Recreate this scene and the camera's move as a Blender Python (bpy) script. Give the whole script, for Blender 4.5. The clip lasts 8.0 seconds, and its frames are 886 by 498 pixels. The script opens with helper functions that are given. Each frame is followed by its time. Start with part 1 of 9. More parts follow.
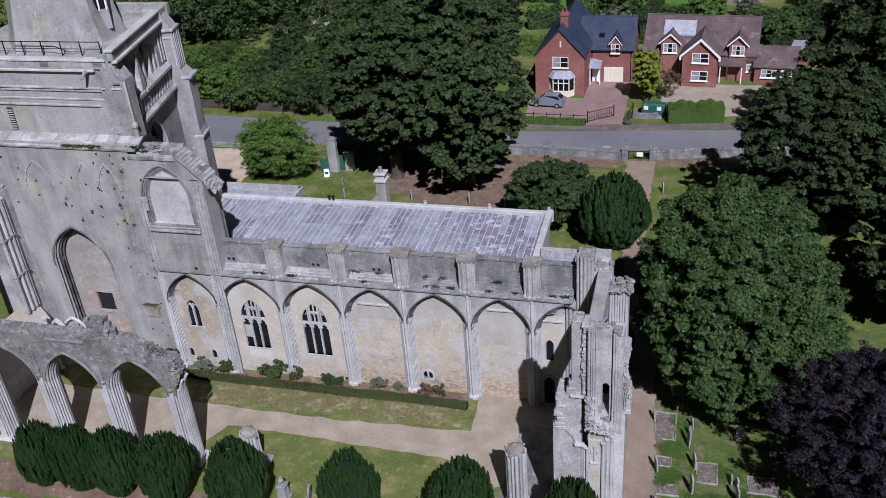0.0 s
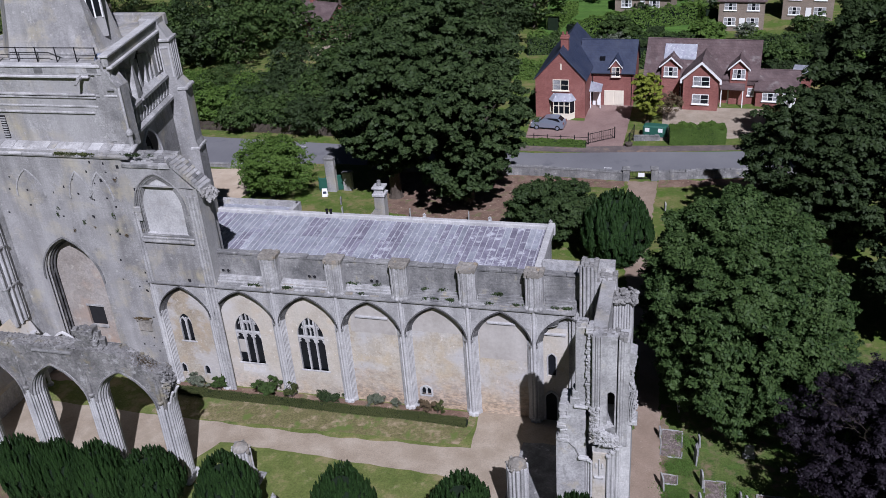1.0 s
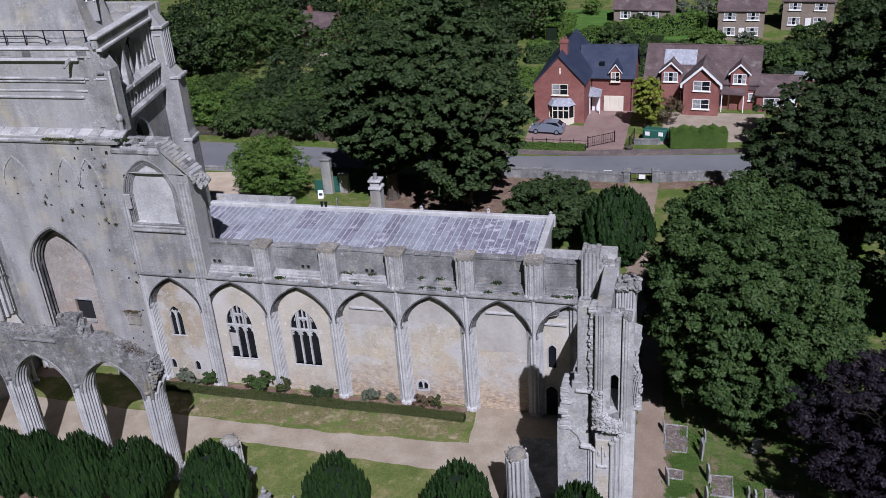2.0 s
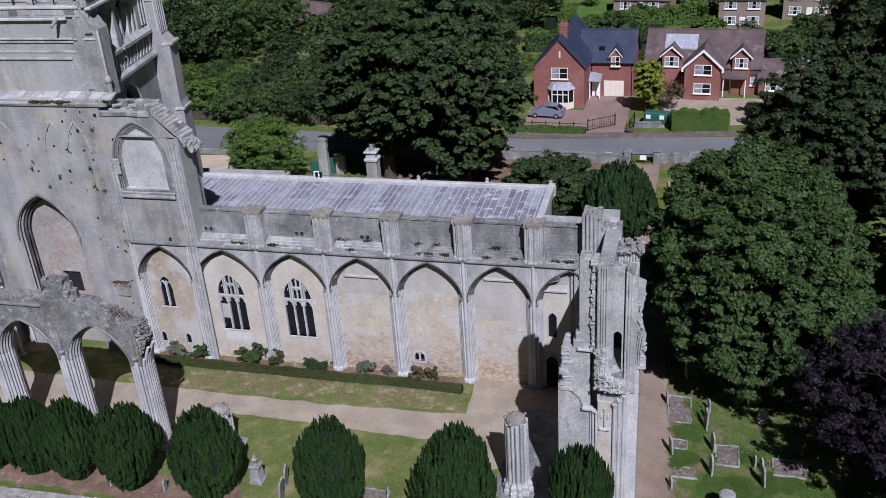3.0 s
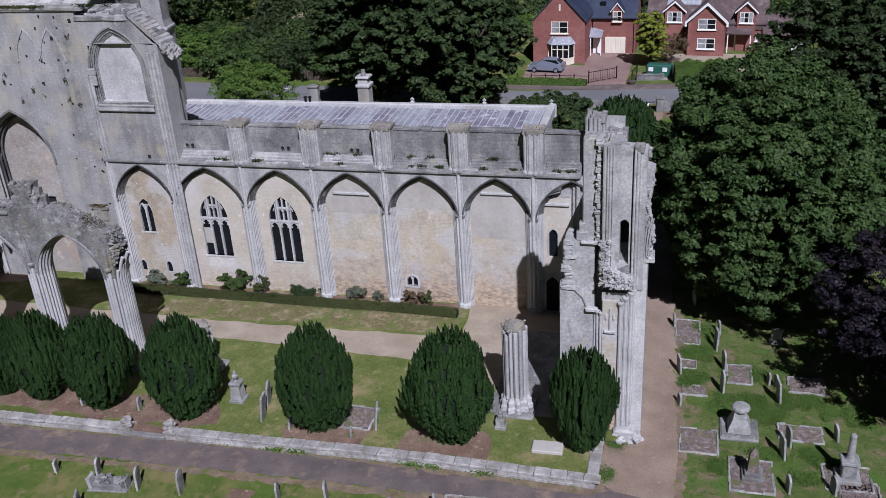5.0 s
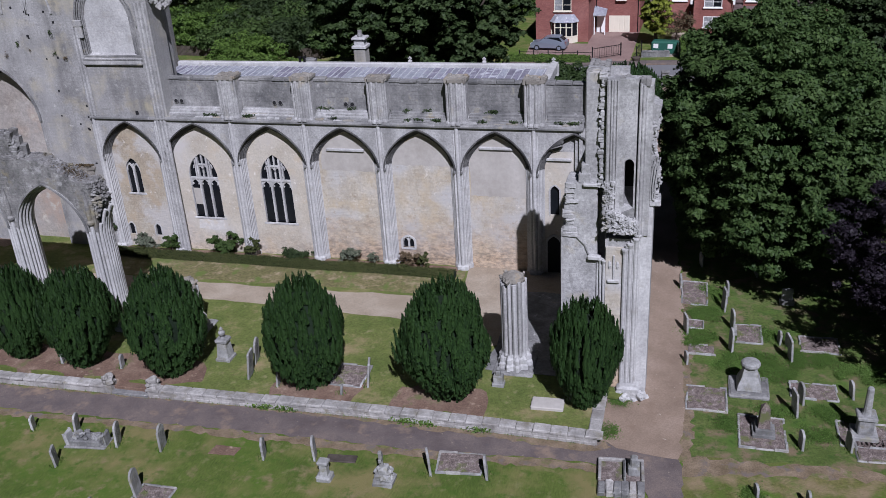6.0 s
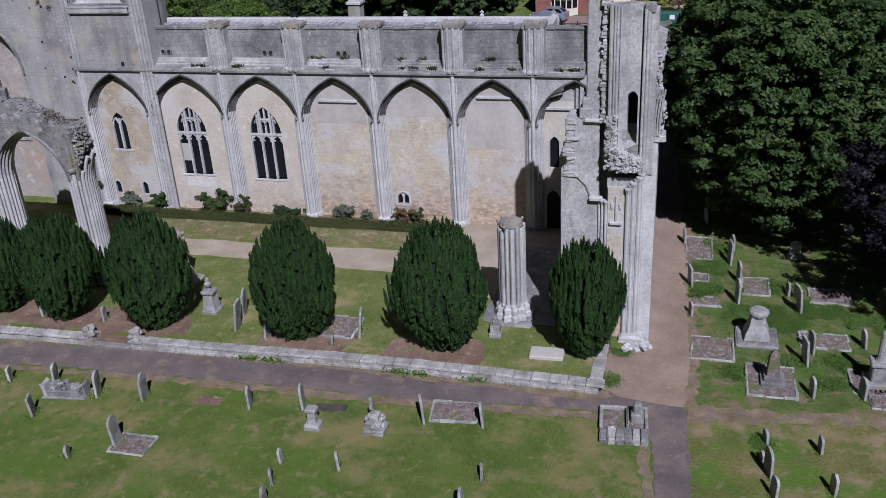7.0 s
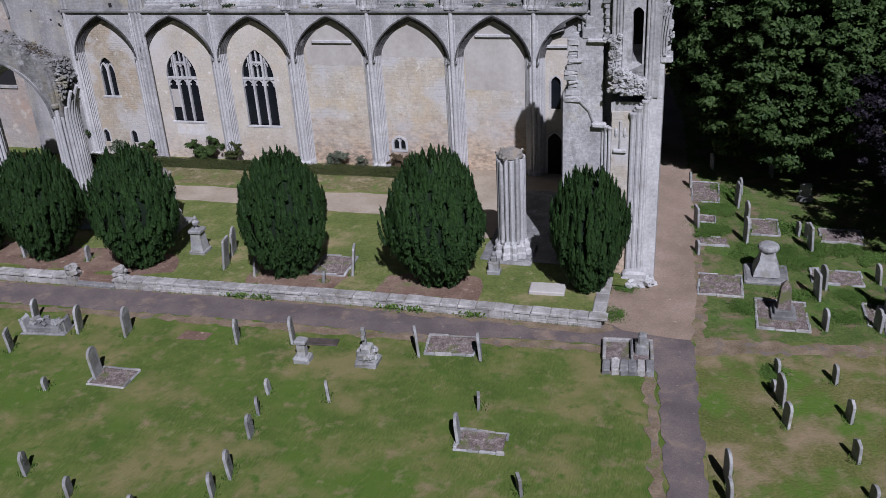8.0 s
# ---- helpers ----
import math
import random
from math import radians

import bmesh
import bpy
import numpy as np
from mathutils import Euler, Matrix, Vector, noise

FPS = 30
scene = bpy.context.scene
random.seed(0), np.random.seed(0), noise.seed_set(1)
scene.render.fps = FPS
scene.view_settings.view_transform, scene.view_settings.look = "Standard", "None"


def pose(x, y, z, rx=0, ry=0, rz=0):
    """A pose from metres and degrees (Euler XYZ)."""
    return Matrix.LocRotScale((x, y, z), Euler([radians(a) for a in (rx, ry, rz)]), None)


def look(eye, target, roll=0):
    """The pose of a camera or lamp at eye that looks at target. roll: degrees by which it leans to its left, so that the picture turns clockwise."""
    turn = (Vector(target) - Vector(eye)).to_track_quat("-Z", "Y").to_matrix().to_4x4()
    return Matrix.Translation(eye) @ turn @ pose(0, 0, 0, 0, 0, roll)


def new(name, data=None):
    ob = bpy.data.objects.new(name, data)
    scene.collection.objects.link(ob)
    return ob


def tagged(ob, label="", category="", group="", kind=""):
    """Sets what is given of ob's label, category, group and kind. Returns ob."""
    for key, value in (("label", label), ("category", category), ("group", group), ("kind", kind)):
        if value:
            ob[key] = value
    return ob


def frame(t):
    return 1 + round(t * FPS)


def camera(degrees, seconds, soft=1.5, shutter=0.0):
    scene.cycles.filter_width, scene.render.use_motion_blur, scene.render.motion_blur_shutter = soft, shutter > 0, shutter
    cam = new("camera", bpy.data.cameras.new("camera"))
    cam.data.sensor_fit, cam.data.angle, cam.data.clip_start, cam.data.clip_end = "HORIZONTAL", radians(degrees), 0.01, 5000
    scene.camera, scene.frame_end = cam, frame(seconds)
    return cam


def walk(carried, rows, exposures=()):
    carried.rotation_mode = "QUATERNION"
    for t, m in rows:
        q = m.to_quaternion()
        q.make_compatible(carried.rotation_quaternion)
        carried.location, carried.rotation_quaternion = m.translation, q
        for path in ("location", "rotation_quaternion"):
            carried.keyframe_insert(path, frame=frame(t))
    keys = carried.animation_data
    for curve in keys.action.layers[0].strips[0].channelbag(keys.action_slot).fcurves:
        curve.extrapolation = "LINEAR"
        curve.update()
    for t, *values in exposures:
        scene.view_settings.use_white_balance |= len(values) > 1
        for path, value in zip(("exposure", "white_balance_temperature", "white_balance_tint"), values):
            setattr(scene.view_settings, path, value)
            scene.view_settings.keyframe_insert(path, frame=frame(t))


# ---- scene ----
cam = camera(51.9, 8.0, 0.5)
EXPOSURE, KELVIN, TINT = 0.12, 5560, 21
PATH = [
    (0, (23.915, -51.286, 44.662), (23.415, -49.634, 43.652), -4.8),
    (0.5, (23.775, -51.134, 43.629), (23.273, -49.463, 42.652), -4.6),
    (1, (23.591, -50.942, 42.376), (23.089, -49.25, 41.436), -4.4),
    (2.5, (23.264, -50.497, 37.722), (22.763, -48.773, 36.842), -4.1),
    (3, (23.171, -50.404, 36.145), (22.672, -48.677, 35.268), -4.0),
    (3.5, (23.168, -50.416, 34.603), (22.67, -48.688, 33.728), -4.0),
    (4, (22.974, -50.328, 32.856), (22.481, -48.597, 31.984), -3.9),
    (4.5, (22.875, -50.183, 31.295), (22.383, -48.452, 30.423), -3.8),
    (6, (22.841, -49.155, 26.182), (22.339, -47.421, 25.321), -3.6),
    (6.5, (22.82, -48.816, 24.728), (22.316, -47.085, 23.863), -3.6),
    (7, (22.726, -48.556, 23.145), (22.226, -46.825, 22.277), -3.5),
    (7.5, (22.672, -48.336, 21.515), (22.172, -46.605, 20.648), -3.4),
    (8, (22.634, -48.241, 19.85), (22.134, -46.514, 18.972), -3.4),
]
walk(cam, [(t, look(eye, target, roll)) for t, eye, target, roll in PATH], [(0.0, EXPOSURE, KELVIN, TINT), (4.0, EXPOSURE - 0.03, KELVIN, TINT), (6.0, EXPOSURE - 0.08, KELVIN, TINT), (8.0, EXPOSURE - 0.13, KELVIN, TINT)])

# ---- light ----
SUN_WAY = Vector((-0.42, 0.88, -1.0)).normalized()
world = bpy.data.worlds.new("sky")
scene.world = world
world.use_nodes = True
wn = world.node_tree.nodes
sky = wn.new("ShaderNodeTexSky")
sky.sky_type = 'NISHITA'
sky.sun_disc = False
sky.sun_elevation = math.asin(-SUN_WAY.z)
sky.sun_rotation = math.atan2(-SUN_WAY.x, -SUN_WAY.y)
sky.air_density, sky.dust_density, sky.ozone_density = 1.0, 0.6, 1.5
world.node_tree.links.new(sky.outputs[0], wn["Background"].inputs[0])
wn["Background"].inputs[1].default_value = 0.0065
sun = new("sun", bpy.data.lights.new("sun", 'SUN'))
sun.data.energy, sun.data.angle, sun.data.color = 5.0, radians(0.55), (1.0, 0.965, 0.92)
sun.matrix_world = look((0, 0, 60), Vector((0, 0, 60)) + SUN_WAY)


# ---- building blocks ----
class G:
    """Vertices and faces of one mesh."""

    def __init__(self):
        self.v, self.f, self.smooth = [], [], False

    def add(self, verts, faces):
        n = len(self.v)
        self.v += [tuple(p) for p in verts]
        self.f += [tuple(i + n for i in f) for f in faces]
        return self

    def box(self, x0, x1, y0, y1, z0, z1):
        return self.add([(x0, y0, z0), (x1, y0, z0), (x1, y1, z0), (x0, y1, z0), (x0, y0, z1), (x1, y0, z1), (x1, y1, z1), (x0, y1, z1)],
                        [(0, 3, 2, 1), (4, 5, 6, 7), (0, 1, 5, 4), (1, 2, 6, 5), (2, 3, 7, 6), (3, 0, 4, 7)])

    def cbox(self, x0, x1, y0, y1, z0, z1, c=0.03, jit=0.0, rnd=None):
        """A box with worn, chamfered edges above its foot."""
        rnd = rnd or random
        j = lambda: rnd.uniform(-jit, jit) if jit else 0.0
        def ring(a, z, cc):
            return [(x0 + a + cc + j(), y0 + a + j(), z + j()), (x1 - a - cc + j(), y0 + a + j(), z + j()), (x1 - a + j(), y0 + a + cc + j(), z + j()), (x1 - a + j(), y1 - a - cc + j(), z + j()),
                    (x1 - a - cc + j(), y1 - a + j(), z + j()), (x0 + a + cc + j(), y1 - a + j(), z + j()), (x0 + a + j(), y1 - a - cc + j(), z + j()), (x0 + a + j(), y0 + a + cc + j(), z + j())]
        rings = [ring(0, z0, c), ring(0, z1 - c, c), ring(c, z1, c)]
        return self.rings(rings, True, True)

    def rings(self, rings, bottom=False, top=False, closed=True):
        n, base = len(rings[0]), len(self.v)
        for r in rings:
            self.v += [tuple(p) for p in r]
        for k in range(len(rings) - 1):
            for i in range(n if closed else n - 1):
                a, b = base + k * n + i, base + k * n + (i + 1) % n
                self.f.append((a, b, b + n, a + n))
        if bottom:
            self.f.append(tuple(base + i for i in reversed(range(n))))
        if top:
            self.f.append(tuple(base + (len(rings) - 1) * n + i for i in range(n)))
        return self

    def lathe(self, profile, n=12, x=0.0, y=0.0, z=0.0, turn=0.0, sx=1.0, sy=1.0):
        rings = [[(x + sx * r * math.cos(turn + 2 * math.pi * i / n), y + sy * r * math.sin(turn + 2 * math.pi * i / n), z + h) for i in range(n)] for r, h in profile]
        return self.rings(rings, True, True)

    def tube(self, pts, radii, n=6):
        rings = []
        for k, p in enumerate(pts):
            p = Vector(p)
            d = Vector(pts[min(k + 1, len(pts) - 1)]) - Vector(pts[max(k - 1, 0)])
            d.normalize()
            a = d.orthogonal().normalized()
            if k:
                a = (prev - d * prev.dot(d)).normalized()
            prev = a
            b = d.cross(a)
            rings.append([p + (a * math.cos(2 * math.pi * i / n) + b * math.sin(2 * math.pi * i / n)) * radii[k] for i in range(n)])
        return self.rings(rings, True, True)

    def prism(self, poly, z0, z1):
        """A flat polygon of (x, y), pulled up."""
        return self.rings([[(x, y, z0) for x, y in poly], [(x, y, z1) for x, y in poly]], True, True)

    def slab(self, poly, y0, y1):
        """A polygon of (x, z) in an upright plane, given depth."""
        return self.rings([[(x, y1, z) for x, z in poly], [(x, y0, z) for x, z in poly]], True, True)

    def jitter(self, amount, seed=1):
        rnd = random.Random(seed)
        self.v = [(x + rnd.uniform(-amount, amount), y + rnd.uniform(-amount, amount), z + rnd.uniform(-amount, amount)) for x, y, z in self.v]
        return self

    def shift(self, m):
        self.v = [tuple(m @ Vector(p)) for p in self.v]
        return self

    def join(self, other, m=None):
        return self.add([m @ Vector(p) for p in other.v] if m else other.v, other.f)

    def mesh(self, name):
        me = bpy.data.meshes.new(name)
        me.from_pydata(self.v, [], self.f)
        if self.smooth:
            me.polygons.foreach_set("use_smooth", [True] * len(me.polygons))
        return me


def thing(name, place=(0, 0, 0), label="", category="", group="", turn=0.0):
    ob = new(name)
    ob.empty_display_size = 0.3
    ob.matrix_basis = pose(*place, 0, 0, turn)
    return tagged(ob, label, category, group)


def part(name, g, material, parent=None, label="", m=None):
    me = g if isinstance(g, bpy.types.Mesh) else g.mesh(name)
    if not me.materials:
        me.materials.append(material)
    ob = new(name, me)
    if m is not None:
        ob.matrix_basis = m
    if parent is not None:
        ob.parent = parent
    return tagged(ob, label)


def solid(name, g, material, label, category, place=(0, 0, 0), turn=0.0, group="", kind=""):
    """A thing of one mesh."""
    ob = part(name, g, material)
    ob.matrix_basis = pose(*place, 0, 0, turn)
    return tagged(ob, label, category, group, kind)


def leaf_mesh(name, centres, normals, sizes, seed, long=1.5, upright=False, fold=0.25):
    """Many small leaves as one mesh: a three-cornered blade each."""
    rng = np.random.default_rng(seed)
    n = len(centres)
    nor = normals / np.linalg.norm(normals, axis=1, keepdims=True)
    if upright:
        along = np.tile((0.0, 0.0, 1.0), (n, 1)) + rng.normal(0, 0.22, (n, 3)) + nor * 0.25
    else:
        along = rng.normal(0, 1, (n, 3))
    along -= nor * np.sum(along * nor, axis=1, keepdims=True) * (0.6 if upright else 1.0)
    along /= np.linalg.norm(along, axis=1, keepdims=True)
    side = np.cross(nor, along)
    side /= np.linalg.norm(side, axis=1, keepdims=True)
    s = sizes[:, None]
    p0, p1 = centres - along * s * long * 0.5 + side * s * 0.5, centres - along * s * long * 0.5 - side * s * 0.5
    p2 = centres + along * s * long * 0.5 - nor * s * fold
    verts = np.stack([p0, p1, p2], axis=1).reshape(-1, 3).astype(np.float32)
    me = bpy.data.meshes.new(name)
    me.vertices.add(3 * n)
    me.vertices.foreach_set("co", verts.ravel())
    me.loops.add(3 * n)
    me.loops.foreach_set("vertex_index", np.arange(3 * n, dtype=np.int32))
    me.polygons.add(n)
    me.polygons.foreach_set("loop_start", np.arange(0, 3 * n, 3, dtype=np.int32))
    me.update(calc_edges=True)
    return me


# ---- materials ----
def nodes_of(name):
    m = bpy.data.materials.new(name)
    m.use_nodes = True
    t = m.node_tree
    return m, t, t.nodes["Principled BSDF"]


def link(t, a, b):
    t.links.new(a, b)


def noise_node(t, vec, scale, detail=4.0, rough=0.55, stretch=None):
    if stretch:
        mp = t.nodes.new("ShaderNodeVectorMath")
        mp.operation = 'MULTIPLY'
        mp.inputs[1].default_value = stretch
        link(t, vec, mp.inputs[0])
        vec = mp.outputs[0]
    n = t.nodes.new("ShaderNodeTexNoise")
    n.inputs["Scale"].default_value, n.inputs["Detail"].default_value, n.inputs["Roughness"].default_value = scale, detail, rough
    link(t, vec, n.inputs["Vector"])
    return n.outputs[0]


def ramp(t, fac, stops):
    r = t.nodes.new("ShaderNodeValToRGB")
    e = r.color_ramp.elements
    while len(e) < len(stops):
        e.new(0.5)
    for el, (p, c) in zip(e, stops):
        el.position, el.color = p, (*c, 1) if len(c) == 3 else c
    link(t, fac, r.inputs[0])
    return r.outputs[0]


def mixed(t, fac, a, b, kind='MIX'):
    mx = t.nodes.new("ShaderNodeMix")
    mx.data_type, mx.blend_type = 'RGBA', kind
    for sock, val in ((mx.inputs[0], fac), (mx.inputs[6], a), (mx.inputs[7], b)):
        if isinstance(val, (int, float)):
            sock.default_value = val
        elif isinstance(val, tuple):
            sock.default_value = (*val, 1)
        else:
            link(t, val, sock)
    return mx.outputs[2]


def grey(v):
    return (v, v, v)


def surface(name, stops, big=0.25, fine=4.0, fine_dark=0.35, streak=None, courses=None, patches=None, rough=0.9, bump=0.03, metal=0.0, by_object=0.0, fine_stretch=None, flat=False, worn=None, wash=None):
    """A weathered surface: stops colour a large noise, a fine noise darkens it, streak (colour, amount) runs down it,
    courses (length, height, amount) gives masonry joints, patches (colour, scale, low, high) lays stains over it."""
    m, t, bsdf = nodes_of(name)
    geo = t.nodes.new("ShaderNodeNewGeometry")
    pos = geo.outputs["Position"]
    base = ramp(t, noise_node(t, pos, big, 5), stops)
    small = noise_node(t, pos, fine, 6, 0.65, fine_stretch)
    base = mixed(t, 1.0, base, ramp(t, small, [(0.25, grey(1 - fine_dark)), (0.7, grey(1.0 + 0.0))]), 'MULTIPLY')
    if patches:
        for colour, scale, lo, hi in patches:
            base = mixed(t, ramp(t, noise_node(t, pos, scale, 5, 0.6), [(lo, grey(0)), (hi, grey(1))]), base, colour)
    if streak:
        colour, amount = streak
        s = ramp(t, noise_node(t, pos, 1.0, 5, 0.6, (1.5, 1.5, 0.13)), [(0.45, grey(0)), (0.72, grey(amount))])
        base = mixed(t, s, base, colour)
    if wash:
        # broad pale and dark runs of weathering down a tall wall
        colour, amount = wash
        w = ramp(t, noise_node(t, pos, 0.42, 4, 0.55, (1.0, 1.0, 0.12)), [(0.42, grey(0)), (0.66, grey(amount))])
        base = mixed(t, w, base, colour)
    height = small
    if courses:
        length, high, amount = courses
        sep = t.nodes.new("ShaderNodeSeparateXYZ")
        link(t, pos, sep.inputs[0])
        add = t.nodes.new("ShaderNodeMath")
        link(t, sep.outputs[0], add.inputs[0])
        link(t, sep.outputs[1], add.inputs[1])
        com = t.nodes.new("ShaderNodeCombineXYZ")
        link(t, add.outputs[0], com.inputs[0])
        link(t, sep.outputs[1 if flat else 2], com.inputs[1])
        if flat:
            link(t, sep.outputs[0], com.inputs[0])
        br = t.nodes.new("ShaderNodeTexBrick")
        wob = t.nodes.new("ShaderNodeVectorMath")
        wob.operation = 'MULTIPLY_ADD'
        nz = t.nodes.new("ShaderNodeTexNoise")
        nz.inputs["Scale"].default_value, nz.inputs["Detail"].default_value = 0.8, 4
        link(t, pos, nz.inputs["Vector"])
        link(t, nz.outputs[1], wob.inputs[0])
        wob.inputs[1].default_value = (length * 1.6, high * 1.1, 0)
        link(t, com.outputs[0], wob.inputs[2])
        link(t, wob.outputs[0], br.inputs["Vector"])
        br.inputs["Color1"].default_value = (1, 1, 1, 1)
        br.inputs["Color2"].default_value = (1 - amount, 1 - amount, 1 - amount * 0.9, 1)
        br.inputs["Mortar"].default_value = (1 - amount * 1.4, 1 - amount * 1.5, 1 - amount * 1.6, 1)
        br.inputs["Scale"].default_value = 1.0
        br.inputs["Mortar Size"].default_value = high * 0.06
        br.inputs["Mortar Smooth"].default_value = 0.4
        br.inputs["Brick Width"].default_value = length
        br.inputs["Row Height"].default_value = high
        base = mixed(t, 1.0, base, br.outputs[0], 'MULTIPLY')
        hm = t.nodes.new("ShaderNodeMath")
        hm.operation = 'MULTIPLY_ADD'
        link(t, br.outputs[1], hm.inputs[0])
        hm.inputs[1].default_value = -3.5 * min(amount, 0.09)
        link(t, small, hm.inputs[2])
        height = hm.outputs[0]
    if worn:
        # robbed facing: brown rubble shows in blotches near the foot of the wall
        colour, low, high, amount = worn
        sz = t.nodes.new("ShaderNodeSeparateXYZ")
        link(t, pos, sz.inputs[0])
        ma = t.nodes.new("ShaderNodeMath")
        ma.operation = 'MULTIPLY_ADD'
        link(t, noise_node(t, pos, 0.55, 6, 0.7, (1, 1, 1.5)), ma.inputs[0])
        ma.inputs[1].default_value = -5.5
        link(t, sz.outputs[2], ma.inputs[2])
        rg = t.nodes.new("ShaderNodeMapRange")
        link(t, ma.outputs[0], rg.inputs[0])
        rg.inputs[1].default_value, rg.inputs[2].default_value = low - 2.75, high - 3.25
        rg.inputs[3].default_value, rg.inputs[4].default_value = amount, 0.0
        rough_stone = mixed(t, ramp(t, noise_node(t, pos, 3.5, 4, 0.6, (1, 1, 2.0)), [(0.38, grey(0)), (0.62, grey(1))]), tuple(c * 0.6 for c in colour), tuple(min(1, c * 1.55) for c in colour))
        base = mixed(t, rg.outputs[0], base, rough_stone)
    if by_object:
        info = t.nodes.new("ShaderNodeObjectInfo")
        base = mixed(t, 1.0, base, ramp(t, info.outputs["Random"], [(0, grey(1 - by_object)), (1, grey(1.0))]), 'MULTIPLY')
    link(t, base, bsdf.inputs["Base Color"])
    bsdf.inputs["Roughness"].default_value = rough
    bsdf.inputs["Metallic"].default_value = metal
    bsdf.inputs["Specular IOR Level"].default_value = 0.25
    if bump:
        bp = t.nodes.new("ShaderNodeBump")
        bp.inputs["Strength"].default_value, bp.inputs["Distance"].default_value = 0.6, bump
        link(t, height, bp.inputs["Height"])
        link(t, bp.outputs[0], bsdf.inputs["Normal"])
    return m


def foliage(name, dark, mid, light, translucent=0.25, clump=0.35):
    m, t, bsdf = nodes_of(name)
    geo = t.nodes.new("ShaderNodeNewGeometry")
    info = t.nodes.new("ShaderNodeObjectInfo")
    leafy = ramp(t, geo.outputs["Random Per Island"], [(0.0, dark), (0.5, mid), (1.0, light)])
    big = noise_node(t, geo.outputs["Position"], clump, 3)
    col = mixed(t, ramp(t, big, [(0.35, grey(0)), (0.7, grey(0.55))]), leafy, light)
    col = mixed(t, 1.0, col, ramp(t, info.outputs["Random"], [(0, (0.82, 0.85, 0.8)), (1, (1, 1, 1))]), 'MULTIPLY')
    link(t, col, bsdf.inputs["Base Color"])
    bsdf.inputs["Roughness"].default_value = 0.6
    bsdf.inputs["Specular IOR Level"].default_value = 0.2
    tr = t.nodes.new("ShaderNodeBsdfTranslucent")
    link(t, col, tr.inputs[0])
    mx = t.nodes.new("ShaderNodeMixShader")
    mx.inputs[0].default_value = translucent
    link(t, bsdf.outputs[0], mx.inputs[1])
    link(t, tr.outputs[0], mx.inputs[2])
    link(t, mx.outputs[0], t.nodes["Material Output"].inputs[0])
    return m


def plain(name, colour, rough=0.5, metal=0.0, vary=0.12, scale=6.0):
    return surface(name, [(0.3, colour), (0.7, tuple(c * (1 - vary) for c in colour))], scale * 0.2, scale, vary, rough=rough, metal=metal, bump=0.004)


STONE = surface("grey_limestone", [(0.28, (0.31, 0.306, 0.303)), (0.5, (0.47, 0.465, 0.457)), (0.72, (0.59, 0.584, 0.573))], 0.65, 8.0, 0.5, ((0.19, 0.187, 0.18), 0.62), (0.62, 0.3, 0.025), [((0.25, 0.248, 0.24), 2.1, 0.55, 0.69), ((0.41, 0.37, 0.28), 0.7, 0.60, 0.76), ((0.55, 0.545, 0.53), 3.2, 0.62, 0.75)], 0.92, 0.04)
STONE_PALE = surface("bleached_limestone", [(0.28, (0.42, 0.415, 0.41)), (0.5, (0.545, 0.54, 0.53)), (0.72, (0.64, 0.635, 0.62))], 0.6, 8.0, 0.38, ((0.30, 0.30, 0.30), 0.5), (0.7, 0.32, 0.03), [((0.34, 0.33, 0.31), 1.6, 0.58, 0.72)], 0.92, 0.035)
STONE_DARK = surface("lichened_limestone", [(0.28, (0.15, 0.15, 0.15)), (0.5, (0.275, 0.272, 0.265)), (0.72, (0.41, 0.405, 0.39))], 0.7, 7.0, 0.48, ((0.10, 0.10, 0.098), 0.65), (0.55, 0.28, 0.08), [((0.34, 0.31, 0.22), 1.4, 0.62, 0.76), ((0.42, 0.415, 0.40), 2.6, 0.62, 0.74)], 0.95, 0.04)
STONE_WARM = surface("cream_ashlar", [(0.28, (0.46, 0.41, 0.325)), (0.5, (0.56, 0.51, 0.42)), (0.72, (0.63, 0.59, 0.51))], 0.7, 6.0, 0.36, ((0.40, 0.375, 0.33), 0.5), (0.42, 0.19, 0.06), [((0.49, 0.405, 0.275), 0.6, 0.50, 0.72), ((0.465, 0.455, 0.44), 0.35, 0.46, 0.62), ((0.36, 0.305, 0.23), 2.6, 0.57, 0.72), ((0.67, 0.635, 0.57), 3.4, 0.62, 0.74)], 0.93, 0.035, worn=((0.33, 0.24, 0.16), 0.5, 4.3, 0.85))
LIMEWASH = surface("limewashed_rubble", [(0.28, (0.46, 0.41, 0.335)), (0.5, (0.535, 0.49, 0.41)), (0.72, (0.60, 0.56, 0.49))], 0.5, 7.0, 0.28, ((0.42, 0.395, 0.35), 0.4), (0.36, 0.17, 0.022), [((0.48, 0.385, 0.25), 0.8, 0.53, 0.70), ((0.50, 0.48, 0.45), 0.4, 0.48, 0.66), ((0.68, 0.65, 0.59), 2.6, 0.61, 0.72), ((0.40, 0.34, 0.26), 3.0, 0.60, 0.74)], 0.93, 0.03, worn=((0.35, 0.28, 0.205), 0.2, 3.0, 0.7))
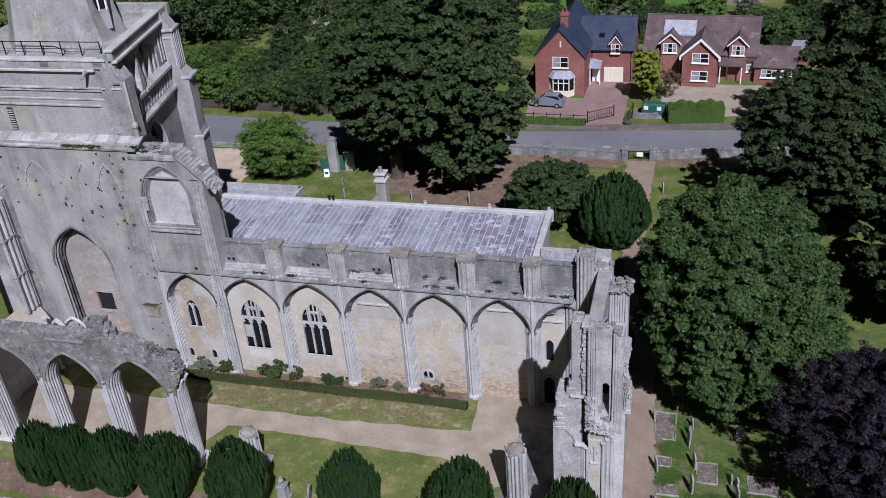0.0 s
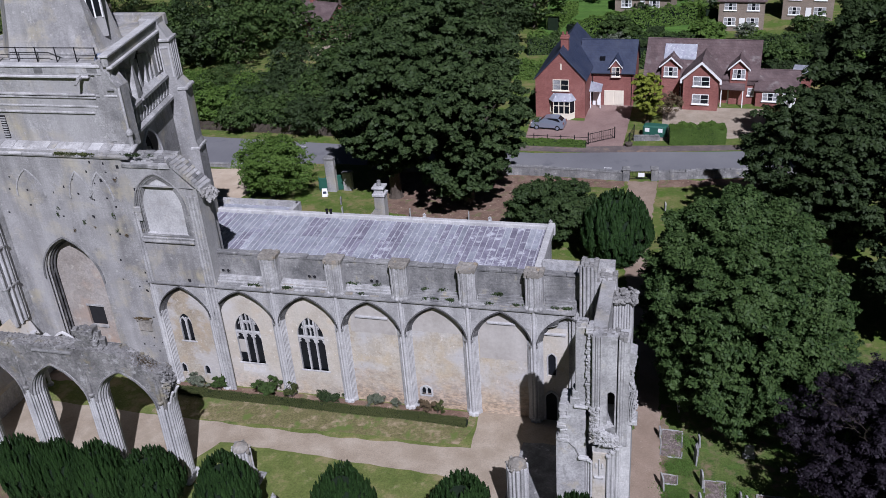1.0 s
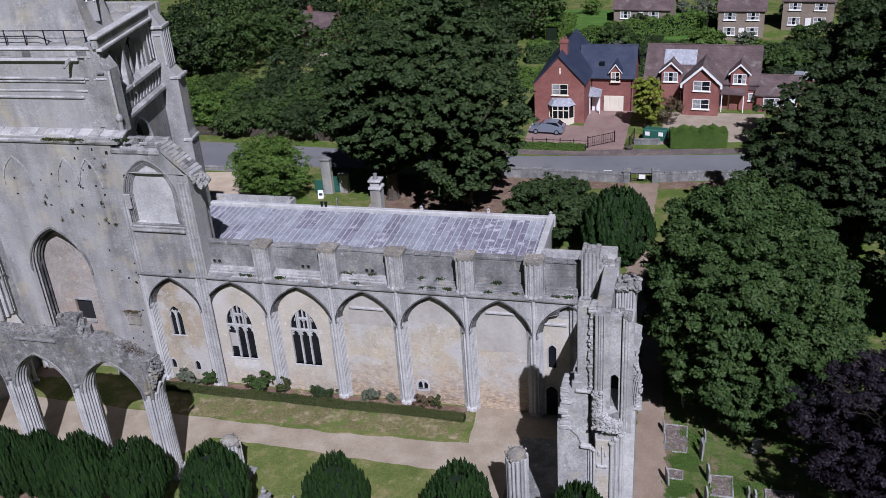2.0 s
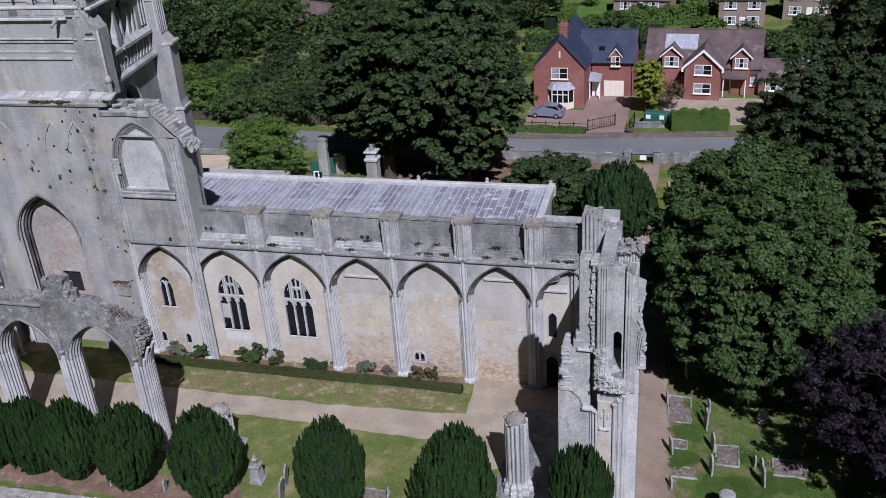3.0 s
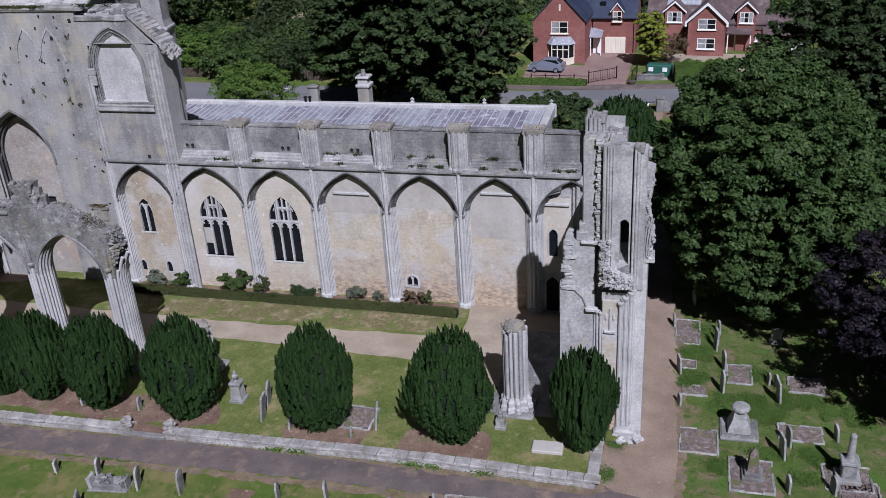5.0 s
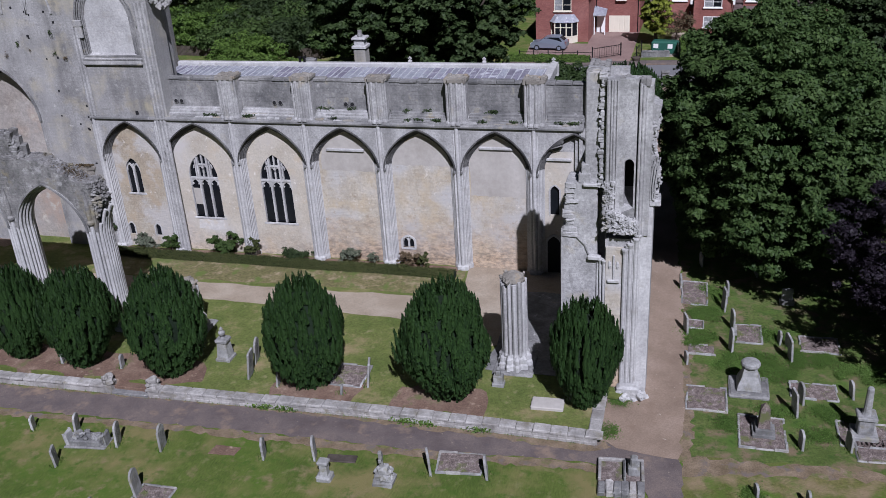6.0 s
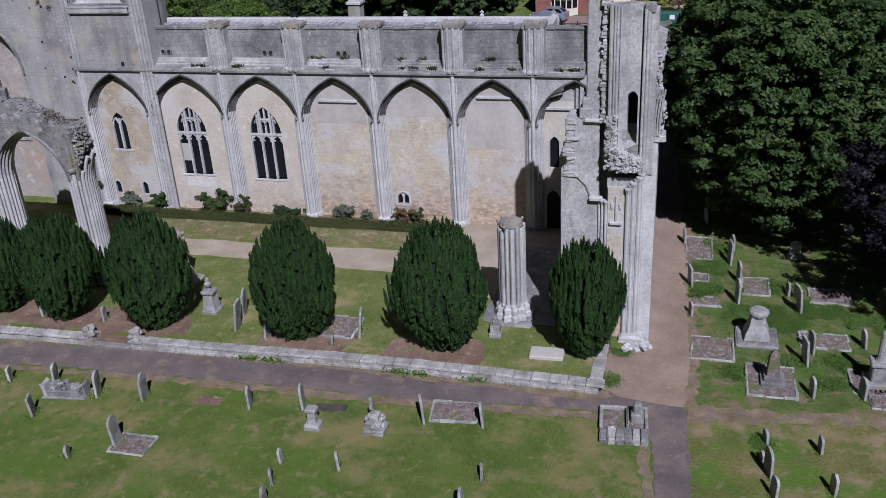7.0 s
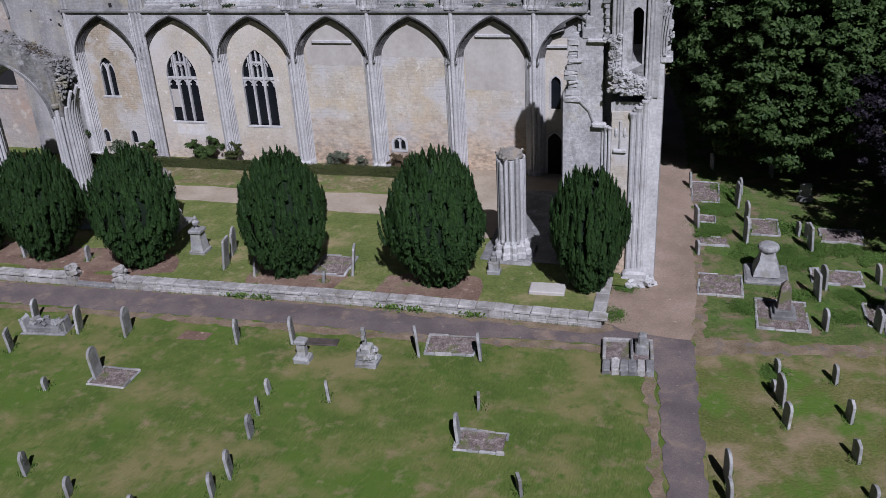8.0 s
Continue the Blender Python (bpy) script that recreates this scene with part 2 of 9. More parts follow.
STONE_TOWER = surface("grey_tower_masonry", [(0.28, (0.21, 0.208, 0.205)), (0.5, (0.335, 0.33, 0.322)), (0.72, (0.45, 0.445, 0.435))], 0.6, 8.0, 0.5, ((0.15, 0.147, 0.14), 0.6), (0.42, 0.2, 0.045), [((0.37, 0.335, 0.24), 0.45, 0.50, 0.68), ((0.19, 0.187, 0.18), 2.1, 0.57, 0.70), ((0.47, 0.46, 0.44), 3.0, 0.60, 0.74)], 0.93, 0.04, wash=((0.43, 0.425, 0.415), 0.5))
RUBBLE = surface("broken_rubble_core", [(0.28, (0.22, 0.215, 0.205)), (0.5, (0.36, 0.35, 0.335)), (0.72, (0.49, 0.48, 0.455))], 1.4, 8.0, 0.5, None, None, [((0.17, 0.165, 0.15), 2.6, 0.55, 0.7)], 0.95, 0.06, by_object=0.2)
LEAD = surface("weathered_lead", [(0.3, (0.29, 0.305, 0.35)), (0.55, (0.395, 0.412, 0.46)), (0.75, (0.53, 0.545, 0.585))], 0.9, 6.0, 0.4, None, None, [((0.26, 0.245, 0.31), 1.3, 0.52, 0.66), ((0.62, 0.63, 0.66), 3.2, 0.58, 0.70)], 0.5, 0.01, by_object=0.22, fine_stretch=(3.0, 0.35, 1))
LEAD_BLUE = surface("blue_grey_lead", [(0.3, (0.17, 0.20, 0.28)), (0.55, (0.25, 0.29, 0.38)), (0.75, (0.36, 0.41, 0.50))], 0.8, 5.0, 0.3, None, None, [((0.42, 0.46, 0.53), 1.2, 0.55, 0.7)], 0.5, 0.01)
LEAD_PALE = surface("bright_lead_roll", [(0.3, (0.40, 0.41, 0.44)), (0.7, (0.62, 0.63, 0.65))], 2.2, 6.0, 0.35, None, None, None, 0.5, 0.01)
LEAD_STAINED = surface("mauve_stained_lead", [(0.3, (0.205, 0.192, 0.25)), (0.55, (0.29, 0.277, 0.34)), (0.75, (0.42, 0.415, 0.465))], 1.3, 6.0, 0.4, None, None, [((0.52, 0.53, 0.57), 1.7, 0.53, 0.64), ((0.60, 0.61, 0.65), 4.0, 0.62, 0.72)], 0.5, 0.01, by_object=0.25, fine_stretch=(3.0, 0.35, 1))
WALLSTONE = surface("mottled_wall_stone", [(0.28, (0.33, 0.315, 0.295)), (0.5, (0.47, 0.455, 0.43)), (0.72, (0.60, 0.58, 0.55))], 1.1, 7.0, 0.42, ((0.20, 0.185, 0.165), 0.65), (0.55, 0.22, 0.06), [((0.25, 0.23, 0.175), 1.8, 0.56, 0.7)], 0.95, 0.03, by_object=0.25)
PLASTER = surface("grey_lime_plaster", [(0.3, (0.37, 0.345, 0.31)), (0.5, (0.43, 0.405, 0.37)), (0.7, (0.48, 0.455, 0.42))], 0.5, 4.0, 0.15, ((0.33, 0.31, 0.28), 0.4), None, None, 0.95, 0.01)
WASH = surface("white_limewash", [(0.3, (0.52, 0.50, 0.47)), (0.7, (0.64, 0.62, 0.59))], 0.9, 5.0, 0.25, None, None, [((0.50, 0.45, 0.37), 1.6, 0.5, 0.66)], 0.95, 0.01)
TAN_RUBBLE = surface("tan_coursed_rubble", [(0.28, (0.37, 0.31, 0.225)), (0.5, (0.455, 0.395, 0.30)), (0.72, (0.52, 0.475, 0.385))], 0.6, 7.0, 0.4, None, (0.30, 0.13, 0.10), [((0.42, 0.35, 0.255), 1.1, 0.50, 0.66), ((0.47, 0.45, 0.42), 0.35, 0.47, 0.56), ((0.58, 0.54, 0.47), 3.0, 0.60, 0.72)], 0.95, 0.05)
ARCADE_RUBBLE = surface("dark_lichened_rubble", [(0.28, (0.16, 0.155, 0.15)), (0.5, (0.255, 0.25, 0.24)), (0.72, (0.36, 0.35, 0.335))], 1.1, 6.0, 0.5, None, (0.30, 0.12, 0.16), [((0.40, 0.395, 0.385), 1.9, 0.56, 0.70), ((0.24, 0.215, 0.145), 0.9, 0.56, 0.70), ((0.13, 0.127, 0.122), 2.8, 0.57, 0.70)], 0.95, 0.06)
GREY_INFILL = surface("grey_brown_rubble_filling", [(0.28, (0.30, 0.265, 0.23)), (0.5, (0.39, 0.355, 0.315)), (0.72, (0.46, 0.43, 0.40))], 0.5, 6.0, 0.4, ((0.30, 0.28, 0.26), 0.5), (0.36, 0.16, 0.06), [((0.38, 0.285, 0.22), 0.4, 0.52, 0.7), ((0.46, 0.43, 0.37), 1.6, 0.58, 0.72)], 0.95, 0.04)
SANDY = surface("trodden_sandy_path", [(0.3, (0.235, 0.175, 0.13)), (0.5, (0.29, 0.22, 0.165)), (0.7, (0.35, 0.27, 0.21))], 0.45, 14.0, 0.35, None, None, [((0.20, 0.145, 0.105), 0.7, 0.56, 0.75), ((0.42, 0.36, 0.30), 3.5, 0.66, 0.76)], 0.95, 0.02)
ROUGH_GRASS = surface("rough_grass", [(0.3, (0.074, 0.112, 0.022)), (0.5, (0.105, 0.150, 0.034)), (0.7, (0.15, 0.17, 0.055))], 0.8, 8.0, 0.55, None, None, [((0.175, 0.132, 0.082), 0.9, 0.50, 0.64), ((0.068, 0.125, 0.020), 0.6, 0.53, 0.66), ((0.045, 0.085, 0.015), 2.2, 0.55, 0.66)], 0.95, 0.09)
SAND = surface("pale_yard_sand", [(0.3, (0.40, 0.32, 0.23)), (0.5, (0.48, 0.39, 0.29)), (0.7, (0.55, 0.46, 0.35))], 0.4, 14.0, 0.25, None, None, [((0.33, 0.26, 0.19), 0.5, 0.56, 0.75)], 0.95, 0.02)
# weathering crust, made darker still to paint the shade under arch heads
SHADED_CRUST = surface("shade_blackened_crust", [(0.28, (0.045, 0.045, 0.046)), (0.5, (0.085, 0.084, 0.083)), (0.72, (0.19, 0.187, 0.18))], 0.9, 7.0, 0.4, None, None, [((0.26, 0.255, 0.245), 1.6, 0.60, 0.74)], 0.95, 0.03)
EXPOSED = surface("brown_lichened_stone", [(0.28, (0.20, 0.185, 0.16)), (0.5, (0.29, 0.27, 0.235)), (0.72, (0.39, 0.37, 0.335))], 0.9, 6.0, 0.45, None, None, [((0.27, 0.215, 0.14), 1.8, 0.56, 0.72)], 0.95, 0.05)
LEAD.node_tree.nodes["Principled BSDF"].inputs["Specular IOR Level"].default_value = 0.5
CURTAIN = plain("curtained_glass", (0.42, 0.43, 0.44), 0.25, 0.0, 0.5, 5.0)
GLASS_DARK = plain("leaded_glass", (0.012, 0.014, 0.018), 0.18, 0.0, 0.3, 9.0)
IRON = plain("dark_iron", (0.025, 0.025, 0.028), 0.5, 0.6, 0.2)
VOID = plain("dark_interior", (0.02, 0.02, 0.022), 0.9, 0.0, 0.2)
GRASS = surface("mown_grass", [(0.3, (0.074, 0.118, 0.018)), (0.5, (0.108, 0.150, 0.028)), (0.7, (0.160, 0.178, 0.048))], 0.5, 9.0, 0.45, None, None, [((0.178, 0.158, 0.062), 0.32, 0.48, 0.64), ((0.074, 0.124, 0.016), 0.24, 0.50, 0.64), ((0.215, 0.17, 0.092), 0.9, 0.56, 0.72), ((0.060, 0.108, 0.014), 1.5, 0.55, 0.68), ((0.18, 0.18, 0.075), 2.0, 0.58, 0.78)], 0.95, 0.10, fine_stretch=(1.5, 0.4, 1))
DRY_LAWN = surface("dry_lawn", [(0.3, (0.100, 0.126, 0.026)), (0.5, (0.142, 0.152, 0.040)), (0.7, (0.195, 0.178, 0.065))], 0.6, 9.0, 0.5, None, None, [((0.235, 0.18, 0.105), 0.5, 0.50, 0.66), ((0.080, 0.135, 0.018), 0.42, 0.50, 0.62), ((0.215, 0.185, 0.10), 2.2, 0.56, 0.78)], 0.95, 0.10)
NAVE_GRASS = surface("sunlit_nave_lawn", [(0.3, (0.100, 0.138, 0.030)), (0.5, (0.148, 0.178, 0.046)), (0.7, (0.215, 0.215, 0.08))], 0.6, 8.0, 0.5, None, None, [((0.27, 0.21, 0.115), 0.6, 0.54, 0.74), ((0.24, 0.225, 0.11), 1.8, 0.58, 0.78)], 0.95, 0.08)
DRY_GRASS = surface("dry_grass", [(0.3, (0.15, 0.145, 0.055)), (0.5, (0.20, 0.18, 0.08)), (0.7, (0.26, 0.215, 0.12))], 1.4, 7.0, 0.6, None, None, [((0.30, 0.24, 0.155), 1.3, 0.52, 0.66), ((0.10, 0.135, 0.032), 0.9, 0.52, 0.64)], 0.95, 0.06)
GRAVEL = surface("pale_gravel", [(0.3, (0.30, 0.245, 0.18)), (0.5, (0.365, 0.305, 0.232)), (0.7, (0.43, 0.37, 0.29))], 0.6, 12.0, 0.35, None, None, [((0.27, 0.225, 0.165), 0.8, 0.54, 0.75)], 0.95, 0.02)
BARE = surface("bare_earth", [(0.3, (0.15, 0.095, 0.070)), (0.5, (0.205, 0.135, 0.098)), (0.7, (0.27, 0.19, 0.14))], 0.9, 12.0, 0.5, None, None, [((0.12, 0.13, 0.05), 0.8, 0.56, 0.68), ((0.33, 0.25, 0.185), 2.4, 0.58, 0.72)], 0.95, 0.04)
TARMAC = surface("worn_tarmac_path", [(0.3, (0.115, 0.093, 0.09)), (0.5, (0.155, 0.128, 0.12)), (0.7, (0.205, 0.165, 0.145))], 0.6, 22.0, 0.42, None, None, [((0.25, 0.185, 0.135), 0.7, 0.55, 0.74), ((0.10, 0.085, 0.085), 1.8, 0.56, 0.70), ((0.30, 0.25, 0.20), 6.0, 0.66, 0.74)], 0.95, 0.015)
ROAD = surface("grey_asphalt", [(0.3, (0.15, 0.15, 0.16)), (0.5, (0.175, 0.175, 0.185)), (0.7, (0.20, 0.20, 0.205))], 0.12, 25.0, 0.2, None, None, [((0.12, 0.12, 0.13), 0.3, 0.6, 0.72)], 0.9, 0.01)
PAVING = surface("reddish_block_paving", [(0.3, (0.24, 0.16, 0.14)), (0.5, (0.29, 0.20, 0.175)), (0.7, (0.33, 0.235, 0.20))], 0.4, 9.0, 0.25, None, (0.2, 0.1, 0.12), None, 0.9, 0.01, flat=True)
BRICK = surface("red_brick", [(0.3, (0.24, 0.095, 0.080)), (0.5, (0.29, 0.12, 0.10)), (0.7, (0.35, 0.16, 0.135))], 0.5, 6.0, 0.25, None, (0.23, 0.078, 0.22), None, 0.9, 0.008)
SLATE = surface("blue_slate", [(0.3, (0.030, 0.040, 0.075)), (0.5, (0.042, 0.053, 0.09)), (0.7, (0.055, 0.065, 0.10))], 0.6, 6.0, 0.25, None, (0.3, 0.25, 0.18), None, 0.6, 0.01)
PANTILE = surface("brown_concrete_tile", [(0.3, (0.105, 0.075, 0.074)), (0.5, (0.14, 0.10, 0.098)), (0.7, (0.18, 0.135, 0.13))], 0.6, 6.0, 0.3, None, (0.3, 0.3, 0.2), [((0.21, 0.185, 0.175), 0.9, 0.58, 0.75)], 0.85, 0.02)
WHITE = plain("white_paint", (0.78, 0.78, 0.76), 0.45, 0.0, 0.06)
CREAM = plain("cream_paint", (0.72, 0.66, 0.54), 0.5, 0.0, 0.06)
LITTER = surface("leaf_litter_edge", [(0.3, (0.165, 0.125, 0.075)), (0.5, (0.23, 0.175, 0.115)), (0.7, (0.31, 0.24, 0.165))], 1.4, 14.0, 0.5, None, None, [((0.11, 0.135, 0.035), 1.1, 0.54, 0.68), ((0.15, 0.125, 0.11), 1.7, 0.54, 0.66)], 0.95, 0.05)
BARK = surface("brown_bark", [(0.3, (0.07, 0.055, 0.042)), (0.7, (0.12, 0.10, 0.08))], 1.5, 8.0, 0.5, None, None, None, 0.95, 0.03)
MARBLE = surface("weathered_headstone", [(0.3, (0.25, 0.25, 0.245)), (0.5, (0.40, 0.40, 0.395)), (0.7, (0.56, 0.56, 0.55))], 1.2, 7.0, 0.42, ((0.20, 0.20, 0.18), 0.5), None, [((0.25, 0.24, 0.19), 2.6, 0.53, 0.68)], 0.9, 0.015, by_object=0.4)
CHIPPINGS = surface("grave_chippings", [(0.3, (0.135, 0.108, 0.098)), (0.5, (0.205, 0.165, 0.150)), (0.7, (0.34, 0.29, 0.27))], 4.5, 18.0, 0.6, None, None, [((0.11, 0.12, 0.05), 1.4, 0.53, 0.64)], 0.95, 0.04)

LEAF = foliage("broad_leaf", (0.024, 0.048, 0.012), (0.042, 0.077, 0.019), (0.080, 0.122, 0.034))
LEAF_CHESTNUT = foliage("chestnut_leaf", (0.022, 0.046, 0.013), (0.041, 0.078, 0.021), (0.086, 0.134, 0.040))
LEAF_LIME = foliage("lime_leaf", (0.021, 0.039, 0.013), (0.037, 0.063, 0.021), (0.066, 0.099, 0.033))
LEAF_WEED = foliage("fresh_weed_leaf", (0.065, 0.125, 0.022), (0.105, 0.185, 0.036), (0.155, 0.25, 0.06), 0.4)
LEAF_DEEP = foliage("deep_green_leaf", (0.018, 0.033, 0.012), (0.031, 0.051, 0.018), (0.054, 0.080, 0.029))
LEAF_BRIGHT = foliage("fresh_leaf", (0.048, 0.092, 0.016), (0.085, 0.148, 0.026), (0.13, 0.205, 0.042))
LAWN_BRIGHT = surface("watered_garden_lawn", [(0.3, (0.075, 0.17, 0.025)), (0.7, (0.12, 0.23, 0.04))], 0.4, 7.0, 0.4, None, (60.0, 0.9, 0.28), None, 0.95, 0.05, flat=True)
LEAF_YELLOW = foliage("golden_leaf", (0.12, 0.155, 0.018), (0.20, 0.235, 0.03), (0.29, 0.32, 0.05))
LEAF_BOX = foliage("box_leaf", (0.032, 0.046, 0.013), (0.056, 0.072, 0.022), (0.105, 0.112, 0.042))
LEAF_YEW = foliage("yew_needle", (0.006, 0.017, 0.005), (0.013, 0.033, 0.008), (0.030, 0.064, 0.015), 0.1, 0.9)
LEAF_COPPER = foliage("copper_beech_leaf", (0.006, 0.005, 0.008), (0.012, 0.009, 0.014), (0.026, 0.019, 0.028), 0.1)
LEAF_GREY = foliage("grey_shrub_leaf", (0.08, 0.10, 0.07), (0.13, 0.15, 0.10), (0.19, 0.20, 0.15))
LEAF_RUST = foliage("rusty_shrub_leaf", (0.07, 0.05, 0.03), (0.12, 0.085, 0.05), (0.17, 0.125, 0.075))


# ---- ground ----
def patch(name, pts, z, mat, label, step=1.2, wobble=0.12, seed=3, thick=0.3, category="ground", kind="structure"):
    """A flat area with an uneven edge, a little thickness, lying on the ground."""
    rnd = random.Random(seed)
    out = []
    for (xa, ya), (xb, yb) in zip(pts, pts[1:] + pts[:1]):
        n = max(1, round(math.hypot(xb - xa, yb - ya) / step))
        for i in range(n):
            out.append((xa + (xb - xa) * i / n + rnd.uniform(-wobble, wobble), ya + (yb - ya) * i / n + rnd.uniform(-wobble, wobble)))
    ob = part(name, G().prism(out, z - thick, z), mat)
    return tagged(ob, label, category, "", kind)


part_ground = part("ground", G().add([(-900, -500, 0), (900, -500, 0), (900, 1500, 0), (-900, 1500, 0)], [(0, 1, 2, 3)]), GRASS)
tagged(part_ground, "mown churchyard grass reaching to the horizon", "ground", "", "structure")
# raised floor of the ruined nave
patch("nave_lawn", [(-40, -15.0), (19.6, -15.0), (19.6, -11.9), (20.6, -11.9), (20.6, 1.0), (-40, 1.0)], 0.45, NAVE_GRASS, "lawn on the floor of the ruined nave", 3, 0.0)
patch("border_grass", [(-14.5, -3.9), (9.6, -3.4), (10.2, -0.9), (10.0, 0.0), (-14.2, 0.0)], 0.45 + 0.012, DRY_GRASS, "strip of dry trampled grass by the border", 1.0, 0.1, 5)
patch("nave_path", [(-30, -3.7), (-10.6, -4.05), (2.1, -4.05), (10.4, -3.7), (10.2, 0.56), (17.0, 0.56), (17.4, -3.0), (14.6, -8.0), (13.2, -8.6), (11.8, -6.8), (3.0, -6.35), (-7.6, -6.05), (-8.6, -8.6), (-30, -8.2)], 0.45 + 0.02, GRAVEL, "pale gravel path through the nave", 1.0, 0.12, 6)
patch("flower_bed", [(-14.0, -0.8), (9.6, -0.9), (9.6, 0.2), (-14.0, 0.2)], 0.45 + 0.03, BARE, "narrow earth bed along the wall", 0.9, 0.06, 7)
patch("earth_strip", [(-31, 0.2), (-24.4, -1.3), (-23.0, -1.2), (-22.4, 0.2), (-25.0, 1.0), (-31, 1.0)], 0.45 + 0.014, SANDY, "bare trodden earth at the tower's foot", 0.6, 0.12, 44)
patch("tree_pit", [(-30, -15.0), (-2.6, -14.95), (-0.5, -14.4), (-1.2, -12.6), (-30, -12.2)], 0.45 + 0.01, BARE, "bare reddish earth beneath yews", 0.7, 0.18, 8)
patch("tree_pit", [(3.4, -14.9), (7.6, -14.8), (8.1, -13.2), (5.6, -12.4), (3.2, -13.2)], 0.45 + 0.011, BARE, "bare reddish earth beneath a yew", 0.6, 0.15, 9)
patch("tree_pit", [(9.6, -14.9), (14.4, -14.8), (14.2, -12.9), (11.8, -12.3), (9.8, -13.2)], 0.45 + 0.012, BARE, "bare reddish earth beneath a yew", 0.6, 0.15, 10)
patch("paved_floor", [(13.6, -10.9), (17.6, -10.9), (17.6, -2.2), (13.9, -2.4)], 0.45 + 0.028, STONE_DARK, "worn paving beside the ruined pier", 0.8, 0.08, 12)
patch("earth_verge", [(19.4, -15.2), (23.4, -15.8), (23.4, -9.0), (20.4, -9.0)], 0.040, SANDY, "bare sandy earth at the path's corner", 0.7, 0.2, 13)
patch("path_front", [(-45, -18.6), (-8.0, -17.8), (2, -17.4), (11.4, -17.25), (19.5, -16.7), (21.8, -17.3), (22.2, -19.0), (22.9, -26), (23.3, -60), (24.6, -60), (24.0, -24), (23.5, -17.4), (23.3, -14.6), (20.4, -14.9), (10.6, -15.0), (-9.6, -15.3), (-45, -16.2)], 0.022, TARMAC, "worn brownish tarmac path along the wall", 0.4, 0.10, 14)
patch("path_edge", [(-45, -19.15), (-8.0, -18.32), (2, -17.92), (11.4, -17.8), (19.5, -17.25), (21.3, -17.7), (21.7, -19.2), (22.4, -26), (22.8, -60), (23.25, -60), (22.85, -26), (22.1, -19.0), (21.6, -17.2), (19.5, -16.75), (11.4, -17.3), (2, -17.45), (-8.0, -17.85), (-45, -18.65)], 0.016, LITTER, "thin strip of brown litter and scuffed grass along the path", 0.3, 0.13, 41)
patch("path_edge", [(23.2, -15.9), (23.95, -15.8), (23.8, -9), (23.75, -3), (23.4, 4), (23.0, 4), (23.2, -6)], 0.014, LITTER, "strip of scuffed grass and litter beside the sandy path", 0.3, 0.16, 42)
patch("path_edge", [(23.6, -17.0), (27.0, -16.2), (30.5, -15.9), (34, -15.4), (31, -15.2), (27.5, -15.4), (23.6, -15.5)], 0.0115, LITTER, "brown scuffed strip at the edge of the dry lawn", 0.4, 0.2, 43)
patch("path_east", [(21.0, -14.8), (23.4, -14.9), (23.4, -6), (22.9, 3), (22.4, 12), (21.0, 22), (20.6, 30), (20.8, 43.6), (17.6, 43.4), (17.9, 30), (19.6, 18), (20.9, 10), (21.2, 1), (20.9, -10)], 0.032, SANDY, "pale sandy path beside the ruins", 0.4, 0.13, 15)
patch("path_verge", [(-30, -16.6), (-9.0, -16.0), (-3, -15.72), (8, -15.6), (19.6, -15.95), (20.4, -15.6), (19.9, -15.1), (8, -15.2), (-30, -16.1)], 0.034, LITTER, "strip of grit and litter at the foot of the wall", 0.35, 0.12, 29)
patch("rough_grass", [(23.2, -15.6), (44, -14.4), (44, 14), (23.4, 12), (23.2, 0)], 0.006, ROUGH_GRASS, "rough weedy grass between the graves", 0.9, 0.2, 26)
patch("dry_lawn", [(23.9, -60), (50, -60), (50, -15.3), (23.5, -15.6), (23.8, -24)], 0.008, DRY_LAWN, "dry mottled lawn beside the path", 0.9, 0.25, 16)
patch("road", [(-140, 40), (-60, 41.5), (-36, 43.5), (-18, 45.1), (7, 45.0), (28.5, 47.4), (60, 51.5), (160, 66), (160, 73), (60, 57.5), (28.5, 53.0), (6, 50.6), (-19.6, 51.4), (-41.5, 52.6), (-60, 50.5), (-140, 48)], 0.03, ROAD, "grey asphalt village road", 6, 0.0, 17)
for k, (x, y, w) in enumerate(((-24.6, 50.2, 0.8), (14.6, 46.8, 0.9), (17.2, 52.0, 1.4))):
    patch("road_marking", [(x, y), (x + w, y), (x + w, y + 0.16), (x, y + 0.16)], 0.036, WHITE, "short white painted road mark", 5, 0.0, k, 0.004)
patch("sand_yard", [(-36, 33), (-25.5, 33.4), (-24.5, 39), (-29, 42.4), (-36, 42.0)], 0.02, SAND, "pale sandy parking yard", 1.5, 0.2, 18)
patch("earth_under_trees", [(-8, 33), (-2, 31), (9, 30.5), (12, 35), (8, 44.2), (-10, 44.5), (-10, 37)], 0.014, BARE, "bare shaded earth beneath the trees", 1.5, 0.4, 19)
patch("footway", [(2.0, 51.2), (12, 51.3), (18, 51.9), (34, 54.2), (34, 55.3), (20.4, 53.9), (17, 53.7), (12.5, 53.0), (2.0, 52.7)], 0.12, TARMAC, "narrow asphalt footway beside the road", 2, 0.02, 24)
patch("drive", [(4.0, 53.9), (12.8, 53.0), (16.2, 53.2), (16.4, 68.6), (10.3, 68.8), (10.6, 62.0), (3.6, 62.2)], 0.028, PAVING, "reddish block paved driveway", 2, 0.03, 20)
patch("gravel_front", [(20.4, 55.8), (33, 58), (33, 68), (20.4, 68)], 0.024, GRAVEL, "gravel forecourt", 2, 0.1, 21)
